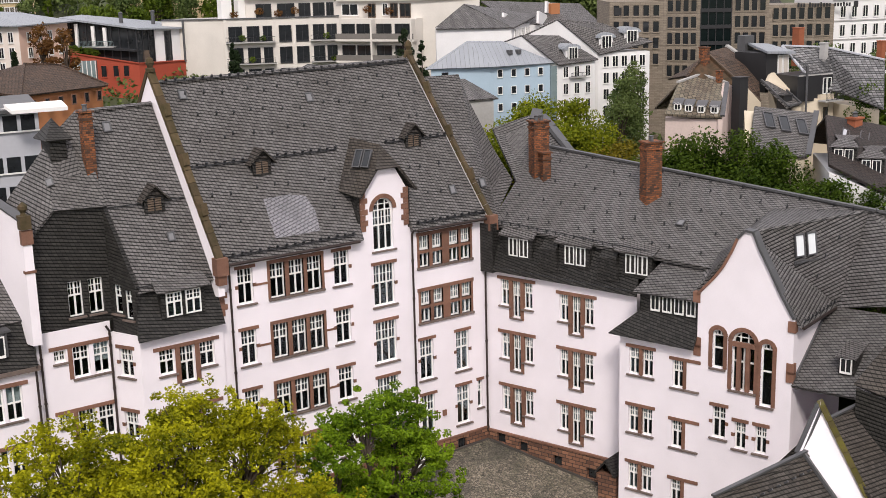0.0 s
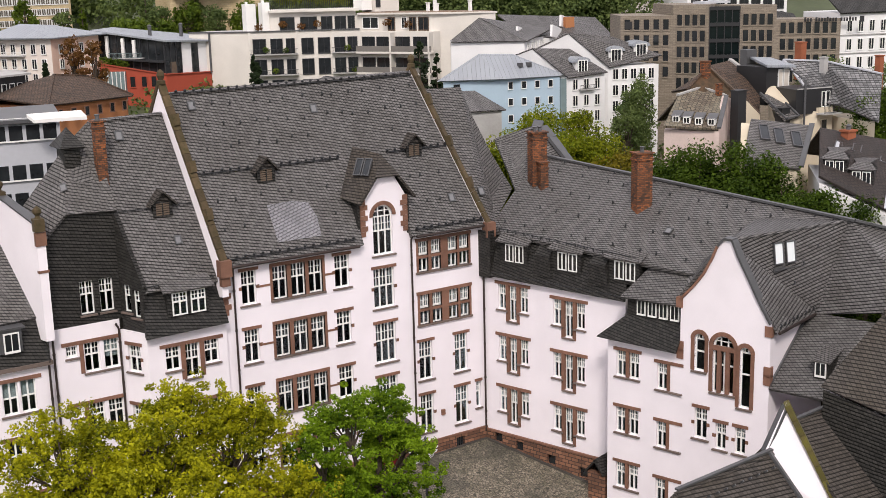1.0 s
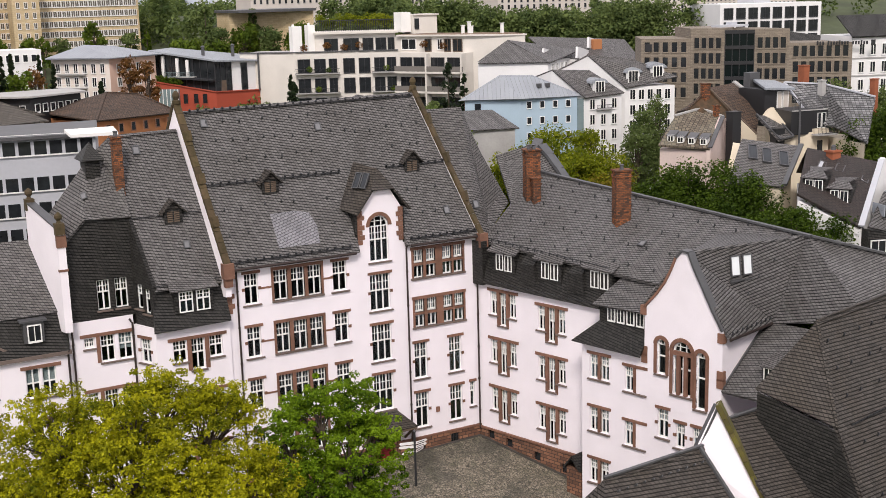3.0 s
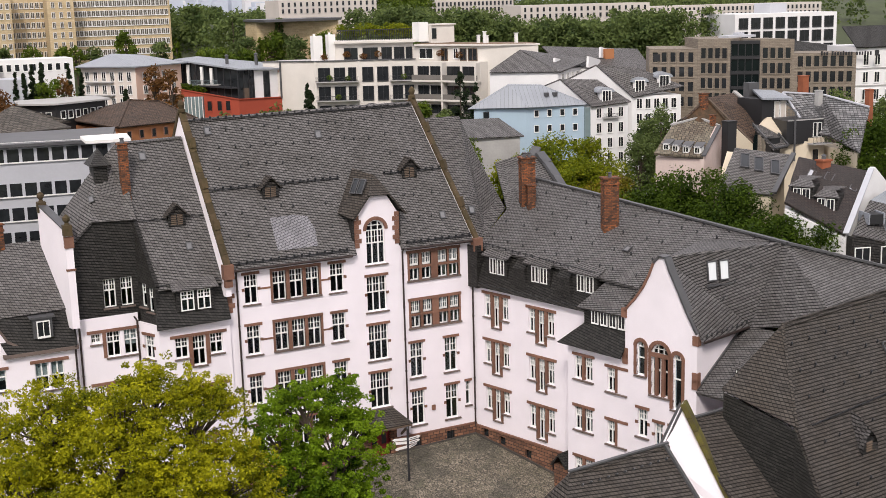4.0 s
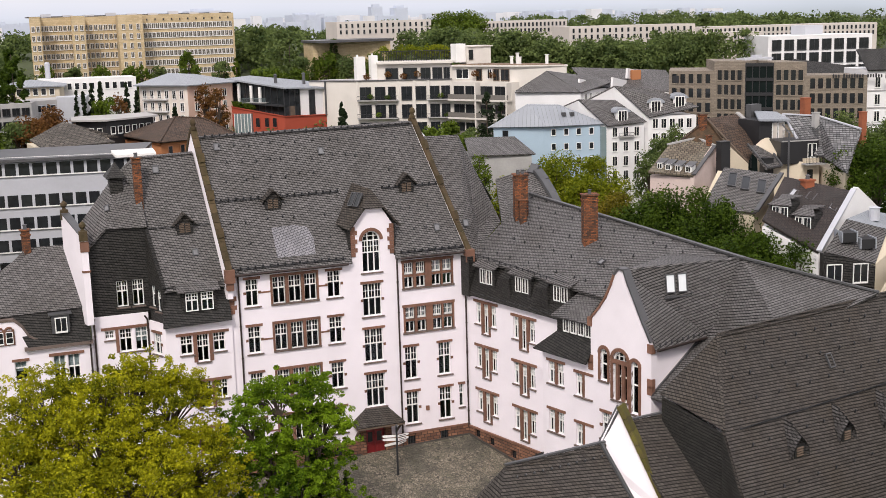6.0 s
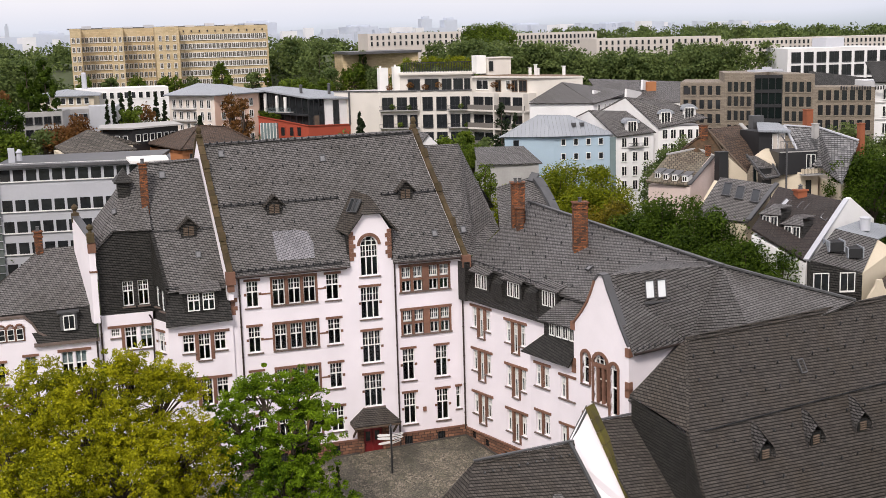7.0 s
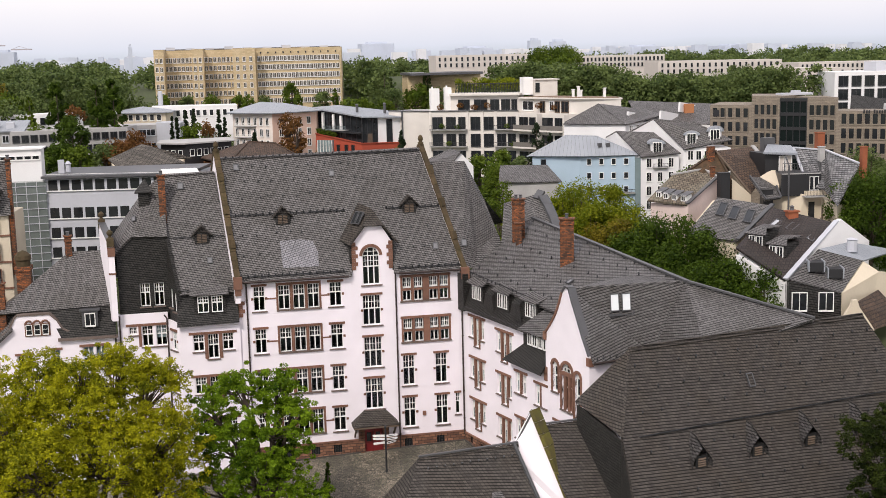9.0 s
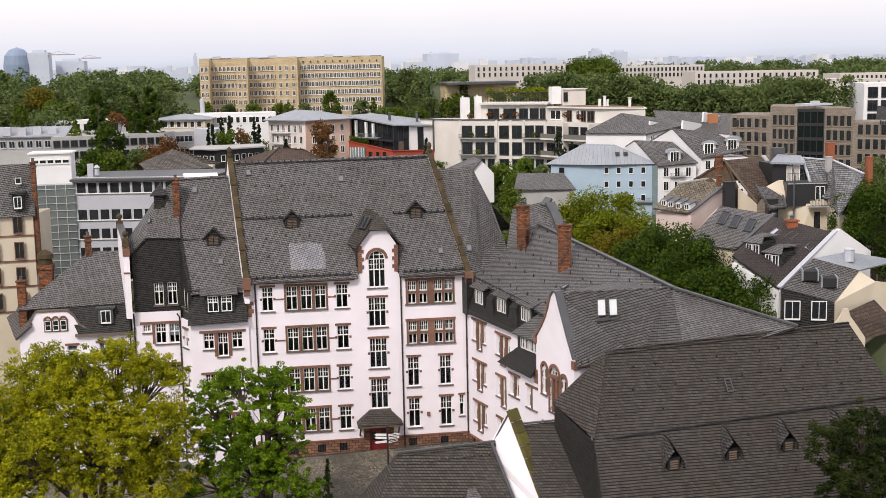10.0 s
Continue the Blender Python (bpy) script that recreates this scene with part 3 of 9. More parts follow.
for i, dz in enumerate(ROWS):
    add_win(-19.62, -18.6, 12.85 + dz, 15.05 + dz)
    for x in (-17.45, -16.13, -14.85):
        add_win(x, x + 1.03, 12.85 + dz, 15.05 + dz, lintel=False, sill=False)
    add_win(-12.9, -11.8, 12.85 + dz, 15.05 + dz)
for z0, z1 in ((10.9, 13.65), (7.0, 9.8), (3.1, 5.95)):
    add_win(-9.95, -8.32, z0, z1, cols=3, style=(0.55, 2, 2))
for z0 in (12.9, 9.1):
    for x in (-6.3, -5.25, -3.85, -2.87):
        add_win(x, x + 0.8, z0, z0 + 0.95, style=(1, 1, 1), lintel=False, sill=False)
        add_win(x, x + 0.8, z0 + 1.15, z0 + 2.15, style=(0.1, 2, 2), lintel=False, sill=False)
for z0 in (5.05, 1.1):
    add_win(-6.45, -5.35, z0, z0 + 2.8)
    add_win(-3.43, -2.33, z0, z0 + 2.8)
add_win(-1.62, -1.2, 1.95, 3.95, cols=1, style=(0.6, 2, 2), wide=0.12)
ARCH = (-9.85, -8.3, 14.6, 17.25)
arch_hole = (ARCH[0], ARCH[1], ARCH[2], 18.03)
door_hole = (-10.2, -8.5, -1.05, 1.8)
part("wall", walling(f0, -20.9, -0.62, 0.25, 15.8, [h for h in holes] + [arch_hole, door_hole]), WHITE, school, "white rendered front wall")
cellar = [(x, x + 0.75, -0.72 - 0.02 * k, 0.06 - 0.02 * k) for k, x in enumerate((-3.5, -6.5, -13.05, -15.05, -17.6))]
part("plinth", walling(front((0, -0.06, 0), (1, 0)), -20.9, -0.62, -4.5, 0.25, [door_hole] + cellar), SANDSTONE_BLOCK, school, "rough red sandstone block plinth")
for x0, x1, z0, z1 in cellar:
    cw = part("cellar_window", boxes((x0, x1, 0.16, 0.2, z0, z1)), DARKGLASS, school, "small dark cellar window")
    part("grille", boxes(*[(x0 + 0.75 * q - 0.015, x0 + 0.75 * q + 0.015, 0.1, 0.13, z0, z1) for q in (0.2, 0.4, 0.6, 0.8)]), DARKFRAME, cw, "dark iron bars")
for x0, x1 in ((-20.9, -10.6), (-8.1, -0.62)):
    part("base_course", beam(bmesh.new(), (x0, -0.1, ground_z(x0, -0.3)), (x1, -0.1, ground_z(x1, -0.3)), 0.16, 0.5), DARKSTONE, school, "dark grey stone base course")
part("cornice", boxes((-20.9, -10.2, -0.14, 0.1, 0.25, 0.39), (-8.5, -0.62, -0.14, 0.1, 0.25, 0.39)), STONE, school, "red-brown base moulding")
gb = walling(f0, -10.75, -7.15, 15.8, 18.4, [arch_hole])
prism(gb, [(-10.75, 0, 18.4), (-7.15, 0, 18.4), (-8.12, 0, 19.95), (-9.6, 0, 19.95)], [(-10.75, 0.4, 18.4), (-7.15, 0.4, 18.4), (-8.12, 0.4, 19.95), (-9.6, 0.4, 19.95)])
prism(gb, [(-10.75, 0.4, 15.8), (-10.45, 0.4, 15.8), (-10.45, 3.2, 18.4), (-10.45, 0.4, 18.4), (-10.75, 0.4, 18.4)][:4], [(-10.75, 0.4, 15.8), (-10.72, 0.4, 15.8), (-10.72, 1.2, 18.4), (-10.72, 0.4, 18.4)])
part("gable", gb, WHITE, school, "white stair tower gable")


def arch(parent, f, u0, u1, z, stone=0.26, depth=0.14, top=None):
    """Round head over an opening u0..u1 springing at z: wall infill, joinery, pane, stone ring."""
    r, cu, k = (u1 - u0) / 2, (u0 + u1) / 2, 14
    a = [math.pi * i / k for i in range(k + 1)]
    rim = [(cu - r * math.cos(t), z + r * math.sin(t)) for t in a]
    bm = bmesh.new()
    for (p, q), (s, t) in zip(rim, rim[1:]):
        prism(bm, [f @ Vector(c) for c in ((p, 0, q), (s, 0, t), (s, 0, z + r), (p, 0, z + r + 0.001))], [f @ Vector(c) for c in ((p, 0.4, q), (s, 0.4, t), (s, 0.4, z + r), (p, 0.4, z + r + 0.001))])
    part("spandrel", bm, WHITE, parent, "white rendered wall over the arch")
    for i in range(k):
        bm = bmesh.new()
        p = [(cu - (r + o) * math.cos(t), y, z + (r + o) * math.sin(t)) for y in (-0.06, 0.1) for o, t in ((0, a[i]), (stone, a[i]), (stone, a[i + 1]), (0, a[i + 1]))]
        prism(bm, [f @ Vector(c) for c in p[:4]], [f @ Vector(c) for c in p[4:]])
        part("arch_stone", bm, STONE, parent)
    bm = bmesh.new()
    for i in range(k):
        p = [(cu - (r + o) * math.cos(t), y, z + (r + o) * math.sin(t)) for y in (depth, depth + 0.1) for o, t in ((-0.1, a[i]), (0, a[i]), (0, a[i + 1]), (-0.1, a[i + 1]))]
        prism(bm, [f @ Vector(c) for c in p[:4]], [f @ Vector(c) for c in p[4:]])
    for t in (0.33, 0.67):
        x = u0 + (u1 - u0) * t
        box(bm, x - 0.035, x + 0.035, depth, depth + 0.08, z, z + math.sqrt(max(r * r - (x - cu) ** 2, 0)) - 0.05, 0, f)
    if r > 0.5:
        box(bm, u0 + 0.1, u1 - 0.1, depth + 0.01, depth + 0.07, z + r * 0.42, z + r * 0.42 + 0.05, 0, f)
    head = part("window", bm, FRAME, parent, "white painted fanlight in a round arch")
    bm = bmesh.new()
    c = bm.verts.new(f @ Vector((cu, depth + 0.05, z)))
    vs = [bm.verts.new(f @ Vector((p, depth + 0.05, q))) for p, q in rim]
    for i in range(k):
        bm.faces.new((c, vs[i], vs[i + 1]))
    part("pane", bm, GLASS, head, "clear reflecting glass").visible_shadow = False


arch(school, f0, ARCH[0], ARCH[1], ARCH[3])
wins.append((ARCH[0], ARCH[2], ARCH[1] - ARCH[0], ARCH[3] - ARCH[2], dict(cols=3, style=(0.62, 2, 2), lintel=False)))
for u, z, ww, hh, k in wins:
    window(school, f0, u, z, ww, hh, **k)
for dz in ROWS:
    part("lintel", boxes((-17.63, -13.64, -0.06, 0.12, 15.05 + dz, 15.27 + dz)), STONE, school, "long red-brown sandstone lintel")
    part("sill", boxes((-17.63, -13.64, -0.13, 0.14, 12.72 + dz, 12.85 + dz)), SILLSTONE, school, "long grey-brown stone sill")
    for x0, x1 in ((-17.63, -17.45), (-16.42, -16.13), (-15.1, -14.85), (-13.82, -13.64)):
        part("pier", boxes((x0, x1, -0.03, 0.16, 12.85 + dz, 15.05 + dz)), STONE, school, "red-brown sandstone pier")
    for x0, x1 in ((-18.42, -17.63), (-13.64, -13.08)):
        part("string_course", boxes((x0, x1, -0.04, 0.1, 13.85 + dz, 13.98 + dz)), STONE, school, "narrow red-brown string course")
for z0 in (12.9, 9.1):
    part("lintel", boxes((-6.55, -1.85, -0.06, 0.12, z0 + 2.15, z0 + 2.38)), STONE, school, "long red-brown sandstone lintel")
    part("sill", boxes((-6.55, -1.85, -0.13, 0.14, z0 - 0.14, z0)), SILLSTONE, school, "long grey-brown stone sill")
    for x0, x1 in ((-6.48, -6.3), (-5.5, -5.25), (-4.45, -3.85), (-3.05, -2.87), (-2.07, -1.9)):
        part("pier", boxes((x0, x1, -0.03, 0.16, z0, z0 + 2.15)), STONE, school, "red-brown sandstone pier")
    for x in (-6.3, -5.25, -3.85, -2.87):
        part("transom", boxes((x, x + 0.8, -0.03, 0.16, z0 + 0.95, z0 + 1.15)), STONE, school, "red-brown sandstone transom")
for x, z0, z1 in ((-10.75, 16.0, 18.2), (-7.15, 16.0, 18.2), (-20.9, 12.4, 13.6), (-0.62, 12.8, 14.2)):
    for k, z in enumerate(np.arange(z0, z1, 0.36)):
        o = 0.5 if k % 2 else 0.32
        part("quoin", boxes((x - (0.05 if x in (-10.75, -20.9) else o), x + (o if x in (-10.75, -20.9) else 0.05), -0.06, 0.3, z, z + 0.34)), STONE, school, "red-brown sandstone quoin")
for u, a, b in ((-20.2, -3.2, 15.5), (-6.93, -1.0, 15.3)):
    drainpipe(school, f0, u, a, b)
drainpipe(school, f0, -0.86, 0.0, 12.2)
gutter(school, (-20.9, -0.5, 15.55), (-11.2, -0.5, 15.55))
gutter(school, (-6.7, -0.5, 15.55), (-0.9, -0.5, 15.55))
R = dict(a=Vector((-20.9, -0.45, 15.6)), b=Vector((-0.65, -0.45, 15.6)), c=Vector((-3.45, 4.8, 26.35)), d=Vector((-22.0, 4.8, 26.15)))
def mid_roof(x, t):
    return Vector((x, R["a"].y + (R["d"].y - R["a"].y) * t, R["a"].z + (26.25 - R["a"].z) * t))


rf = slab([R["a"], mid_roof(-10.85, 0), mid_roof(-10.85, 0.3), mid_roof(-10.85, 1), R["d"]], 0.3)
slab([mid_roof(-7.05, 0), R["b"], R["c"], mid_roof(-7.05, 1)], 0.3, rf)
slab([mid_roof(-10.85, 0.26), mid_roof(-7.05, 0.26), mid_roof(-7.05, 1), mid_roof(-10.85, 1)], 0.3, rf)
slab([R["d"], R["c"], (-6, 10.5, 15.6), (-23.5, 10.5, 15.6)], 0.3, rf)
part("roof", rf, SLATE, school, "steep grey slate roof")


def on_roof(x, t, lift=0.0):
    """A point on the front slope: t from 0 at the eaves to 1 at the ridge."""
    n = (R["b"] - R["a"]).cross(R["d"] - R["a"]).normalized()
    y, z = R["a"].y + (R["d"].y - R["a"].y) * t, R["a"].z + (R["d"].z - R["a"].z) * t
    return Vector((x, y, z)) + n * lift


pm = courses("newer_pale_slate", (0.29, 0.28, 0.3), (0.22, 0.215, 0.235), (0.05, 0.05, 0.055), 0.34, 0.2, 0.022, -17, 0.5, 0.03)
pts = [on_roof(x, t, 0.03) for x, t in ((-16.9, 0.09), (-13.75, 0.09), (-13.7, 0.2), (-14.1, 0.29), (-15.2, 0.31), (-17.0, 0.305))]
part("slate_patch", slab(pts, 0.02), pm, school, "patch of newer paler slates")
for t, x0, x1 in ((0.035, -20.6, -11.4), (0.035, -6.6, -1.0), (0.52, -21.3, -11.0), (0.52, -7.2, -2.3), (0.985, -21.8, -3.6)):
    bm = beam(bmesh.new(), on_roof(x0, t, 0.16), on_roof(x1, t, 0.16), 0.07, 0.07)
    for x in np.arange(x0, x1, 0.6):
        beam(bm, on_roof(x, t, 0.0), on_roof(x, t + 0.012, 0.3), 0.12, 0.1)
    part("snow_guard", bm, DARKFRAME, school, "dark metal snow guard")
rng = random.Random(4)
for i in range(70):
    t = (0.2, 0.36, 0.66, 0.78, 0.9)[i % 5] + rng.uniform(-0.012, 0.012)
    x = -20.6 + 17.4 * (i // 5 + 0.5 + rng.uniform(-0.3, 0.3)) / 14
    if not (-12 < x < -6.3 and t < 0.66 or -17.5 < x < -13.4 and t < 0.36):
        part("roof_hook", shared(("roof_hook",), lambda: beam(beam(bmesh.new(), (0, 0, 0), (0, -0.12, 0.14), 0.08, 0.06), (0, -0.12, 0.14), (0, -0.06, 0.26), 0.08, 0.06), [DARKFRAME]), None, school, "", Matrix.Translation(on_roof(x, t)))


def skylight(parent, p, right, up, w=0.5, h=0.62, pane=None, label="small metal framed roof light"):
    r, u = Vector(right).normalized(), Vector(up).normalized()
    n = r.cross(u)
    m = Matrix(((r.x, u.x, n.x, p[0]), (r.y, u.y, n.y, p[1]), (r.z, u.z, n.z, p[2]), (0, 0, 0, 1)))
    bm = boxes((0, 0.07, 0, h, 0, 0.14), (w - 0.07, w, 0, h, 0, 0.14), (0.07, w - 0.07, 0, 0.07, 0, 0.14), (0.07, w - 0.07, h - 0.07, h, 0, 0.14))
    s = part("skylight", bm, LEAD, parent, label, m)
    part("pane", boxes((0.07, w - 0.07, 0.07, h - 0.07, 0.05, 0.09)), pane or ROOFGLASS, s, "roof light pane of one flat colour")


slope_up = R["d"] - R["a"]
slope_up.x = 0
for x, t in ((-20.6, 0.885), (-12.1, 0.805), (-3.3, 0.17)):
    skylight(school, on_roof(x, t), (1, 0, 0), slope_up)


def vent_dormer(parent, p, out, w=1.45, h=1.0, back=1.6, slate=None):
    """Small pointed roof dormer with wooden louvres; p: foot of its front, out: level way it faces."""
    o = Vector((out[0], out[1], 0)).normalized()
    f = front(p, (-o.y, o.x))
    d = part("dormer", boxes((-w / 2 + 0.12, w / 2 - 0.12, 0.05, back, -0.3, h)), SLATE_DARK, parent, "slate-hung vent dormer")
    d.matrix_basis = f
    bm = bmesh.new()
    for s in (-1, 1):
        slab([(s * (w / 2 + 0.22), -0.22, h * 0.78), (0, -0.3, h + 0.72), (0, back + 0.5, h + 0.72), (s * (w / 2 + 0.22), back, h * 0.78)], 0.09, bm)
    prism(bm, [(-w / 2 + 0.1, 0.0, h), (w / 2 - 0.1, 0.0, h), (0, 0.0, h + 0.55)], [(-w / 2 + 0.1, 0.15, h), (w / 2 - 0.1, 0.15, h), (0, 0.15, h + 0.55)])
    part("dormer_roof", bm, slate or SLATE_WARM, d, "pointed slate dormer roof")
    part("shutter_frame", boxes((-w / 2 + 0.1, w / 2 - 0.1, -0.02, 0.06, 0.0, 0.14), (-w / 2 + 0.1, -w / 2 + 0.3, -0.02, 0.06, 0.14, h - 0.1), (w / 2 - 0.3, w / 2 - 0.1, -0.02, 0.06, 0.14, h - 0.1), (-0.04, 0.04, -0.02, 0.06, 0.14, h - 0.1), (-w / 2 + 0.1, w / 2 - 0.1, -0.02, 0.06, h - 0.1, h)), SLATE_DARK, d, "dark weathered frame")
    for z in np.arange(0.16, h - 0.1, 0.14):
        for x in (-w / 2 + 0.3, 0.04):
            part("slat", shared(("slat", w), lambda: prism(bmesh.new(), [(0, -0.03, 0), (w / 2 - 0.34, -0.03, 0), (w / 2 - 0.34, 0.05, 0.08), (0, 0.05, 0.08)], [(0, -0.03, 0.02), (w / 2 - 0.34, -0.03, 0.02), (w / 2 - 0.34, 0.05, 0.1), (0, 0.05, 0.1)]), [WOOD]), None, d, "", Matrix.Translation((x, 0, z)))
    return d


vent_dormer(school, on_roof(-16.6, 0.43), (0, -1))
vent_dormer(school, on_roof(-5.1, 0.47), (0, -1))
# stair tower roof with a clipped front; the slope's shade is put into darker slate
PK, RE = (-8.78, 0.5, 21.35), (-9.7, 2.6, 21.75)
bm = bmesh.new()
slab([(-11.05, -0.4, 18.3), (-9.68, -0.4, 20.05), PK, RE, (-11.7, 1.05, 18.65)], 0.16, bm)
slab([(-6.55, -0.4, 18.35), (-8.0, -0.4, 20.05), PK, RE, (-6.8, 1.05, 18.65)], 0.16, bm)
slab([(-9.78, -0.45, 19.98), (-7.92, -0.45, 19.98), (-8.78, 0.52, 21.4)], 0.14, bm)
part("roof", bm, SLATE_WARM, school, "slate roof with a clipped gable over the stair tower, shade put into its darker colour")
for x in (-10.98, -7.2):
    part("dormer_cheek", prism(bmesh.new(), [(x, 0.02, 15.8), (x, 1.3, 18.5), (x, 0.02, 18.5)], [(x + 0.25, 0.02, 15.8), (x + 0.25, 1.3, 18.5), (x + 0.25, 0.02, 18.5)]), SLATE_DARK, school, "slate-hung cheek")
for k in (0, 1):
    sx, sy = -10.62 + 0.32 * k, 1.0 - 0.54 * k
    skylight(school, (sx, sy, 18.36 + 1.34 * (sx + 11.05) + 0.78 * (sy + 0.4)), (0.503, -0.864, 0), (0.864, 0.503, 1.55), 0.55, 1.25, DARKGLASS, "dark roof light on the stair tower roof")


def parapet(parent, bottom, top, back, out=-1, stones=15):
    """A gable parapet on a roof edge: white wall, mossy coping stones, kneeler and finial."""
    b, t, k = Vector(bottom), Vector(top), Vector(back)
    d = Vector((0.42, 0, 0))
    bm = bmesh.new()
    low = Vector((0, 0, -2.2))
    prism(bm, [b + low, b, t, k, k + low], [b + low + d, b + d, t + d, k + d, k + low + d])
    part("parapet", bm, WHITE, parent, "white rendered gable parapet")
    for i in range(stones):  # every fourth stone carries a crocket
        p, q = b.lerp(t, i / stones), b.lerp(t, (i + 0.97) / stones)
        bm = bmesh.new()
        o = d / 2
        beam(bm, p + o + Vector((0, 0, 0.1)), q + o + Vector((0, 0, 0.1)), 0.5, 0.2)
        if i % 4 == 3:
            beam(bm, p.lerp(q, 0.3) + o + Vector((0, 0, 0.2)), q + o + Vector((0, -0.1, 0.42)), 0.5, 0.35)
        part("coping_stone", bm, MOSSY, parent, "mossy sandstone coping")
    part("kneeler", boxes((b.x - 0.15, b.x + 0.6, b.y - 0.35, b.y + 0.3, b.z - 0.9, b.z + 0.15), (b.x - 0.05, b.x + 0.5, b.y - 0.2, b.y + 0.3, b.z - 1.5, b.z - 0.9)), STONE, parent, "stepped sandstone kneeler")
    bm = lathe(bmesh.new(), t + d / 2, [(0.28, 0.1), (0.28, 0.3), (0.16, 0.36), (0.26, 0.62), (0.2, 0.85), (0.05, 1.0)], 10)
    part("finial", bm, MOSSY, parent, "mossy stone finial")
    part("coping_stone", beam(bmesh.new(), t + d / 2 + Vector((0, 0, 0.1)), k + d / 2 + Vector((0, 0, 0.1)), 0.62, 0.2), MOSSY, parent, "mossy sandstone coping")


parapet(school, (-21.15, -0.5, 15.95), (-22.25, 4.8, 26.6), (-23.6, 10.5, 16))
parapet(school, (-0.85, -0.5, 15.62), (-3.55, 4.8, 26.5), (-5.5, 10.5, 16))
# link roof beside the parapet, falling to the side wing
bm = bmesh.new()
slab([(-0.75, -0.4, 15.5), (0.6, 0.3, 15.6), (0.75, 4.6, 24.9), (-3.3, 4.6, 24.95)], 0.25, bm)
slab([(0.6, 0.3, 15.6), (3.6, 2.2, 17.3), (2.6, 4.9, 21.3), (0.75, 4.6, 24.9)], 0.25, bm)
slab([(0.75, 4.6, 24.9), (2.6, 4.9, 21.3), (5.2, 7.5, 18.5), (2.2, 10.5, 16), (-5, 10.5, 16), (-3.3, 4.6, 24.95)][:3] + [(-3.3, 10, 17)], 0.2, bm)
part("roof", bm, SLATE, school, "grey slate link roof")
skylight(school, (-0.6, 0.62, 17.5), (1, 0, 0), slope_up)
# entrance
for x in (-10.15, -9.33):
    leaf = part("door", walling(front((x, 0.2, 0), (1, 0)), 0, 0.78, -1.0, 1.15, [(0.18, 0.6, 0.0, 0.85)], 0.08), DOORRED, school, "dark red panelled door leaf")
    part("pane", boxes((x + 0.18, x + 0.6, 0.23, 0.25, 0.0, 0.85)), DARKGLASS, leaf, "dark door glass")
    part("panel", boxes((x + 0.16, x + 0.62, 0.17, 0.2, -0.8, -0.2)), DOORRED, leaf)
part("door_frame", boxes((-10.2, -10.16, 0.1, 0.32, -1.05, 1.8), (-8.54, -8.5, 0.1, 0.32, -1.05, 1.8), (-10.16, -8.54, 0.1, 0.32, 1.16, 1.28), (-10.16, -8.54, 0.1, 0.32, 1.72, 1.8)), DOORRED, school, "dark red door frame")
part("pane", boxes((-10.16, -8.54, 0.2, 0.22, 1.28, 1.72)), DARKGLASS, school)
for x in (-10.75, -8.5):
    part("pier", boxes((x, x + 0.55, -0.16, 0.1, -1.2, 1.6)), SANDSTONE_BLOCK, school, "sandstone pier beside the door")
bm = bmesh.new()
slab([(-11.4, -1.6, 1.95), (-7.2, -1.6, 1.95), (-8.3, 0, 3.08), (-10.1, 0, 3.08)], 0.12, bm)
slab([(-11.4, -1.6, 1.95), (-10.1, 0, 3.08), (-11.4, 0, 1.95)], 0.12, bm)
slab([(-7.2, -1.6, 1.95), (-8.3, 0, 3.08), (-7.2, 0, 1.95)], 0.12, bm)
part("canopy", bm, SLATE_WARM, school, "hipped slate canopy over the entrance")
part("eaves_board", boxes((-11.35, -7.25, -1.6, -1.5, 1.72, 1.86), (-11.35, -11.25, -1.5, -0.06, 1.72, 1.86), (-7.35, -7.25, -1.5, -0.06, 1.72, 1.86)), WOOD, school, "dark timber eaves board")
for x in (-11.1, -7.5):
    part("bracket", beam(beam(bmesh.new(), (x, 0, 0.6), (x, -1.4, 1.75), 0.14, 0.14), (x, -0.08, 0.4), (x, -0.08, 1.75), 0.14, 0.14), WOOD, school, "timber canopy bracket")
part("step", boxes((-10.6, -8.1, -0.55, 0.1, -1.4, -1.05)), CONCRETE, school, "worn stone step")
part("core", boxes((-20.4, -2.0, 3.2, 9.5, -4, 15.5), (-10.4, -7.4, 1.6, 3.2, -4, 18.3)), ROOM, school, "added dark core standing in for the dim rooms")


# ---- school: side wing ----
wing = thing("school_wing", "white school wing with slate mansard, dormers and curved gable", "school", "school buildings")
A16 = radians(16)
CW = Vector((-0.6, -0.6, 0))
fw = front(CW, (math.sin(A16), -math.cos(A16)))
fb = fw @ Matrix.Translation((0, -2.0, 0))
W = lambda s, d, z: fw @ Vector((s, d, z))


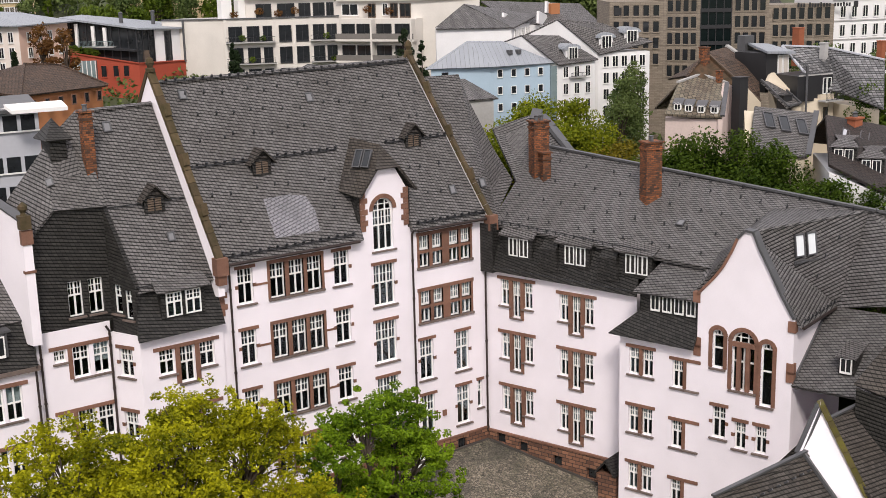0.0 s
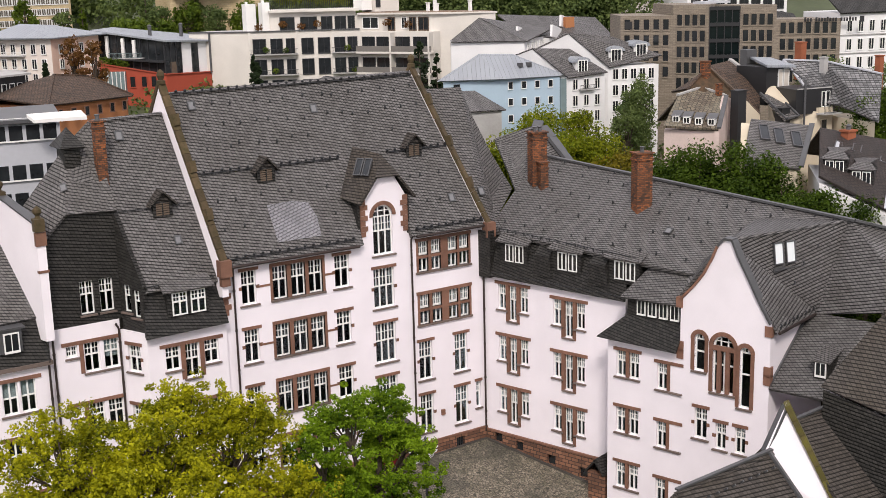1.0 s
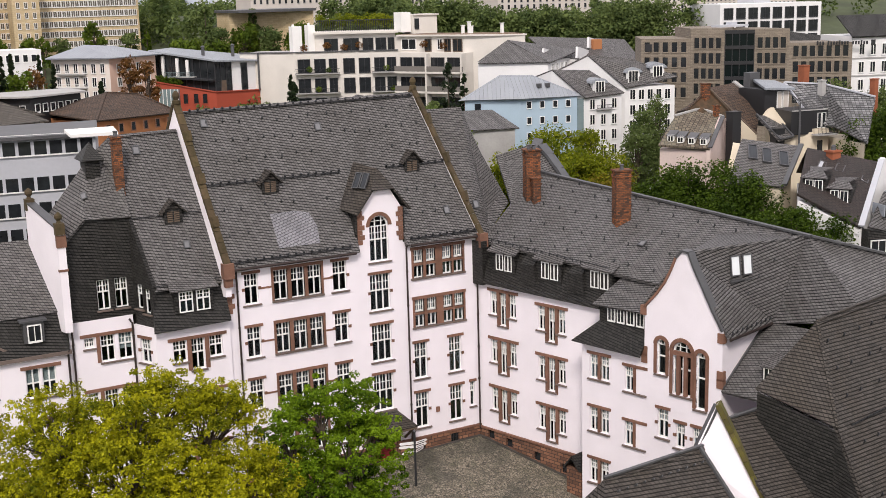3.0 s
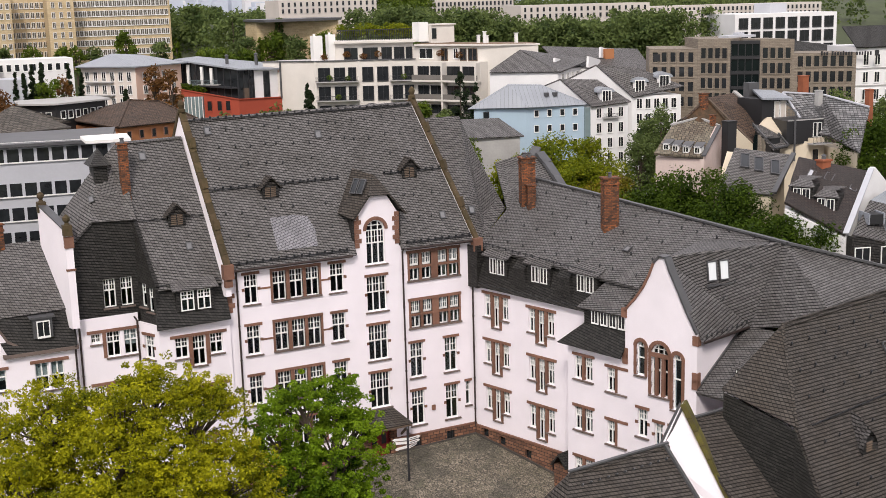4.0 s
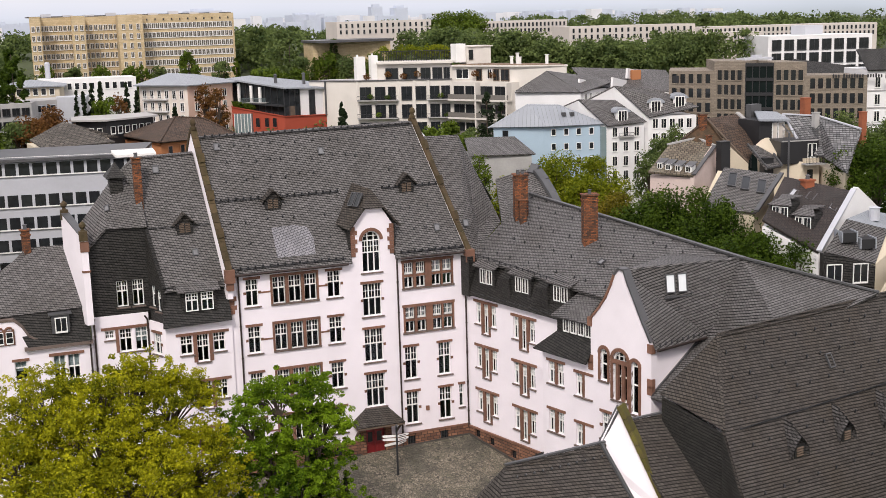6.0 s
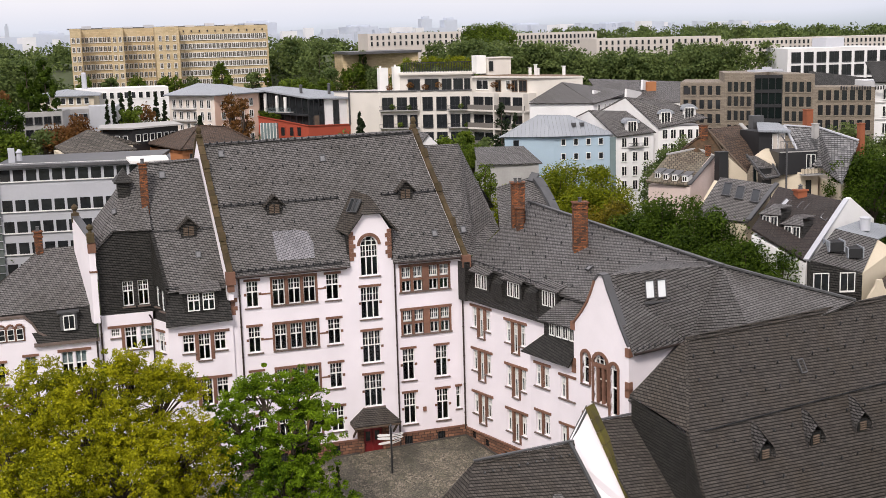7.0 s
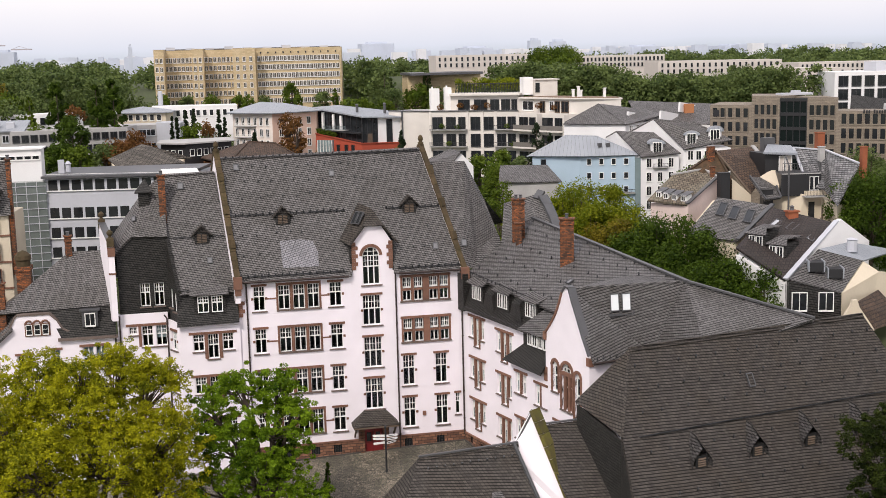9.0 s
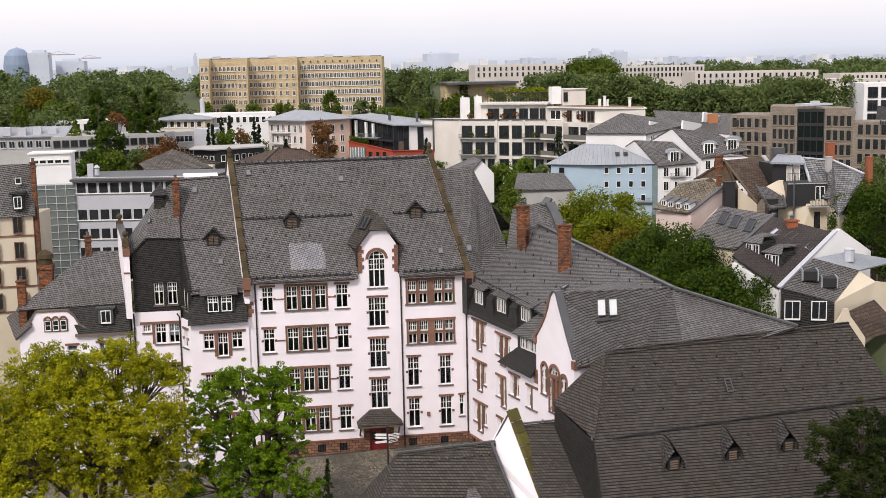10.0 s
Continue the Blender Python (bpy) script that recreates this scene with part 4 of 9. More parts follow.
def trio(parent, f, u, z, sags=(0, 0.75, 0), each=0.72, gap=0.22):
    """Three lights in a stone frame, the middle one reaching lower."""
    out = []
    for i in range(3):
        x = u + 0.2 + i * (each + gap)
        out.append((x, x + each, z - 1.85 - sags[i], z))
        window(parent, f, x, z - 1.85 - sags[i], each, 1.85 + sags[i], 2 if i != 1 else 2, (0.6, 2, 2), lintel=False, sill=True, wide=0.14)
    e = u + 0.4 + 3 * each + 2 * gap
    part("lintel", shared(("trio_lintel", round(e - u, 2)), lambda: boxes((-0.05, e - u + 0.05, -0.06, 0.12, 0, 0.22)), [STONE]), None, parent, "long red-brown sandstone lintel", f @ Matrix.Translation((u, 0, z)))
    for i in range(2):
        x = u + 0.2 + each + i * (each + gap)
        part("pier", shared(("trio_pier", gap), lambda: boxes((-0.02, gap + 0.02, -0.03, 0.15, -2.75, 0)), [STONE]), None, parent, "red-brown sandstone pier", f @ Matrix.Translation((x, 0, z)))
    return out


wh = []
for u, top in ((0.45, 11.38), (5.2, 11.0)):
    for dz in (0, -3.82, -7.7):
        wh += trio(wing, fw, u, top + dz)
part("wall", walling(fw, -0.64, 11.2, 0.1, 12.0, wh), WHITE, wing, "white rendered wing wall")
cellar = [(c, c + 0.7, z - 0.36, z + 0.36) for c, z in ((0.2, -0.28), (2.1, -0.52), (4.9, -0.9), (7.6, -1.2))]
part("plinth", walling(fw @ Matrix.Translation((0, -0.08, 0)), -0.6, 11.2, -5, 0.1, cellar), SANDSTONE_BLOCK, wing, "rough red sandstone block plinth")
part("cornice", boxes((-0.55, 11.2, -0.15, 0.1, 0.1, 0.24)), STONE, wing, "red-brown base moulding", fw)
for x0, x1, z0, z1 in cellar:
    part("cellar_window", boxes((x0, x1, 0.14, 0.18, z0, z1)), DARKGLASS, wing, "small dark cellar window", fw)
ga, gb_ = fw @ Vector((-0.4, -0.12, 0)), fw @ Vector((11.2, -0.12, 0))
part("base_course", beam(bmesh.new(), (ga.x, ga.y, ground_z(ga.x, ga.y)), (gb_.x, gb_.y, ground_z(gb_.x, gb_.y)), 0.16, 0.5), DARKSTONE, wing, "dark grey stone base course")
part("core", boxes((0.8, 20.5, 3.5, 10, -5, 14), (11.8, 20.5, 1.6, 3.5, -5, 11.4)), ROOM, wing, "added dark core standing in for the dim rooms", fw)
bw = []


def bwin(u0, u1, z0, z1, **k):
    bw.append((u0, u1, z0, z1))
    window(wing, fb, u0, z0, u1 - u0, z1 - z0, **k)


for u, z in ((11.75, 9.0), (11.75, 5.15), (11.75, 1.3), (14.75, 8.7), (14.75, 4.8), (14.75, 0.9)):
    for k in (0, 1):
        bwin(u + k * 0.95, u + k * 0.95 + 0.72, z - 1.75, z, lintel=False, wide=0.14, style=(0.6, 2, 2))
    part("lintel", shared(("pair_lintel",), lambda: boxes((-0.2, 1.87, -0.06, 0.12, 0, 0.2)), [STONE]), None, wing, "red-brown sandstone lintel", fb @ Matrix.Translation((u, 0, z)))
    part("pier", shared(("pair_pier",), lambda: boxes((0, 0.23, -0.03, 0.15, -1.75, 0)), [STONE]), None, wing, "red-brown sandstone pier", fb @ Matrix.Translation((u + 0.72, 0, z)))
for u0, u1, z0, zs in ((17.35, 18.05, 8.7, 10.75), (18.6, 20.0, 7.55, 10.5), (20.4, 21.1, 6.9, 10.4)):
    r = (u1 - u0) / 2
    bw.append((u0, u1, z0, zs + r))
    arch(wing, fb, u0, u1, zs)
    window(wing, fb, u0, z0, u1 - u0, zs - z0, cols=2 if r > 0.5 else 1, style=(0.6, 1, 1), lintel=False)
    for x in (u0 - 0.24, u1) + ((u0 + 0.3, u0 + 0.86) if r > 0.5 else ()):
        part("pier", boxes((x, x + 0.24, -0.04, 0.15, z0, zs)), STONE, wing, "red-brown sandstone jamb", fb)
    if r > 0.5:
        part("transom", boxes((u0, u1, -0.05, 0.15, zs - 0.25, zs + 0.02)), STONE, wing, "red-brown sandstone transom", fb)
bwin(17.45, 18.3, 4.3, 6.3, style=(0.6, 2, 2))
bwin(18.9, 19.6, 3.9, 5.6, style=(0.6, 2, 2))
bwin(20.2, 20.9, 3.9, 5.6, style=(0.6, 2, 2))
part("wall", walling(fb, 11.1, 16.35, -5, 9.75, [h for h in bw if h[1] < 16.4]), WHITE, wing, "white rendered projecting wall")
part("wall", walling(fb, 16.35, 22.3, -5, 11.6, [h for h in bw if h[0] > 16.4]), WHITE, wing, "white rendered gable wall")
part("wall", boxes((11.1, 11.5, 0.4, 2.4, -5, 9.9)), WHITE, wing, "white rendered return wall", fb)
part("wall", boxes((21.9, 22.3, 0.4, 8, -5, 12.2)), WHITE, wing, "white rendered side wall", fb)
# curved gable
out = [(16.35, 11.6), (16.35, 13.1), (16.7, 13.5), (17.3, 14.15), (17.9, 14.95), (18.4, 15.9), (18.75, 16.75), (19.2, 17.25), (19.7, 17.2), (19.95, 16.65), (20.1, 16.3), (20.75, 15.15), (21.5, 13.75), (22.3, 12.45), (22.3, 11.6)]
low, high = [fb @ Vector((u, 0, z)) for u, z in out], [fb @ Vector((u, 0.45, z)) for u, z in out]
bm = bmesh.new()
a, b = [bm.verts.new(p) for p in low], [bm.verts.new(p) for p in high]
mid0, mid1 = bm.verts.new(fb @ Vector((19.3, 0, 12.5))), bm.verts.new(fb @ Vector((19.3, 0.45, 12.5)))
for i in range(len(a)):
    j = (i + 1) % len(a)
    bm.faces.new((a[i], a[j], mid0))
    bm.faces.new((b[j], b[i], mid1))
    bm.faces.new((a[i], b[i], b[j], a[j]))
part("gable", bm, WHITE, wing, "white curved gable")
for i in range(1, len(out) - 2):
    p, q = Vector((out[i][0], 0.2, out[i][1])), Vector((out[i + 1][0], 0.2, out[i + 1][1]))
    part("coping_stone", beam(bmesh.new(), fb @ p, fb @ q, 0.66, 0.14), STONE if i < 6 else LEAD, wing, "dark coping on the curved gable")
for u, z in ((16.3, 12.9), (22.2, 12.0), (22.2, 9.0), (16.4, 9.6), (16.4, 10.1), (22.2, 9.5)):
    part("quoin", boxes((u - 0.25, u + 0.2, -0.07, 0.3, z - 0.35, z + 0.3)), STONE, wing, "red-brown sandstone quoin", fb)
# roofs of the wing
bm = bmesh.new()
slab([W(-0.4, -0.4, 11.95), W(11.3, -0.4, 11.75), W(11.3, 0.45, 14.6), W(-0.4, 0.75, 15.2)], 0.2, bm)
part("roof", bm, SLATE_DARK, wing, "dark hung slate mansard slope")
bm = bmesh.new()
slab([W(-0.4, 0.35, 15.1), W(12, -0.05, 14.45), W(17.2, -0.15, 14.2), W(23.6, 5.9, 17.5), W(-1.5, 8.2, 19.4)], 0.25, bm)
slab([W(23.6, 5.9, 17.5), W(22.85, 3.3, 11.95), (10.5, -28.2, 13.2)], 0.2, bm)
slab([W(23.6, 5.9, 17.5), (10.5, -28.2, 13.2), (19.5, -26.8, 15.1)], 0.2, bm)
slab([W(22.32, -2.1, 8.55), W(28.6, -2.1, 8.55), W(28.6, 3.4, 11.95), W(22.32, 3.4, 11.98)], 0.2, bm)
slab([W(-1.5, 8.2, 19.4), W(24, 5.8, 17.5), (19.5, -26.8, 15.1), W(24, 11, 12), W(-3, 16, 12)], 0.25, bm)
part("roof", bm, SLATE_WING, wing, "grey slate wing roof")
part("flashing", beam(bmesh.new(), W(22.34, -2.05, 8.68), W(22.34, 3.3, 12.05), 0.16, 0.1), LEAD, wing, "dark lead flashing along the side wall")
part("roof_ridge", beam(bmesh.new(), W(24, 5.8, 17.55), (19.5, -26.8, 15.15), 0.35, 0.14), LEAD, wing, "lead ridge cap")
link_d = part("dormer", boxes((-0.45, 0.45, 0, 1.4, -0.4, 0.7)), SLATE_DARK, wing, "small slate-hung dormer", front(W(25.0, -0.9, 9.75), (math.sin(A16), -math.cos(A16))))
part("dormer_roof", slab([(-0.6, -0.2, 0.68), (0.6, -0.2, 0.68), (0.6, 1.8, 1.1), (-0.6, 1.8, 1.1)], 0.08), SLATE, link_d)
far_window(link_d, Matrix.Translation((-0.28, -0.06, -0.2)), 0.55, 0.75, 2)
part("roof_ridge", beam(bmesh.new(), W(-1.5, 8.2, 19.45), W(24, 5.8, 17.55), 0.35, 0.14), LEAD, wing, "lead ridge cap")
bm = bmesh.new()
for s0, s1, d0, d1, z0, z1 in ((-0.2, 12, 0.35, -0.05, 15.1, 14.45), (0, 11, -0.4, -0.4, 11.98, 11.8)):
    a, b = W(s0, d0 + 0.1, z0 + 0.25), W(s1, d1 + 0.1, z1 + 0.25)
    beam(bm, a, b, 0.05, 0.05)
    for k in np.arange(0, 1, 0.06):
        beam(bm, a.lerp(b, k) - UP * 0.25, a.lerp(b, k) + UP * 0.06, 0.06, 0.06, (1, 0, 0))
part("snow_guard", bm, DARKFRAME, wing, "dark metal snow guard")
rng = random.Random(9)
for v in (0.12, 0.36, 0.6, 0.84, 0.96):
    for i in range(13):
        u = (i + 0.5 + rng.uniform(-0.2, 0.2)) / 13
        p = W(-0.4 + 23.6 * u, 0.35 - 0.65 * u, 15.1 - 1.15 * u).lerp(W(-1.5 + 25.5 * u, 8.2 - 2.4 * u, 19.4 - 1.9 * u), v)
        part("roof_hook", shared(("roof_hook",), lambda: beam(beam(bmesh.new(), (0, 0, 0), (0, -0.12, 0.14), 0.08, 0.06), (0, -0.12, 0.14), (0, -0.06, 0.26), 0.08, 0.06), [DARKFRAME]), None, wing, "", Matrix.Translation(p - UP * 0.06))
for s in (1.25, 5.7, 10.2):
    d = part("dormer", boxes((s - 0.25, s + 2.05, -0.12, 1.6, 12.9, 14.62)), SLATE_DARK, wing, "dark slate-hung dormer", fw)
    part("dormer_roof", slab([(s - 0.5, -0.4, 14.6), (s + 2.3, -0.4, 14.55), (s + 2.1, 2.0, 15.86 - 0.0525 * s), (s - 0.3, 2.0, 15.98 - 0.0525 * s)], 0.12), SLATE, d, "sloping slate dormer roof")
    for k in (0, 1):
        window(d, fw, s + 0.2 + k * 0.85, 13.15, 0.72, 1.25, 2, (1, 1, 1), depth=-0.16, lintel=False, sill=False).matrix_parent_inverse = fw.inverted()
for s in (3.9, 8.4):
    part("dormer", prism(bmesh.new(), [(s, -0.3, 12.5), (s + 1.6, -0.3, 12.5), (s + 1.6, 0.9, 14.6), (s, 0.9, 14.6)], [(s + 0.2, -0.34, 14.0), (s + 1.4, -0.34, 14.0), (s + 1.4, 0.95, 15.1), (s + 0.2, 0.95, 15.1)]), SLATE_DARK, wing, "dark slate-hung flare", fw)
# projecting part: pent roof, strip of windows, small roof
part("roof", slab([(10.6, -2.6, 9.85), (16.35, -2.6, 9.75), (16.35, -1.45, 11.35), (12.3, -1.45, 11.4)], 0.15), SLATE_DARK, wing, "dark slate pent roof", fw)
part("dormer", boxes((12.25, 16.35, -1.5, 2, 11.2, 12.55)), SLATE_DARK, wing, "slate-hung attic storey", fw)
for i in range(4):
    far_window(wing, fw @ Matrix.Translation((13.05 + i * 0.8, -1.55, 11.55)), 0.5, 0.85, 2)
part("roof", slab([(11.9, -1.9, 12.55), (16.35, -1.9, 12.6), (16.35, 0.6, 14.4), (13.2, 1.4, 14.9)], 0.15), SLATE_WING, wing, "slate roof over the attic storey", fw)
bm = bmesh.new()
slab([(19.3, -1.9, 17.2), (22.75, -1.9, 12.0), (22.85, 3.4, 12.0)], 0.18, bm)
slab([(19.3, -1.9, 17.2), (22.85, 3.4, 12.0), (23.6, 6.0, 17.55)], 0.18, bm)
slab([(19.3, -1.9, 17.2), (16.2, -1.9, 13.3), (15.6, 1.3, 14.7), (17.6, 5.6, 17.3), (23.6, 6.0, 17.55)], 0.18, bm)
part("roof", bm, SLATE_WING, wing, "slate roof behind the curved gable", fw)
gutter(wing, W(22.8, -1.9, 11.95), W(22.8, 3.2, 11.95))
# Sky's reflection put into the pane as a near-white base colour.
SKYGLASS = mat("sky_toned_glass", (0.75, 0.78, 0.8), 0.1, 0.05, 3, 1, 0.0)
g_r = (W(23.6, 6.0, 17.55) - W(19.3, -1.9, 17.2)).normalized()
g_n = g_r.cross(W(19.3, -1.9, 17.2) - W(22.85, 3.4, 12.0)).normalized()
g_u = g_n.cross(g_r)
for sp in (W(21.03, 0.83, 15.3), W(21.43, 1.62, 15.32)):
    skylight(wing, sp + g_n * 0.05, g_r, g_u, 0.7, 1.35, SKYGLASS, "white framed roof window")
part("snow_guard", beam(beam(bmesh.new(), W(21.1, 0.7, 15.0) + g_n * 0.2, W(21.75, 2.5, 15.05) + g_n * 0.2, 0.06, 0.06), W(21.1, 0.7, 15.0), W(21.75, 2.5, 15.05), 0.1, 0.2), LEAD, wing, "dark metal snow guard")
for k in range(9):
    p = W(22.7, -1.6 + 0.58 * k, 12.2)
    part("roof_hook", MESHES[("roof_hook",)], None, wing, "", Matrix.Translation(p))
skylight(wing, W(12.5, 2.5, 15.95), fw.to_3x3() @ Vector((1, 0, -0.06)), fw.to_3x3() @ Vector((0, 6, 3.2)), 0.5, 0.6)


def chimney(parent, p, w, d, z0, z1, turn, pots=1):
    m = Matrix.Translation((p[0], p[1], 0)) @ Matrix.Rotation(turn, 4, "Z")
    c = part("chimney", boxes((-w / 2, w / 2, -d / 2, d / 2, z0, z1)), BRICK, parent, "weathered red brick chimney", m)
    part("chimney_cap", boxes((-w / 2 - 0.06, w / 2 + 0.06, -d / 2 - 0.06, d / 2 + 0.06, z1 - 0.45, z1 - 0.3), (-w / 2 - 0.1, w / 2 + 0.1, -d / 2 - 0.1, d / 2 + 0.1, z1, z1 + 0.1)), BRICK, c, "corbelled brick cap")
    for i in range(pots):
        part("chimney_pot", lathe(bmesh.new(), ((i - (pots - 1) / 2) * 0.4, 0, z1 + 0.1), [(0.16, 0), (0.13, 0.25), (0.17, 0.3), (0.17, 0.36)], 8), LEAD, c, "dark chimney pot")
    return c


chimney(wing, W(0.2, 5.6, 0), 1.15, 1.0, 16.5, 21.5, -A16, 2)
chimney(wing, W(1.05, 5.1, 0), 0.6, 0.6, 16.5, 19.4, -A16, 0)
chimney(wing, W(9.6, 4.6, 0), 1.15, 0.9, 16, 20.8, -A16)
part("link_wall", boxes((-0.9, 0.3, -0.4, 0.4, 11.8, 15.2)), SLATE_DARK, wing, "dark slate corner", fw)


# ---- school: west block with the slate-hung tower ----
west = thing("school_west_block", "white school block with slate-hung tower and steep slate roof", "school", "school buildings")
fl = front((0, -0.2, 0), (1, 0))
fr_ = front((0, 1.7, 0), (1, 0))
lh = []


def lwin(f, x0, x1, z0, z1, **k):
    lh.append((x0, x1, z0, z1))
    window(west, f, x0, z0, x1 - x0, z1 - z0, **k)


for dz in (0, -3.85, -7.7):
    for x, sag in ((-25.0, 0), (-23.75, 0.7), (-22.45, 0)):
        lwin(fl, x, x + 0.95, 9.65 - sag + dz, 11.15 + dz, lintel=False, wide=0.12, style=(0.55, 2, 2))
    part("lintel", boxes((-25.35, -21.2, -0.26, 0.0, 11.15 + dz, 11.37 + dz)), STONE, west, "long red-brown sandstone lintel")
    for x in (-24.03, -22.78):
        part("pier", boxes((x, x + 0.3, -0.24, 0.0, 8.95 + dz, 11.15 + dz)), STONE, west, "red-brown sandstone pier")
part("wall", walling(fl, -26.1, -20.9, -4.5, 12.2, lh), WHITE, west, "white rendered wall")
fs = front((-27.05, 1.7, 0), (0.95, -1.9))
sh = []
for dz in (0, -3.85, -7.7):
    sh.append((0.5, 1.5, 9.7 + dz, 11.4 + dz))
    window(west, fs, 0.5, 9.7 + dz, 1.0, 1.7, 2, (0.55, 2, 2))
part("wall", walling(fs, 0, 2.12, -4.5, 12.3, sh), WHITE, west, "white rendered splayed wall")
lh.clear()
for dz in (0, -3.85, -7.7):
    lwin(fr_, -29.35, -28.4, 10.0 + dz, 11.85 + dz, lintel=False, wide=0.12)
    lwin(fr_, -28.15, -27.2, 10.0 + dz, 11.85 + dz, lintel=False, wide=0.12, blind=0.6 if dz == 0 else 0)
    lwin(fr_, -30.45, -29.75, 11.1 + dz, 11.8 + dz, lintel=False, wide=0.1, style=(0.1, 2, 2))
    part("lintel", boxes((-30.7, -27.05, 1.64, 1.9, 11.85 + dz, 12.07 + dz)), STONE, west, "long red-brown sandstone lintel")
    part("pier", boxes((-29.65, -29.4, 1.66, 1.85, 10.0 + dz, 11.85 + dz)), STONE, west, "red-brown sandstone pier")
part("wall", walling(fr_, -31.4, -27.05, -4.5, 13.0, lh), WHITE, west, "white rendered recessed wall")
lh.clear()
lwin(fr_, -29.3, -28.45, 13.6, 15.65, lintel=False, sill=True, wide=0.1, style=(0.6, 2, 2))
lwin(fr_, -28.1, -27.25, 13.6, 15.65, lintel=False, sill=True, wide=0.1, style=(0.6, 2, 2))
bm = walling(fr_, -31.1, -26.75, 13.0, 18.5, lh, 0.35)
prism(bm, [(-31.1, 1.7, 18.5), (-26.75, 1.7, 18.5), (-26.75, 1.7, 19.7), (-29.75, 1.7, 19.85)], [(-31.1, 2.05, 18.5), (-26.75, 2.05, 18.5), (-26.75, 2.05, 19.7), (-29.75, 2.05, 19.85)])
part("wall", bm, SLATE_DARK, west, "dark slate-hung tower wall")
fs2 = front((-26.85, 1.7, 0), (0.75, -1.9))
hs = [(0.25, 0.9, 13.45, 15.15), (1.08, 1.7, 13.2, 14.9)]
for h in hs:
    window(west, fs2, h[0], h[2], h[1] - h[0], h[3] - h[2], 1, (0.6, 2, 2), lintel=False)
bm = walling(fs2, 0, 2.04, 12.15, 15.2, [(h[0], h[1], h[2], min(h[3], 15.2)) for h in hs], 0.3)
prism(bm, [fs2 @ Vector(p) for p in ((0, 0, 15.2), (2.04, 0, 15.2), (0, 0, 19.6))], [fs2 @ Vector(p) for p in ((0, 0.3, 15.2), (2.04, 0.3, 15.2), (0, 0.3, 19.6))])
part("wall", bm, SLATE_DARK, west, "dark slate-hung splayed wall")
bm = bmesh.new()
slab([(-26.3, -0.75, 12.05), (-20.95, -0.75, 12.15), (-21.1, 0.25, 14.9), (-26.0, 0.25, 14.9)], 0.2, bm)
prism(bm, [(-26.28, -0.72, 12.05), (-26.03, 0.24, 14.88), (-26.1, 0.24, 12.05)], [(-25.9, -0.72, 12.05), (-25.7, 0.24, 14.88), (-25.9, 0.24, 12.05)])
part("roof", bm, SLATE_DARK, west, "dark hung slate mansard slope")
part("dormer", boxes((-24.75, -22.05, -0.45, 1.2, 13.0, 14.75)), SLATE_DARK, west, "dark slate-hung dormer")
part("roof", slab([(-25.1, -0.85, 14.75), (-21.75, -0.85, 14.75), (-21.9, 1.0, 15.9), (-25.0, 1.0, 15.9)], 0.12), SLATE, west, "sloping slate dormer roof")
for x in (-24.45, -23.25):
    window(west, front((0, -0.55, 0), (1, 0)), x, 13.15, 0.95, 1.45, 2, (0.6, 2, 2), depth=0.0, lintel=False, sill=False)
bm = bmesh.new()
slab([(-26.1, -0.15, 14.75), (-21.15, -0.15, 14.75), (-22.3, 4.5, 25.0), (-26.9, 4.5, 24.9), (-26.75, 2.0, 19.6)], 0.25, bm)
slab([(-26.7, 1.45, 19.7), (-26.9, 4.5, 24.9), (-28.5, 4.2, 23.6), (-29.8, 1.45, 19.85)], 0.2, bm)
slab([(-31.25, 1.4, 18.45), (-29.8, 1.45, 19.85), (-28.5, 4.2, 23.6), (-32.4, 5.5, 18.4)], 0.2, bm)
slab([(-28.5, 4.2, 23.6), (-26.9, 4.5, 24.9), (-28.5, 9, 17), (-32.5, 7, 15), (-32.4, 5.5, 18.4)], 0.2, bm)
slab([(-22.3, 4.5, 25.0), (-26.9, 4.5, 24.9), (-28.5, 9.5, 15), (-23.5, 9.5, 15)], 0.25, bm)
part("roof", bm, SLATE, west, "steep grey slate hip roof")
L_ = lambda x, t, e=0.0: Vector((x, -0.15 + 4.65 * t, 14.75 + 10.2 * t)) + Vector((0, -0.91, 0.41)) * e
bm = bmesh.new()
for x0, x1, t in ((-25.9, -21.5, 0.03), (-26.6, -24.6, 0.46), (-23.2, -21.8, 0.46)):
    beam(bm, L_(x0, t, 0.16), L_(x1, t, 0.16), 0.05, 0.05)
    for x in np.arange(x0, x1, 0.6):
        beam(bm, L_(x, t), L_(x, t, 0.24), 0.06, 0.06, (1, 0, 0))
part("snow_guard", bm, DARKFRAME, west, "dark metal snow guard")
vent_dormer(west, L_(-23.75, 0.4), (0, -1))
skylight(west, L_(-23.4, 0.24), (1, 0, 0), (0, 4.65, 10.2), 0.45, 0.55)
skylight(west, L_(-25.6, 0.86), (1, 0, 0), (0, 4.65, 10.2), 0.5, 0.62)
skylight(west, (-29.6, 2.4, 21.0), (1, -0.2, 0.5), (0.4, 1, 1.5), 0.4, 0.5)
chimney(west, (-26.95, 2.85, 0), 0.6, 0.6, 20.5, 24.9, 0.0, 1)
bm = boxes((-29.0, -28.05, 3.2, 4.6, 22.2, 23.6))
slab([(-29.3, 2.9, 23.5), (-27.8, 2.9, 23.5), (-28.4, 4.3, 24.6)], 0.1, bm)
slab([(-29.3, 2.9, 23.5), (-28.4, 4.3, 24.6), (-29.3, 5.0, 23.5)], 0.1, bm)
part("dormer", bm, SLATE_DARK, west, "small slate-hung roof turret")
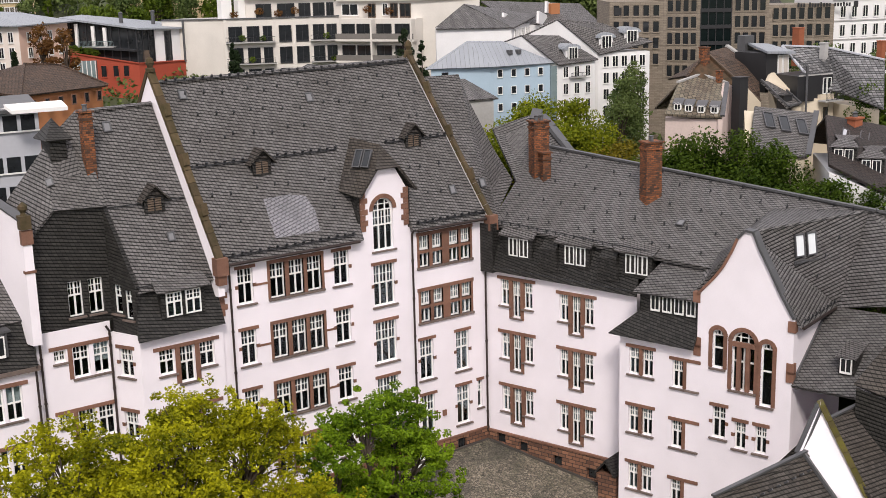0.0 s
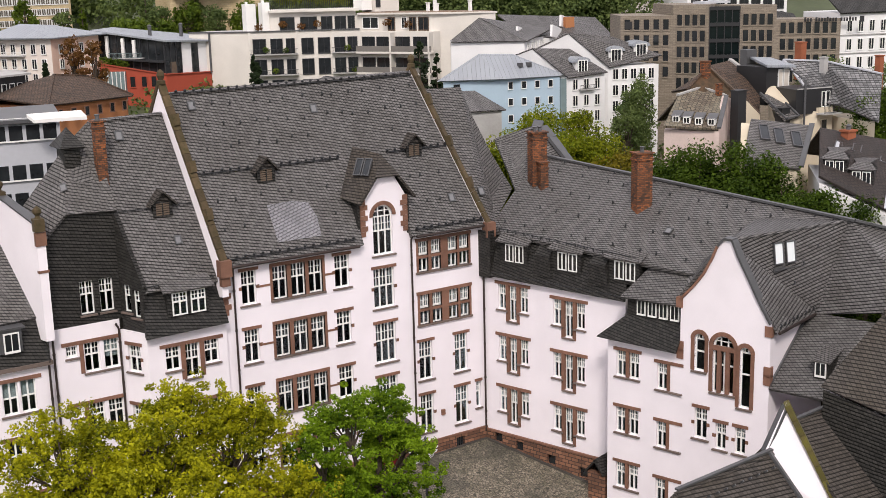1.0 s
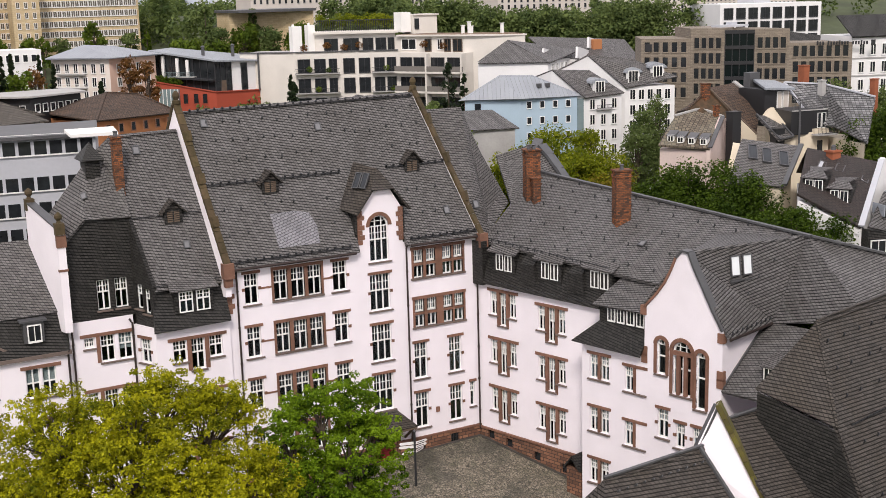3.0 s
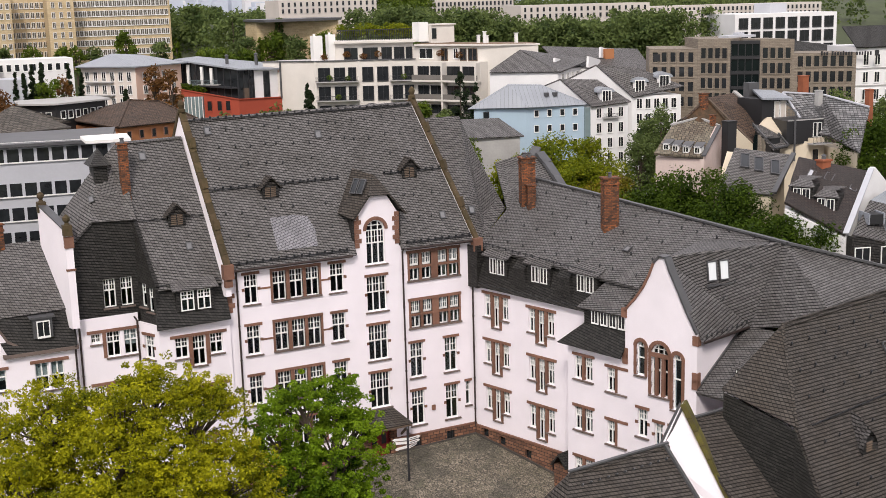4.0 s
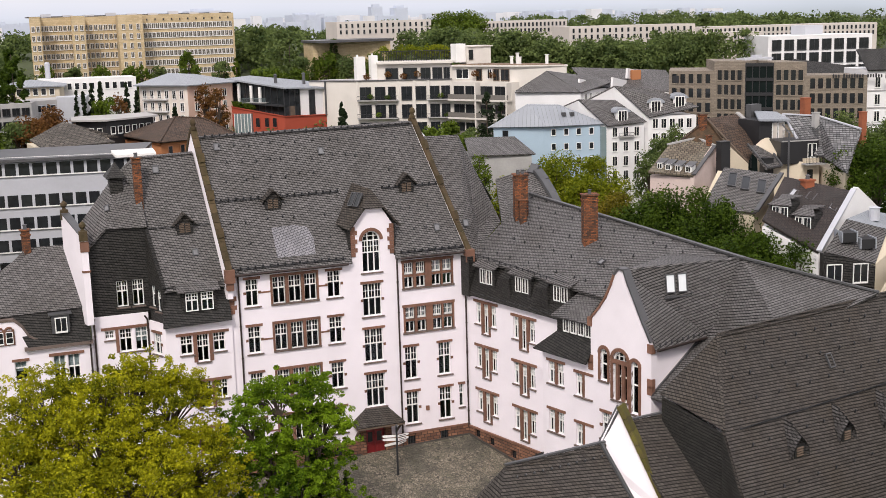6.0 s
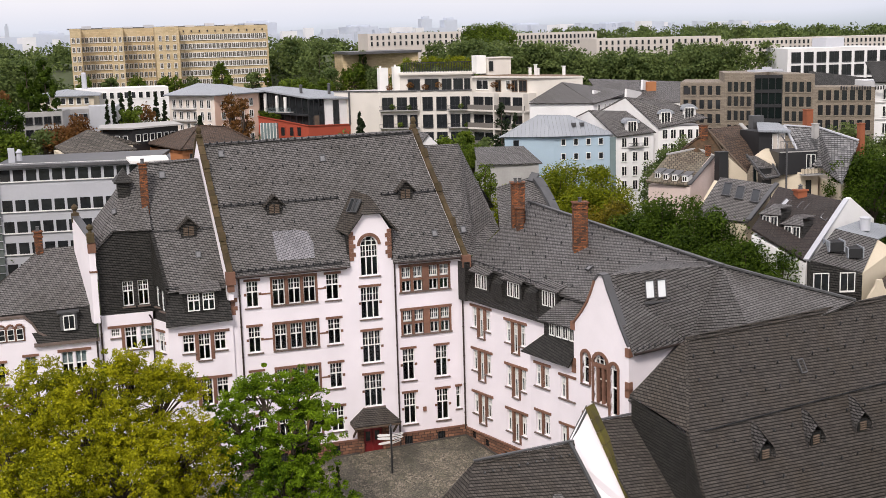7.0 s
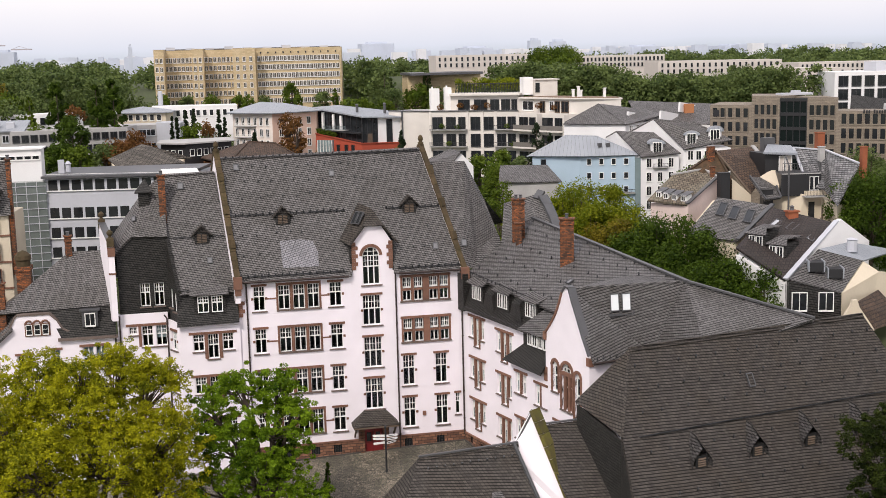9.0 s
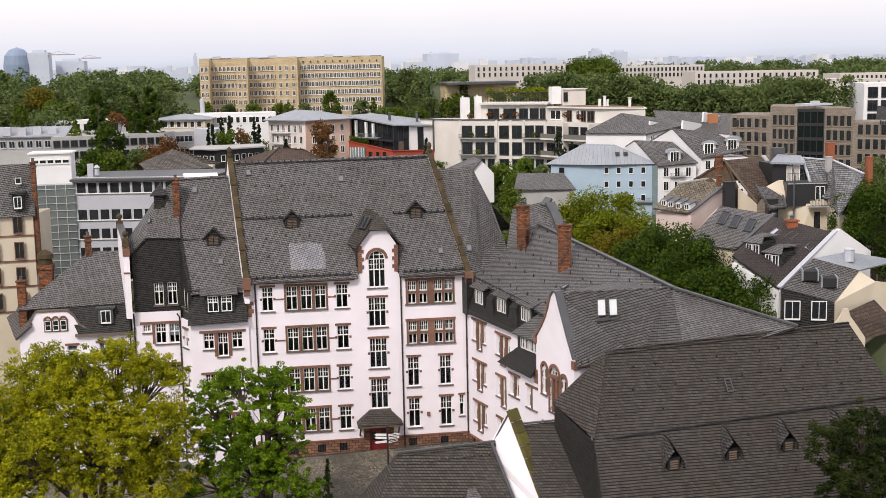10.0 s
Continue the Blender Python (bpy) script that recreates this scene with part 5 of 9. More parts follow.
out = [(0, 12.6), (1, 12.6), (1, 20.75), (0.82, 20.6), (0.08, 19.6), (0, 19.6)]
px = lambda k, dx, z: (-31.72 - 0.95 * k + dx, 0.95 + 4.6 * k, z)
part("parapet", prism(bmesh.new(), [px(k, 0, z) for k, z in out], [px(k, 0.5, z) for k, z in out]), WHITE, west, "white rendered end parapet")
part("coping_stone", beam(bmesh.new(), px(0.06, 0.25, 19.66), px(0.95, 0.25, 20.8), 0.6, 0.1), LEAD, west, "mossy sandstone coping")
for k, z in ((0.03, 19.75), (0.97, 20.85)):
    q = px(k, 0.25, z)
    part("finial", lathe(boxes((q[0] - 0.3, q[0] + 0.3, q[1] - 0.3, q[1] + 0.3, z - 0.6, z + 0.15)), q, [(0.2, 0.15), (0.12, 0.3), (0.26, 0.5), (0.26, 0.68), (0.05, 0.88)], 10), MOSSY, west, "dark stone ball finial")
part("quoin", boxes((-31.78, -31.15, 0.9, 1.2, 16.7, 16.85), (-31.78, -31.15, 0.88, 1.2, 18.3, 19.1)), STONE, west, "red-brown sandstone band")
drainpipe(west, fs, 0.02, -3, 12.4)
drainpipe(west, fr_, -31.2, -3, 12.6)
part("core", boxes((-30.8, -21.4, 4.5, 9, -4, 19), (-25.8, -21.4, 2.6, 4.5, -4, 15.5)), ROOM, west, "added dark core standing in for the dim rooms")

# ---- lower house beside the west block ----
annex = thing("school_annex", "lower white house with slate mansard roof and curved gable", "school", "school buildings")
fa = front((0, 1.5, 0), (1, 0))
ah = []


def awin(x0, x1, z0, z1, **k):
    ah.append((x0, x1, z0, z1))
    window(annex, fa, x0, z0, x1 - x0, z1 - z0, **k)


for dz in (0, -3.6, -7.2):
    awin(-39.9, -38.7, 8.3 + dz, 10.0 + dz, style=(0.65, 2, 1))
    awin(-37.2, -36.3, 8.8 + dz, 10.3 + dz, cols=1, style=(0.65, 2, 1), blind=0.5)
    for k in (0, 1):
        awin(-34.4 + k * 1.05, -33.5 + k * 1.05, 8.4 + dz, 10.4 + dz, cols=2, style=(0.5, 1, 1), lintel=False, blind=0.5 if dz == 0 else 0.0)
    part("lintel", boxes((-34.7, -32.1, 1.43, 1.65, 10.4 + dz, 10.62 + dz)), STONE, annex, "red-brown sandstone lintel")
part("wall", walling(fa, -41.3, -31.4, -4.5, 11.2, ah), WHITE, annex, "white rendered wall")
out = [(-41.3, 11.2), (-41.0, 11.9), (-40.4, 12.3), (-39.95, 13.3), (-39.7, 13.55), (-37.0, 13.55), (-36.4, 12.95), (-36.0, 12.2), (-35.4, 11.85), (-35.1, 11.2)]
part("gable", prism(bmesh.new(), [(x, 1.5, z) for x, z in out], [(x, 1.95, z) for x, z in out]), WHITE, annex, "white curved gable")
for (x, z), (p, q) in zip(out[1:], out[2:-1]):
    part("coping_stone", beam(bmesh.new(), (x, 1.7, z), (p, 1.7, q), 0.16, 0.6, (0, 1, 0)), SILLSTONE, annex, "dark sandstone coping")
for k in range(3):
    far_window(annex, Matrix.Translation((-38.95 + k * 0.68, 1.38, 11.85)), 0.42, 0.8, 1, FRAME, None, 2)
    part("arch", tube(bmesh.new(), [(-38.74 + k * 0.68 + 0.3 * math.cos(a), 1.42, 12.68 + 0.34 * math.sin(a)) for a in np.linspace(0, math.pi, 7)], [0.1] * 7, 6), STONE, annex, "red-brown sandstone arch")
part("window_surround", walling(front((-39.1, 1.44, 0), (1, 0)), 0, 2.1, 11.65, 12.75, [(0.15 + k * 0.68, 0.57 + k * 0.68, 11.85, 12.65) for k in range(3)], 0.08), STONE, annex, "red-brown sandstone window surround")
bm = bmesh.new()
part("roof", slab([(-36.1, 1.2, 11.3), (-31.5, 1.2, 11.3), (-31.6, 2.1, 14.0), (-37.3, 2.1, 14.0)], 0.2), SLATE_DARK, annex, "dark hung slate mansard slope")
slab([(-41.5, 1.9, 13.7), (-31.6, 1.9, 13.9), (-31.8, 5.8, 18.2), (-35.4, 5.8, 18.2)], 0.2, bm)
slab([(-41.5, 1.9, 13.7), (-35.4, 5.8, 18.2), (-38, 9.5, 14), (-42.5, 8, 13)], 0.2, bm)
slab([(-41.6, 1.1, 11.2), (-40.2, 1.1, 12.4), (-40.2, 5, 14.4), (-43, 5, 12.5)], 0.2, bm)
part("roof", bm, SLATE, annex, "grey slate hip roof")
part("dormer", boxes((-34.3, -33.0, 1.3, 2.9, 12.2, 13.6), (-34.5, -32.8, 1.15, 3.2, 13.6, 13.72)), LEAD, annex, "lead-clad dormer")
far_window(annex, Matrix.Translation((-34.0, 1.24, 12.35)), 0.75, 1.0, 2)
part("cornice", boxes((-36.4, -31.4, 1.15, 1.55, 11.1, 11.35)), SILLSTONE, annex, "red-brown eaves cornice")
drainpipe(annex, fa, -31.6, -3, 11)
chimney(annex, (-35.4, 5.7, 0), 0.55, 0.55, 17, 19.6, 0.2)
chimney(annex, (-41.0, 2.5, 0), 0.7, 0.7, 12, 16.2, 0.0)
part("core", boxes((-40.8, -32, 4, 8, -4, 13)), ROOM, annex, "added dark core standing in for the dim rooms")
turret = thing("brick_turret", "red brick chimney turret with domed dark cap", "chimney")
part("shaft", boxes((-40.0, -38.8, 5.6, 6.8, 12, 17.0), (-40.1, -38.7, 5.5, 6.9, 16.7, 17.1)), BRICK, turret)
part("dome", lathe(bmesh.new(), (-39.4, 6.2, 17.1), [(0.62, 0), (0.62, 0.5), (0.75, 0.6), (0.7, 0.95), (0.4, 1.25), (0.06, 1.4)], 12), MOSSY, turret, "dark domed cap")

# ---- near building with the long slate roof ----
hall = thing("school_hall", "long hipped slate roof with louvred vents over a white hall", "school", "school buildings", (0.4, 0.7, -0.25))
H = dict(a=Vector((3.5, -30.75, 15.05)), b=Vector((23.9, -25.85, 15.0)))
hd = (H["b"] - H["a"]).normalized()
ho = Vector((hd.y, -hd.x, 0))
HP = lambda s, o, z: Vector((H["a"].x + hd.x * s + ho.x * o, H["a"].y + hd.y * s + ho.y * o, z))
bm = bmesh.new()
slab([HP(0, 0, 15.05), HP(21, 0, 15.0), HP(26, 6.6, 3.4), HP(-3.3, 6.6, 3.4), HP(-2.5, 2.9, 9.95)], 0.25, bm)
slab([HP(0, 0, 15.05), HP(-2.5, 2.9, 9.95), HP(-3.1, -2.0, 11.3)], 0.25, bm)
slab([HP(0, 0, 15.05), HP(21, 0, 15.0), HP(24, -5, 8), HP(-3.1, -2.0, 11.3)], 0.25, bm)
slab([HP(21, 0, 15.0), HP(26, 6.6, 3.4), HP(24, -5, 8)], 0.25, bm)
part("roof", bm, SLATE_WARM, hall, "brown-grey weathered slate roof")
part("roof_ridge", beam(beam(bmesh.new(), HP(0, 0, 15.1), HP(21, 0, 15.05), 0.2, 0.1), HP(0, 0, 15.1), HP(-2.5, 2.9, 10.0), 0.16, 0.08), SLATE_WARM, hall, "slate ridge cap")
part("wall", prism(bmesh.new(), [HP(-2.7, -1.8, -5), HP(-2.2, 2.5, -5), HP(-2.6, 4.7, -5), HP(23, 4.7, -5), HP(23, -4, -5)], [HP(-2.7, -1.8, 10.8), HP(-2.2, 2.5, 9.7), HP(-2.6, 4.7, 5.6), HP(23, 4.7, 5.6), HP(23, -4, 8)]), WHITE, hall, "white rendered hall walls")
part("wall", prism(bmesh.new(), [HP(-3.0, -1.9, 2), HP(-2.55, 2.8, 2), HP(-3.2, 6.3, 2), HP(-2.4, 6.0, 2), HP(-2.0, 0, 2)], [HP(-3.0, -1.9, 11.1), HP(-2.55, 2.8, 9.8), HP(-3.2, 6.3, 3.6), HP(-2.4, 6.0, 3.6), HP(-2.0, 0, 10.2)]), SLATE_DARK, hall, "dark slate-hung end wall")
bm = bmesh.new()
hr = lambda s, t, e=0.0: HP(s, 6.6 * t, 15.05 - 11.65 * t) + (ho * 0.9 + UP * 0.44) * e
beam(bm, hr(-1.3, 0.45, 0.16), hr(23, 0.45, 0.16), 0.07, 0.07)
for s in np.arange(-1, 23, 0.7):
    beam(bm, hr(s, 0.45), hr(s, 0.45, 0.24), 0.08, 0.08, hd)
part("snow_guard", bm, DARKFRAME, hall, "dark metal snow guard")
gutter(hall, HP(-3.3, 6.75, 3.2), HP(26, 6.75, 3.2), 0.14)


def shell_vent(parent, p, out, rise):
    """A pointed shell of overlapping slates over a small louvred black panel, put for the shaded opening; rise: the
    roof's slope.
    """
    o = Vector((out[0], out[1], 0)).normalized()
    d = part("dormer", boxes((-0.5, 0.5, 0.06, 0.6, -0.1, 0.85)), SLATE_DARK, parent, "small slate-hung vent", front(p, (-o.y, o.x)))
    shape = [(-0.84, -0.05), (-0.74, 0.5), (-0.46, 0.95), (0, 1.4), (0.46, 0.95), (0.74, 0.5), (0.84, -0.05)]
    for k in range(4):
        g, back = 1 + 0.16 * k, 0.26 * k
        bm = bmesh.new()
        a = [bm.verts.new((x * (1.04 - 0.05 * k), -0.16 + back, z * g)) for x, z in shape]
        b = [bm.verts.new((x * (0.8 - 0.06 * k), 0.12 + back + max(z, 0) * g * 1.2 / rise, z * g * 1.22 + 0.1)) for x, z in shape]
        for i in range(6):
            bm.faces.new((a[i], a[i + 1], b[i + 1], b[i]))
        bmesh.ops.solidify(bm, geom=bm.faces[:], thickness=0.05)
        part("hood", bm, SLATE, d, "shell of overlapping slates")
    # Flat black panel drawn for the shade inside the opening.
    part("opening", boxes((-0.48, 0.48, -0.02, 0.05, 0.0, 0.82)), BLACK, d, "black panel in place of the shaded vent opening")
    for z in (0.1, 0.26, 0.42, 0.58):
        part("slat", shared(("vent_slat",), lambda: prism(bmesh.new(), [(-0.32, -0.1, 0), (0.32, -0.1, 0), (0.32, -0.02, 0.08), (-0.32, -0.02, 0.08)], [(-0.32, -0.1, 0.02), (0.32, -0.1, 0.02), (0.32, -0.02, 0.1), (-0.32, -0.02, 0.1)]), [WOOD]), None, d, "", Matrix.Translation((0, 0, z)))


for s in (2.85, 7.6, 12.3, 17.0):
    shell_vent(hall, hr(s, 0.655), ho, 1.765)
rng = random.Random(12)
for t in (0.1, 0.22, 0.34, 0.54, 0.76):
    for k in range(13):
        p = hr(0.2 - 2 * t + 1.75 * k + rng.uniform(-0.25, 0.25), t)
        part("roof_hook", MESHES[("roof_hook",)], None, hall, "", Matrix.Translation(p))
skylight(hall, hr(8.7, 0.3, 0.02), hd, -ho * 6.6 + UP * 11.65, 0.55, 1.0, SLATE_WARM, "dark metal roof hatch")

# ---- near low roof with the mossy gable ----
lodge = thing("school_lodge", "low slate roof with a white gable parapet and mossy coping", "school", "school buildings", (0.6, 1.1, -0.3))
bm = bmesh.new()
slab([(-11.3, -30.4, 8.5), (-4.7, -30.4, 8.85), (-2.9, -34.5, 3.2), (-14.5, -34.5, 2.8)], 0.2, bm)
slab([(-11.3, -30.4, 8.5), (-14.5, -34.5, 2.8), (-16, -29, 3.0), (-14, -27, 3.6)], 0.2, bm)
slab([(-11.3, -30.4, 8.5), (-4.4, -30.4, 8.85), (-4.8, -26.8, 3.8), (-14, -27, 3.6)], 0.2, bm)
part("roof", bm, SLATE_WARM, lodge, "grey slate hip roof")
part("roof_edge", beam(beam(bmesh.new(), (-11.3, -30.4, 8.6), (-4.4, -30.35, 8.95), 0.22, 0.1), (-4.7, -30.45, 8.9), (-2.95, -34.4, 3.35), 0.22, 0.14), LEAD, lodge, "lead ridge and verge")
bm = bmesh.new()
for i in range(11):
    p = Vector((-10.8, -30.9, 7.85)).lerp(Vector((-5.0, -30.9, 8.2)), i / 10)
    beam(bm, p, p + Vector((0, -0.2, 0.16)), 0.09, 0.07, (1, 0, 0))
part("roof_hooks", bm, LEAD, lodge, "dark iron roof hooks")
bm = bmesh.new()
prism(bm, [(-4.9, -30.1, 2), (-4.9, -30.1, 8.4), (-3.4, -30.3, 11.1), (-1.3, -33.0, 4.6), (-0.5, -34.2, 2), (-3.0, -34.4, 2)], [(-4.5, -29.8, 2), (-4.5, -29.8, 8.4), (-3.0, -30.0, 11.1), (-0.9, -32.7, 4.6), (-0.1, -33.9, 2), (-2.6, -34.1, 2)])
part("parapet", bm, WHITE, lodge, "white rendered gable parapet")
for i in range(9):
    p, q = Vector((-3.15, -30.15, 11.1)).lerp(Vector((-0.95, -33.0, 4.0)), i / 9), Vector((-3.15, -30.15, 11.1)).lerp(Vector((-0.95, -33.0, 4.0)), (i + 0.97) / 9)
    part("coping_stone", beam(bmesh.new(), p, q, 0.3, 1.0, (0.8, 1, 0.2)), MOSS, lodge, "thick green mossy coping")
part("coping_stone", beam(bmesh.new(), (-3.3, -30.2, 11.05), (-4.5, -29.95, 8.7), 0.5, 0.12), LEAD, lodge, "lead coping")
bm = bmesh.new()
slab([(-3.0, -30.0, 9.85), (1.75, -29.6, 9.9), (2.05, -34.5, 4.4), (-1.4, -34.5, 4.2)], 0.2, bm)
slab([(-3.0, -30.0, 9.85), (1.75, -29.6, 9.9), (1.5, -26, 5), (-3.5, -26, 5)], 0.2, bm)
part("roof", bm, SLATE_WARM, lodge, "grey slate linking roof")
part("roof_edge", beam(bmesh.new(), (-3.0, -30.0, 9.95), (1.75, -29.6, 10.0), 0.2, 0.1), LEAD, lodge, "thin lead ridge")
bm = bmesh.new()
for i in range(22):
    p = Vector((1.75, -29.65, 9.98)).lerp(Vector((2.05, -34.5, 4.48)), i / 22)
    q = Vector((1.75, -29.65, 9.98)).lerp(Vector((2.05, -34.5, 4.48)), (i + 0.85) / 22)
    beam(bm, p, q, 0.26, 0.16, (1, 0, 0))
part("verge", bm, LEAD, lodge, "overlapping lead verge rolls")
part("wall", boxes((-13.5, 1.0, -33.5, -27.4, -5, 3.4)), WHITE, lodge, "white rendered walls")
d = part("dormer", boxes((-6.9, -6.0, -33.6, -31.6, 4.0, 5.6)), SLATE_DARK, lodge, "small slate-hung dormer")
part("dormer_roof", slab([(-7.2, -33.9, 5.5), (-5.7, -33.9, 5.5), (-6.4, -31.0, 6.8)], 0.1), SLATE, d, "pointed slate dormer roof")
# small gabled porch roof by the wing
porch = thing("porch", "small slate gabled porch with red sandstone front", "porch")
bm = bmesh.new()
slab([W(9.2, -1.9, -0.1), W(10.0, -1.9, 0.9), W(10.0, 0, 0.9), W(9.2, 0, -0.1)], 0.12, bm)
slab([W(10.8, -1.9, -0.1), W(10.0, -1.9, 0.9), W(10.0, 0, 0.9), W(10.8, 0, -0.1)], 0.12, bm)
part("roof", bm, SLATE_DARK, porch)
part("wall", boxes((9.35, 10.65, -1.6, -0.1, -3, -0.1)), SANDSTONE_BLOCK, porch, "", fw)


# ---- trees ----
def leaves(rng, centres, radii, count, size, squash=0.8):
    """Small tilted leaf cards heaped about the given clump centres."""
    c = np.asarray(centres)
    pick = rng.integers(0, len(c), count)
    v = rng.normal(size=(count, 3))
    v /= np.linalg.norm(v, axis=1)[:, None]
    r = np.asarray(radii)[pick] * rng.uniform(0.35, 1.05, count) ** 0.6
    p = c[pick] + v * r[:, None] * np.array([1, 1, squash])
    n = v * 0.6 + rng.normal(size=(count, 3)) * 0.7 + np.array([0, 0, 0.5])
    n /= np.linalg.norm(n, axis=1)[:, None]
    a = np.cross(n, rng.normal(size=(count, 3)))
    a /= np.linalg.norm(a, axis=1)[:, None]
    b = np.cross(n, a)
    s = (size * rng.uniform(0.6, 1.35, count))[:, None]
    q = np.stack([p - a * s * 0.55, p - b * s * 0.4 + a * s * 0.1, p + a * s * 0.75, p + b * s * 0.4 + a * s * 0.1], 1)
    return q.reshape(-1, 3)


def leaf_mesh(name, verts, material):
    k = len(verts) // 4
    me = bpy.data.meshes.new(name)
    me.from_pydata(verts.tolist(), [], np.arange(4 * k).reshape(k, 4).tolist())
    me.materials.append(material)
    return me


def crown_points(rng, at, rx, rz, n):
    """Clump centres of an uneven, lobed crown, most of them near its outside."""
    v = rng.normal(size=(n, 3))
    v /= np.linalg.norm(v, axis=1)[:, None]
    v[:, 2] = np.where(v[:, 2] < -0.55, -v[:, 2], v[:, 2])
    lobes = rng.normal(size=(11, 3)) + np.array([0, 0, 0.25])
    lobes /= np.linalg.norm(lobes, axis=1)[:, None]
    near = np.clip((v @ lobes.T).max(1), 0, 1) ** 4
    r = (0.62 + 0.42 * near) * rng.uniform(0.72, 1.0, n) ** 0.5
    return np.asarray(at) + v * r[:, None] * np.array([rx, rx, rz])


def tree(label, x, y, top, rx, material, seed, count=5000, size=0.3, bare=0.25, clumps=60, group="trees", z0=None, clump=0.26):
    rng = np.random.default_rng(seed)
    base = ground_z(x, y) - 0.3 if z0 is None else z0
    h = top - base
    rz = h * (1 - bare) / 2
    mid = np.array([x, y, top - rz])
    t = thing("tree", label, "tree", group, (x, y, base))
    rc = rx * clump
    cp = crown_points(rng, mid - np.array([x, y, base]), rx - rc * 0.6, rz - rc * 0.6, clumps)
    bm = bmesh.new()
    r0 = max(0.12, h * 0.022)
    tube(bm, [(0, 0, 0), (0.05 * r0, 0, h * 0.3), (rx * 0.04, -rx * 0.03, h * 0.6), (0, 0, h * 0.85)], [r0, r0 * 0.75, r0 * 0.45, r0 * 0.12], 8)
    for p in cp[: min(14, clumps)]:
        z = h * rng.uniform(0.25, 0.55)
        tube(bm, [(0, 0, z), tuple(np.array([0, 0, z]) * 0.45 + p * 0.55 + np.array([0, 0, 0.3])), tuple(p)], [r0 * 0.45, r0 * 0.28, r0 * 0.08], 5)
    part("trunk", bm, BARK, t, "grey-brown trunk and limbs")
    v = leaves(rng, cp, rng.uniform(0.7, 1.2, clumps) * rx * clump * 1.1, count, size)
    part("crown", leaf_mesh("crown", v, material), None, t, "leafy crown with gaps")
    return t


def conifer(label, x, y, top, rx, seed, count=2200, size=0.22, material=None, taper=1.0):
    rng = np.random.default_rng(seed)
    base = ground_z(x, y) - 0.3
    h = top - base
    t = thing("conifer", label, "tree", "trees", (x, y, base))
    part("trunk", tube(bmesh.new(), [(0, 0, 0), (0, 0, h * 0.95)], [0.16, 0.03], 6), BARK, t, "dark trunk")
    k = rng.uniform(0.08, 1, 70)
    a = rng.uniform(0, math.tau, 70)
    rad = rx * (1 - k) ** taper * rng.uniform(0.5, 1, 70)
    cp = np.stack([np.cos(a) * rad, np.sin(a) * rad, k * h * 0.98], 1)
    part("crown", leaf_mesh("crown", leaves(rng, cp, rx * (0.12 + 0.3 * (1 - k)), count, size, 1.2), material or LEAF_PINE), None, t, "dense dark needles")
    return t


def branching_tree(label, foot, lobes, material, seed, per, count, size, spread, group="yard trees"):
    """A tree seen close by: limbs into each lobe of the crown, boughs out of them, leaf sprays at the ends."""
    rng = np.random.default_rng(seed)
    x, y = foot
    z = ground_z(x, y) - 0.3
    o = np.array([x, y, z])
    t = thing("tree", label, "tree", group, tuple(o))
    fork = np.array([0, 0, 3.2])
    bm = tube(bmesh.new(), [(0, 0, 0), (0.1, 0.05, 1.6), tuple(fork)], [0.42, 0.34, 0.3], 9)
    cen, rad = [], []
    for l in lobes:
        c, r = np.array(l[:3]) - o, l[3]
        k = np.array([c[0] * 0.45, c[1] * 0.45, fork[2] + (c[2] - fork[2]) * 0.62])
        tube(bm, [tuple(fork * 0.9), tuple(k), tuple(c)], [0.24, 0.16, 0.09], 6)
        n = int(per * (r / 3) ** 2)
        v = rng.normal(size=(n, 3))
        v /= np.linalg.norm(v, axis=1)[:, None]
        v[:, 2] = np.where(v[:, 2] < -0.6, -v[:, 2], v[:, 2])
        d = r * rng.uniform(0.3, 1.0, n) ** 0.5 * rng.choice((0.85, 1.0, 1.0, 1.14), n)
        p = c + v * d[:, None] * np.array([1, 1, 0.9])
        for i in range(n):
            if i % 3 == 0:
                q = c + (p[i] - c) * 0.5 + np.array([0, 0, -0.12 * r])
                tube(bm, [tuple(c * 0.7 + k * 0.3), tuple(q), tuple(p[i])], [0.07, 0.045, 0.015], 4)
            for j in range(3):
                cen.append(p[i] + rng.normal(size=3) * spread * 0.75)
                rad.append(spread * rng.uniform(0.45, 1.0))
    part("trunk", bm, BARK, t, "grey-brown forked trunk and limbs")
    part("crown", leaf_mesh("crown", leaves(rng, cen, rad, count, size, 0.7), material), None, t, "leafy crown with gaps")
    return t


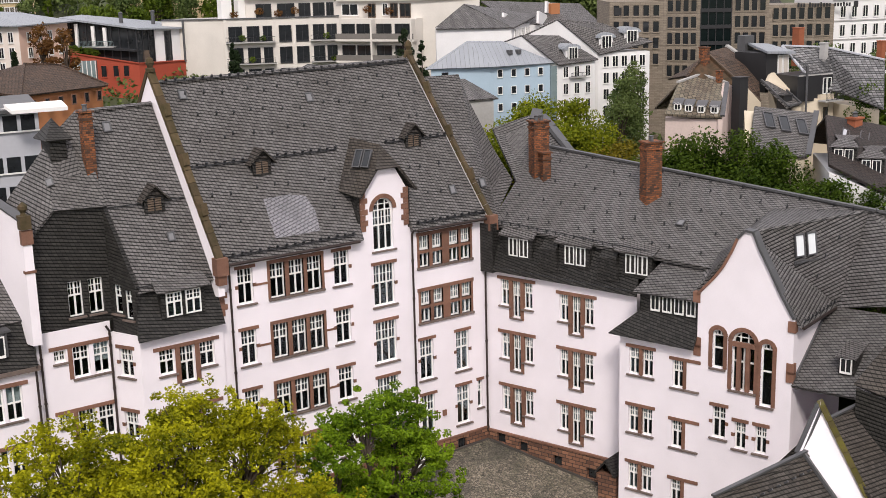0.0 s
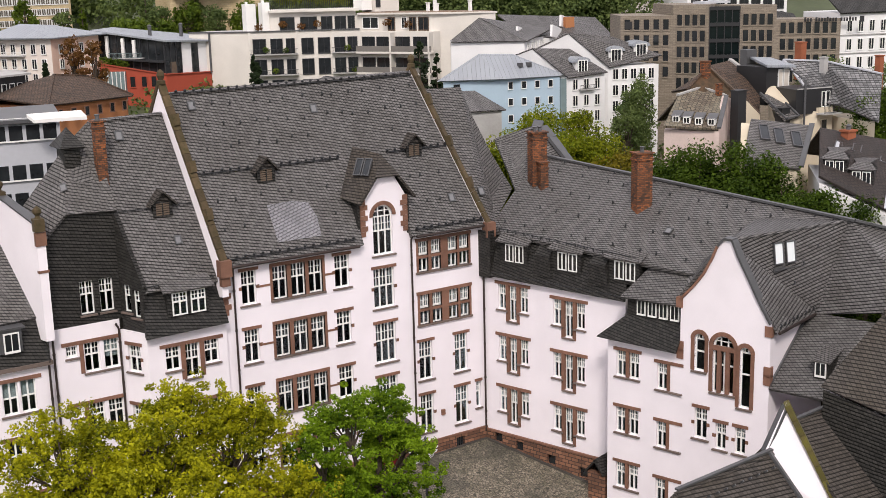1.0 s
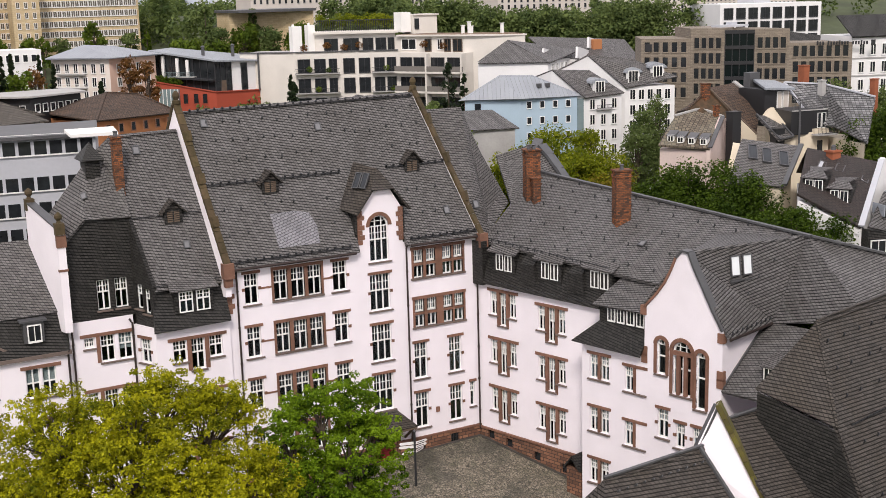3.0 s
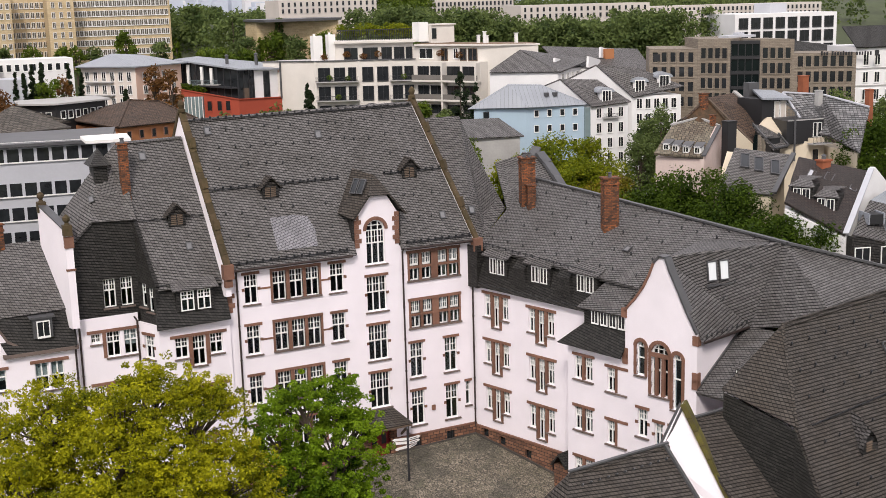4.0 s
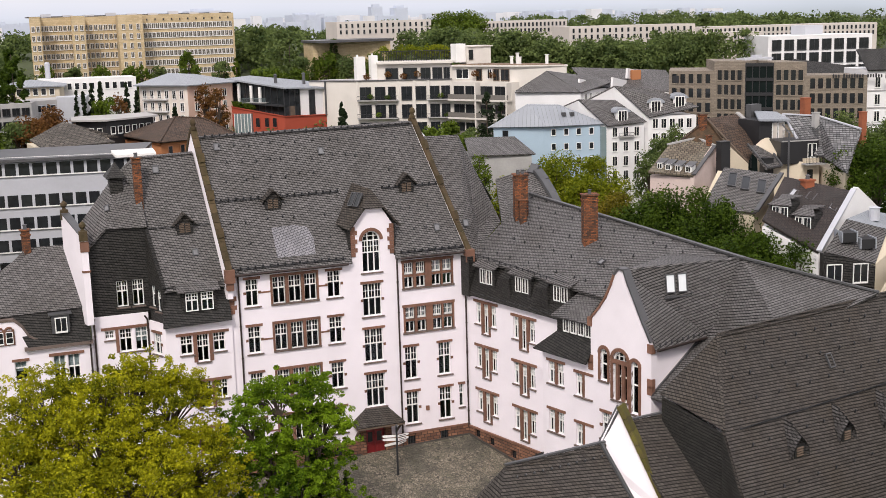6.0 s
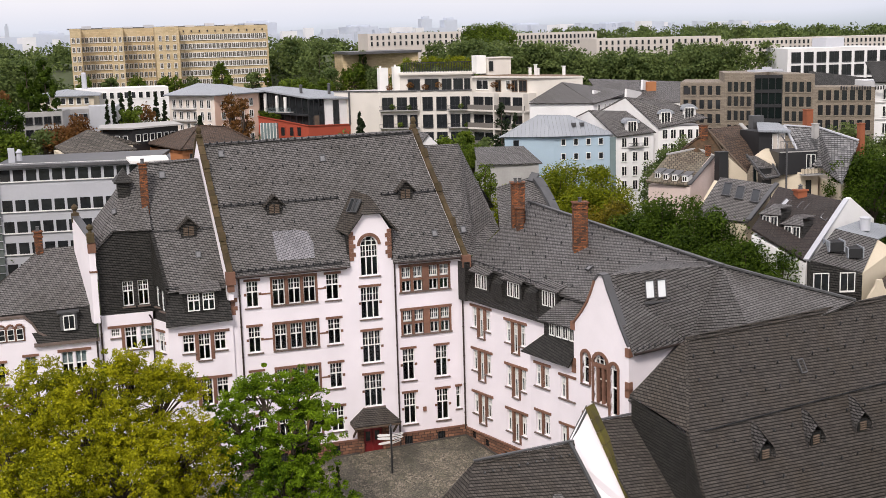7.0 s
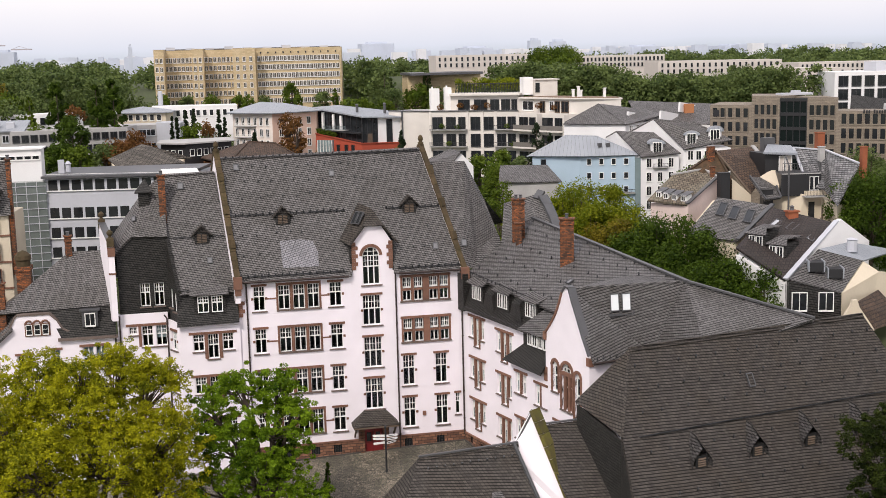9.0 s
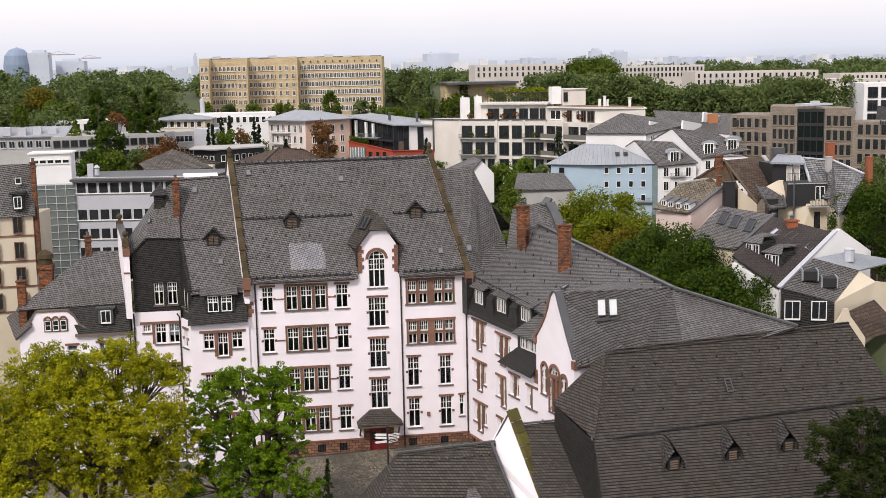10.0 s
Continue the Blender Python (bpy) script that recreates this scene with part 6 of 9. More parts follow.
branching_tree("broad tree with yellow-green early autumn leaves", (-32.5, -18.5), ((-36.2, -16.6, 11.3, 3.1), (-30.6, -16.4, 11.9, 2.5), (-28.2, -17.6, 10.9, 2.7), (-33.4, -19.5, 9.6, 3.7), (-38.6, -18.6, 8.6, 3.4), (-27.6, -20.2, 7.6, 3.2), (-31.5, -21.5, 6.6, 4.0), (-36.0, -22.5, 6.6, 4.0), (-39.0, -20.5, 5.0, 3.2), (-28.0, -21.0, 4.6, 3.0), (-33.0, -19.0, 13.0, 1.6)), LEAF_LIGHT, 11, 95, 185000, 0.13, 0.5)
branching_tree("leafy green yard tree with an open crown", (-19.9, -16.3), ((-18.9, -15.2, 9.7, 1.8), (-21.6, -16.4, 10.1, 2.1), (-24.0, -17.0, 9.0, 1.8), (-18.0, -15.8, 7.8, 1.7), (-19.6, -16.6, 7.2, 2.8), (-22.8, -17.4, 6.0, 2.7), (-18.5, -15.4, 5.2, 1.5), (-19.0, -17.6, 3.8, 2.2), (-17.2, -17.8, 2.0, 1.5), (-20.8, -18.2, 3.4, 2.8), (-24.0, -18.5, 3.0, 2.2)), LEAF_YARD, 14, 72, 90000, 0.128, 0.42)
branching_tree("dark green tree beside the long slate roof", (18.6, -39.2), ((16.4, -38.4, 9.7, 1.5), (18.6, -38.8, 10.4, 1.8), (18.0, -39.4, 7.4, 2.4), (20.6, -38.4, 9.0, 2.4), (17.2, -39.6, 5.4, 2.0)), LEAF_SHADE, 15, 90, 42000, 0.12, 0.38)
conifer("slim young green tree", -14.6, -8.5, 1.4, 0.55, 13, 900, 0.14, LEAF_DARK, 0.6)


# ---- the town behind: builders ----
def house(name, label, category="house", group="town houses"):
    return thing(name, label, category, group)


def block(parent, plan, z0, z1, material, label="", name="wall"):
    """Walls of a building over a plan of corners, up to z1 (one height, or one for each corner)."""
    tops = z1 if isinstance(z1, (list, tuple)) else [z1] * len(plan)
    return part(name, prism(bmesh.new(), [(p[0], p[1], z0) for p in plan], [(p[0], p[1], t) for p, t in zip(plan, tops)]), material, parent, label)


def quad(parent, pts, material, label="", thick=0.14, name="roof"):
    return part(name, slab(pts, thick), material, parent, label)


def row(parent, p, q, zs, n, w, h, cols=1, margin=0.06, frame=None, pane=None, skip=(), out=0.03, rows=1):
    """Windows along the face from p (left, seen from outside) to q, one row for each height."""
    p, q = Vector((p[0], p[1], 0)), Vector((q[0], q[1], 0))
    f = front((p.x, p.y, 0), q - p)
    ln = (q - p).length
    for j, z in enumerate(zs):
        for i in range(n):
            if (i, j) not in skip:
                u = ln * (margin + (1 - 2 * margin) * (i + 0.5) / n) - w / 2
                far_window(parent, f @ Matrix.Translation((u, -out, z)), w, h, cols, frame, pane, rows)


def balcony(parent, p, q, z, depth=0.5, height=0.42, material=None, u0=0.1, u1=0.9):
    p, q = Vector((p[0], p[1], 0)), Vector((q[0], q[1], 0))
    f = front((p.x, p.y, 0), q - p)
    ln = (q - p).length
    a, b = ln * u0, ln * u1
    ob = part("balcony", boxes((a, b, -depth, 0, z - 0.1, z)), CONCRETE, parent, "concrete balcony", f)
    bm = boxes((a, b, -depth, -depth + 0.04, z + height - 0.04, z + height), (a, b, -depth, -depth + 0.03, z + 0.04, z + 0.08))
    for u in np.arange(a, b, 0.14):
        box(bm, u, u + 0.02, -depth + 0.005, -depth + 0.025, z + 0.08, z + height - 0.04)
    part("railing", bm, material or DARKFRAME, ob, "thin dark metal railing")


# ---- blue house ----
K, KR, KL = (18.27, 23.00, 23.38), (24.12, 21.40, 23.94), (13.49, 25.50, 23.56)
blue = house("apartment_house", "pale blue apartment house with a grey zinc hip roof")
zt = K[2] - 0.12
KB = (KL[0] + KR[0] - K[0], KL[1] + KR[1] - K[1] + 2)
block(blue, [KL, K, KR, KB], 12, zt, BLUE, "pale blue rendered walls")
row(blue, K, KR, (zt - 1.0, zt - 2.55, zt - 4.1), 4, 0.42, 0.62, 1, 0.05, FRAME)
row(blue, KL, K, (zt - 1.0,), 3, 0.5, 0.55, 1, 0.1, DARKFRAME, skip=((1, 0), (2, 0)))
balcony(blue, K, KR, zt - 4.2, 0.4, 0.4, None, 0.7, 1.0)
E1, E2, E3 = Vector((K[0] - 0.1, K[1] - 0.6, zt)), Vector((KR[0] + 0.6, KR[1] - 0.3, zt)), Vector((KL[0] - 0.7, KL[1], zt))
T1, T2 = Vector((17.25, 25.00, 25.52)), Vector((20.58, 24.00, 25.36))
E4 = Vector((KB[0] + 0.4, KB[1] + 0.6, zt))
quad(blue, [E3, E1, T1], ZINC, "pale standing-seam zinc roof")
quad(blue, [E1, E2, T2, T1], ZINC, "pale standing-seam zinc roof")
quad(blue, [E2, E4, T2], ZINC)
quad(blue, [E4, E3, T1, T2], ZINC)
for x in (0.35, 0.6):
    p = E1.lerp(E2, x).lerp(T2, 0.45)
    part("roof_vent", boxes((p.x - 0.2, p.x + 0.2, p.y - 0.2, p.y + 0.2, p.z, p.z + 0.4)), LEAD, blue, "grey roof vent")
tower = (24.29, 21.20, 23.69)
block(blue, [(tower[0] - 0.2, tower[1]), (tower[0] + 0.7, tower[1] - 0.2), (tower[0] + 0.9, tower[1] + 1.5), (tower[0], tower[1] + 1.6)], 12, zt - 0.3, BLUEGLASS, "glazed stair link", "glazed_stair")

# ---- white gabled row houses ----
for n_, (gl, ap, gr, base, far_a, far_e, dorm) in enumerate((
        ((24.7, 21.0, 23.2), (22.89, 24.00, 25.75), (22.71, 27.00, 24.90), 12, (27.22, 23.60, 25.52), (28.9, 20.4, 23.5), 1),
        ((29.6, 20.7, 23.9), (27.2, 23.9, 27.0), (25.25, 28.00, 24.98), 12, (31.80, 22.50, 26.50), (34.2, 18.5, 24.9), 2),
        ((25.86, 29.00, 26.32), (23.15, 32.00, 28.39), (19.64, 33.00, 26.40), 14, (31.06, 35.00, 27.44), (31.96, 33.00, 27.08), 0))):
    rh = house("terraced_house", ("white terraced house with slate roof and round-headed dormer", "white terraced house with slate roof and two round-headed dormers", "long white terraced house with a dark slate roof")[n_], "house", "terraced houses")
    gl, ap, gr, far_a, far_e = Vector(gl), Vector(ap), Vector(gr), Vector(far_a), Vector(far_e)
    lo, pt, ro = gl, ap, gr
    if n_ == 2:
        ap = ap + Vector((1.5, 3.0, 0))
        quad(rh, [gr + Vector((-0.2, -0.3, -0.1)), gl + Vector((0, -0.3, -0.1)), ap], SLATE, "dark slate hip end")
    bm = bmesh.new()
    prism(bm, [(gr.x, gr.y, base), (gl.x, gl.y, base), gl, ap if n_ < 2 else gl.lerp(gr, 0.5), gr], [(gr.x + 0.15, gr.y + 0.3, base), (gl.x + 0.15, gl.y + 0.3, base), gl + Vector((0.15, 0.3, 0)), (ap if n_ < 2 else gl.lerp(gr, 0.5)) + Vector((0.15, 0.3, 0)), gr + Vector((0.15, 0.3, 0))])
    part("wall", bm, WHITE_COOL, rh, "white rendered gable wall")
    block(rh, [(gl.x, gl.y), (far_e.x, far_e.y), (far_e.x + 1, far_e.y + 5), (gl.x + 1, gl.y + 5)], base, min(gl.z, far_e.z) - 0.05, WHITE_COOL, "white rendered front wall")
    quad(rh, [gl + Vector((-0.1, -0.35, -0.15)), far_e + Vector((0.1, -0.35, -0.15)), far_a, ap + Vector((-0.05, -0.1, 0.05))], SLATE, "dark slate roof")
    quad(rh, [gr + Vector((0, 0, 0.05)), ap + Vector((0, 0, 0.05)), far_a, far_a + (gr - ap)], SLATE, "dark slate roof")
    row(rh, gl, far_e, [min(gl.z, far_e.z) - 1.35 - 1.55 * k for k in range(4)], 3 if dorm == 1 else 5, 0.5, 0.95, 2)
    for k in range(dorm):
        t = (k + 0.5) / dorm
        p = gl.lerp(far_e, t).lerp(ap.lerp(far_a, t), 0.12)
        f = front(p, far_e - gl)
        d = part("dormer", boxes((-0.7, 0.7, 0, 2.0, -0.6, 0.75)), WHITE_COOL, rh, "white dormer with a round head", f)
        bm = bmesh.new()
        arc = [(0.95 * math.cos(a), 0.75 + 0.5 * math.sin(a)) for a in np.linspace(0, math.pi, 9)]
        prism(bm, [(x, -0.12, z) for x, z in arc], [(x, 2.4, z) for x, z in arc])
        part("dormer_roof", bm, ZINC, d, "curved zinc dormer roof")
        far_window(d, Matrix.Translation((-0.45, -0.16, -0.45)), 0.9, 1.35, 3)
        if dorm == 1:
            balcony(rh, gl, far_e, gl.z - 1.35, 0.4, 0.4, None, 0.3, 0.7)
for p in ((27.23, 32.00, 26.91), (30.98, 31.00, 26.93), (34.69, 34.00, 27.74)):
    c = house("party_wall", "low white party wall above the slate roofs", "wall", "party walls")
    part("wall", beam(bmesh.new(), Vector(p), Vector(p) + Vector((3.2, 2.4, -0.6)), 0.25, 1.2), WHITE_COOL, c)
ro1, ro2 = Vector((29.01, 33.00, 27.20)), Vector((39.35, 30.00, 26.90))
long_roof = house("rear_terrace", "long dark slate roof of a rear terrace", "house", "terraced houses")
quad(long_roof, [ro1 + Vector((0, 0, -0.8)), ro2 + Vector((0, 0, -1.4)), ro2 + Vector((2, 6, 0.9)), ro1 + Vector((1, 6, 1.3))], SLATE, "dark slate roof")
block(long_roof, [(ro1.x, ro1.y), (ro2.x, ro2.y), (ro2.x + 2, ro2.y + 6), (ro1.x, ro1.y + 6)], 14, [ro1.z - 0.9, ro2.z - 1.5, ro2.z - 0.2, ro1.z + 0.2], WHITE_COOL)
cc = (36.05, 34.00, 27.69)
part("chimney", boxes((cc[0] - 0.6, cc[0] + 0.6, cc[1], cc[1] + 0.8, cc[2] - 1.5, cc[2] + 0.35)), ORANGE, long_roof, "orange rendered chimney stack")

# ---- grey stone office with a dark glass bay ----
office = house("stone_office", "grey-brown stone office with a dark glass corner bay", "office building", "offices")
OA, OB, OC, OD = (34.21, 24.00, 28.36), (39.02, 16.50, 27.87), (41.08, 14.50, 28.16), (47.75, 7.80, 27.96)
z_lo, z_hi = OA[2], (38.98, 16.50, 29.39)[2]
OM = (37.17, 19.60, 28.39)
block(office, [OA, OM, (OM[0] + 5, OM[1] + 6), (OA[0] + 4, OA[1] + 6)], 12, OA[2], GREY_STONE, "grey-brown stone walls")
block(office, [OM, OB, (OB[0] + 3.2, OB[1] + 2.2), (OB[0] + 4, OB[1] + 6), (OM[0] + 3, OM[1] + 6)], 12, z_hi, GREY_STONE, "grey-brown stone upper block")
OE = (43.23, 11.80, 28.29)
block(office, [OC, OE, (OE[0] + 1, OE[1] + 5), (OC[0] + 1, OC[1] + 5)], 12, z_hi - 0.1, GREY_STONE, "grey-brown stone upper block")
block(office, [OE, OD, (OD[0] + 1, OD[1] + 5), (OE[0] + 1, OE[1] + 5)], 12, OA[2] - 0.5, GREY_STONE, "grey-brown stone side wing")
bay = part("glass_bay", prism(bmesh.new(), [(OB[0], OB[1], 12), (OC[0], OC[1], 12), (OC[0] + 1, OC[1] + 3, 12), (OB[0] + 1, OB[1] + 3, 12)], [(OB[0], OB[1], z_hi - 0.5), (OC[0], OC[1], z_hi - 0.5), (OC[0] + 1, OC[1] + 3, z_hi - 0.5), (OB[0] + 1, OB[1] + 3, z_hi - 0.5)]), mat("black_bay_glass", (0.006, 0.011, 0.011), 0.15, 0.3, 3, 0.8, 0.0, spec=0.25), office, "dark glass corner bay")
fbay = front((OB[0], OB[1], 0), (OC[0] - OB[0], OC[1] - OB[1]))
lb = math.hypot(OC[0] - OB[0], OC[1] - OB[1])
bm = bmesh.new()
for z in np.arange(z_hi - 0.55, 20, -1.55):
    box(bm, -0.05, lb + 0.05, -0.12, 0.1, z, z + 0.35)
for k in range(5):
    box(bm, lb * k / 4 - 0.04, lb * k / 4 + 0.04, -0.08, 0.1, 18, z_hi - 0.5)
part("bay_frame", bm, BLACK, bay, "black steel bands and mullions", fbay)
row(office, OA, OM, [OA[2] - 1.35 - 1.55 * k for k in range(4)], 5, 0.55, 1.0, 1, 0.04, GREY_STONE)
row(office, OM, OB, [z_hi - 2.0 - 1.55 * k for k in range(5)], 4, 0.5, 1.05, 1, 0.08, GREY_STONE)
row(office, OC, OE, [z_hi - 2.0 - 1.55 * k for k in range(4)], 4, 0.5, 1.05, 1, 0.06, GREY_STONE)
row(office, OE, OD, [OA[2] - 1.85 - 1.55 * k for k in range(4)], 7, 0.5, 1.05, 1, 0.04, GREY_STONE)
fo = front((OE[0], OE[1], 0), (OD[0] - OE[0], OD[1] - OE[1]))
for k in range(19):
    if k not in (3, 12):
        part("sign_bar", boxes((2.6 + k * 0.26, 2.6 + k * 0.26 + 0.17, -0.16, -0.05, OA[2] - 0.75, OA[2] - (0.42 if k % 4 else 0.34))), BLACK, office, "dark raised bar of a wall sign", fo)
part("sign", boxes((7.75, 8.15, -0.18, -0.05, OA[2] - 0.85, OA[2] - 0.3)), BLACK, office, "small dark raised mark on the wall", fo)
fo2 = front((OA[0], OA[1], 0), (OM[0] - OA[0], OM[1] - OA[1]))
part("sign", boxes((0.5, 1.2, -0.12, -0.02, OA[2] - 1.3, OA[2] - 0.55)), BLACK, office, "small square dark sign", fo2)
rp = Vector((41.74, 17.00, 29.76))
part("roof_plant", boxes((rp.x - 1.5, rp.x + 2.2, rp.y + 1.4, rp.y + 3, z_hi, z_hi + 0.22), (rp.x, rp.x + 0.8, rp.y + 1.6, rp.y + 2.4, z_hi + 0.22, z_hi + 0.5)), GREYPANEL, office, "grey roof plant")

# ---- white apartment complex with balconies ----
apt = house("apartment_complex", "white flat-roofed apartment complex with balconies and roof terrace", "apartment building", "apartment buildings")
OFFWHITE = mat("warm_white_render", (0.66, 0.62, 0.57), 0.85, 0.12, 8, 0.4, 0.05)
PARAPET = mat("grey_brown_panel", (0.17, 0.155, 0.14), 0.6, 0.2, 4, 0.5, 0.05)
GRAVEL = mat("brown_roof_gravel", (0.2, 0.135, 0.09), 0.95, 0.35, 6, 0.8, 0.3)


def deck(parent, pts, z0, z1, material, label, name="roof_terrace"):
    return part(name, prism(bmesh.new(), [(p[0], p[1], z0) for p in pts], [(p[0], p[1], z1) for p in pts]), material, parent, label)


def bays(parent, p, q, spans, z0, z1, pane=None, frame=None, cols=2, out=0.03):
    """Tall glazed openings at the given stretches (in parts of the face's length)."""
    p, q = Vector((p[0], p[1], 0)), Vector((q[0], q[1], 0))
    f, ln = front((p.x, p.y, 0), q - p), (q - p).length
    for a, b in spans:
        far_window(parent, f @ Matrix.Translation((a * ln, -out, z0)), (b - a) * ln, z1 - z0, cols, frame or DARKFRAME, pane)


def piers(parent, p, q, at, z0, z1, w, depth, material, label):
    p, q = Vector((p[0], p[1], 0)), Vector((q[0], q[1], 0))
    f, ln = front((p.x, p.y, 0), q - p), (q - p).length
    for u in at:
        part("pier", boxes((u * ln - w / 2, u * ln + w / 2, -depth, 0.02, z0, z1)), material, parent, label, f)


AL, AA, AC, AD, AE = (3.1, 60.0), (7.8, 54.5), (18.4, 48.8), (22.9, 41.0), (28.4, 37.2)
zt_, z2_, z3_ = 27.2, 24.95, 22.7
block(apt, [AL, AA, AC, (20.5, 55), (6.5, 62)], 15, zt_, OFFWHITE, "warm white rendered front")
block(apt, [AC, AD, (AD[0] + 3.4, AD[1] + 1.4), (AC[0] + 3.2, AC[1] + 4)], 15, zt_ - 0.25, OFFWHITE, "warm white rendered side wing")
deck(apt, [(AL[0] + 0.3, AL[1] + 0.3), (AA[0] + 0.2, AA[1] + 0.3), (AC[0], AC[1] + 0.4), (20.4, 55), (6.6, 62)], zt_, zt_ + 0.05, CONCRETE, "grey paved roof terrace")
part("coping", beam(beam(bmesh.new(), (*AL, zt_ + 0.07), (*AA, zt_ + 0.07), 0.3, 0.12), (*AA, zt_ + 0.07), (*AC, zt_ + 0.07), 0.3, 0.12), LEAD, apt, "dark metal parapet coping")
for z in (z2_, z3_, z3_ - 2.25):
    bays(apt, AA, AC, ((0.03, 0.14), (0.19, 0.29), (0.33, 0.4), (0.47, 0.57), (0.62, 0.72), (0.77, 0.86), (0.89, 0.97)), z - 0.1, z + 1.45)
    balcony(apt, AA, AC, z - 0.12, 0.75, 0.55, DARKFRAME, 0.0, 0.43)
    balcony(apt, AA, AC, z - 0.12, 0.75, 0.55, DARKFRAME, 0.74, 1.0)
    bays(apt, AC, AD, ((0.04, 0.2), (0.24, 0.44), (0.5, 0.68), (0.74, 0.92)), z - 0.1, z + 1.4)
    fa_ = front((*AC, 0), (AD[0] - AC[0], AD[1] - AC[1]))
    la_ = math.hypot(AD[0] - AC[0], AD[1] - AC[1])
    part("balcony", boxes((0.0, la_ + 0.15, -1.0, 0, z - 0.32, z - 0.1)), OFFWHITE, apt, "white balcony slab", fa_)
    part("balcony_parapet", boxes((0.0, la_ + 0.1, -0.98, -0.9, z - 0.1, z + 0.5)), PARAPET, apt, "dark grey balcony parapet", fa_)
piers(apt, AA, AC, (0.0, 0.43, 0.6, 0.75), 15, zt_, 0.3, 0.12, OFFWHITE, "white wall pier")
piers(apt, AC, AD, (0.47, 0.985), 15, zt_ - 0.3, 0.2, 1.0, OFFWHITE, "white dividing wall between balconies")
SA, SC, SD = (10.9, 55.6), (18.9, 50.4), (23.5, 42.2)
block(apt, [SA, SC, (21, 55), (12.5, 60)], zt_ - 0.1, 29.2, OFFWHITE, "set-back roof storey")
block(apt, [SC, SD, AE, (AE[0] + 1.0, AE[1] + 4), (22.5, 54)], 15, 28.75, OFFWHITE, "set-back roof storey and end wall")
deck(apt, [(SA[0] - 0.3, SA[1] - 0.5), (SC[0], SC[1] - 0.7), (21.4, 55), (12.5, 60.3)], 29.2, 29.45, OFFWHITE, "projecting white roof edge", "roof_edge")
deck(apt, [(SC[0] - 0.2, SC[1] - 0.6), (SD[0] - 0.2, SD[1] - 0.4), (AE[0] + 0.1, AE[1] - 0.2), (AE[0] + 1.1, AE[1] + 4), (22.5, 54)], 28.75, 28.92, OFFWHITE, "projecting white roof edge", "roof_edge")
deck(apt, [(SC[0] + 0.5, SC[1]), (SD[0] + 0.2, SD[1] + 0.1), (AE[0] - 0.1, AE[1] + 0.3), (AE[0] + 0.8, AE[1] + 3.7), (22.3, 53.5)], 28.92, 28.98, GRAVEL, "brown gravelled flat roof", "roof")
bays(apt, SA, SC, ((0.12, 0.28), (0.36, 0.54), (0.6, 0.72), (0.76, 0.88), (0.91, 0.98)), zt_ + 0.05, zt_ + 1.4)
bays(apt, SC, SD, ((0.1, 0.3), (0.62, 0.68)), zt_ + 0.1, zt_ + 1.2, None, FRAME)
bays(apt, SC, SD, ((0.44, 0.52), (0.72, 0.8), (0.84, 0.96)), zt_ - 0.1, zt_ + 1.2, DARKGLASS, WOOD, 2)
for px_, w_, zz in ((8.25, 1.2, 30.2), (10.24, 0.9, 30.3)):
    part("chimney", boxes((px_, px_ + w_, 56, 57, zt_ - 0.1, zz), (px_ + 0.2, px_ + 0.4, 56.3, 56.6, zz, zz + 0.25)), FRAME, apt, "tall white chimney shaft")
part("penthouse", boxes((19.6, 20.9, 50.2, 52, 29.2, 31.5)), FRAME, apt, "white lift shaft on the roof")
part("penthouse", boxes((20.95, 24.1, 49.6, 52.5, 29.0, 31.1), (20.9, 24.3, 49.4, 52.7, 31.1, 31.22)), OFFWHITE, apt, "pale roof penthouse")
bays(apt, (20.95, 49.6), (24.1, 49.6), ((0.05, 0.2),), 29.6, 30.7, None, None, 1)
for x_, y_, h_ in ((24.4, 44.2, 0.9), (24.9, 43.6, 1.3), (25.3, 43.8, 0.8), (27.2, 40.2, 1.1)):
    part("roof_vent", boxes((x_, x_ + 0.3, y_, y_ + 0.3, 28.95, 28.95 + h_), (x_ - 0.06, x_ + 0.36, y_ - 0.06, y_ + 0.36, 28.95 + h_, 29.03 + h_)), FRAME, apt, "white roof vent")
bm = bmesh.new()
a, b = Vector((12.0, 57.5, 29.45)), Vector((20.4, 53.2, 29.45))
for k in range(45):
    p = a.lerp(b, k / 44)
    beam(bm, p, p + UP * 1.25, 0.06, 0.06, (1, 0, 0))
beam(bm, a + UP * 1.25, b + UP * 1.25, 0.1, 0.1)
part("pergola", bm, BLACK, apt, "dark terrace fence and pergola")
rng = np.random.default_rng(5)
g = np.stack([np.asarray(a.lerp(b, t)) + np.array([0, 0.5, 1.0 + rng.uniform(-0.3, 0.75)]) for t in np.linspace(0.05, 0.98, 34)])
part("planting", leaf_mesh("planting", leaves(rng, g, np.full(34, 0.55), 3600, 0.17), LEAF_BRIGHT), None, apt, "green roof garden planting")
pots = [(9.4, 55.4), (12.0, 54.6), (13.6, 53.4), (15.2, 52.6), (22.0, 44.5), (20.6, 46.6)]
g = np.array([(x, y, zt_ + 0.5 + 0.2 * (k % 2)) for k, (x, y) in enumerate(pots)])
part("planting", leaf_mesh("planting", leaves(rng, g, np.full(len(pots), 0.5), 900, 0.16), LEAF_RUST), None, apt, "rusty potted shrubs on the terrace")
g = np.array([(AA[0] + (AC[0] - AA[0]) * u, AA[1] + (AC[1] - AA[1]) * u - 0.6, z) for u, z in ((0.12, 25.3), (0.3, 25.2), (0.86, 25.3), (0.2, 23.0), (0.92, 22.9))])
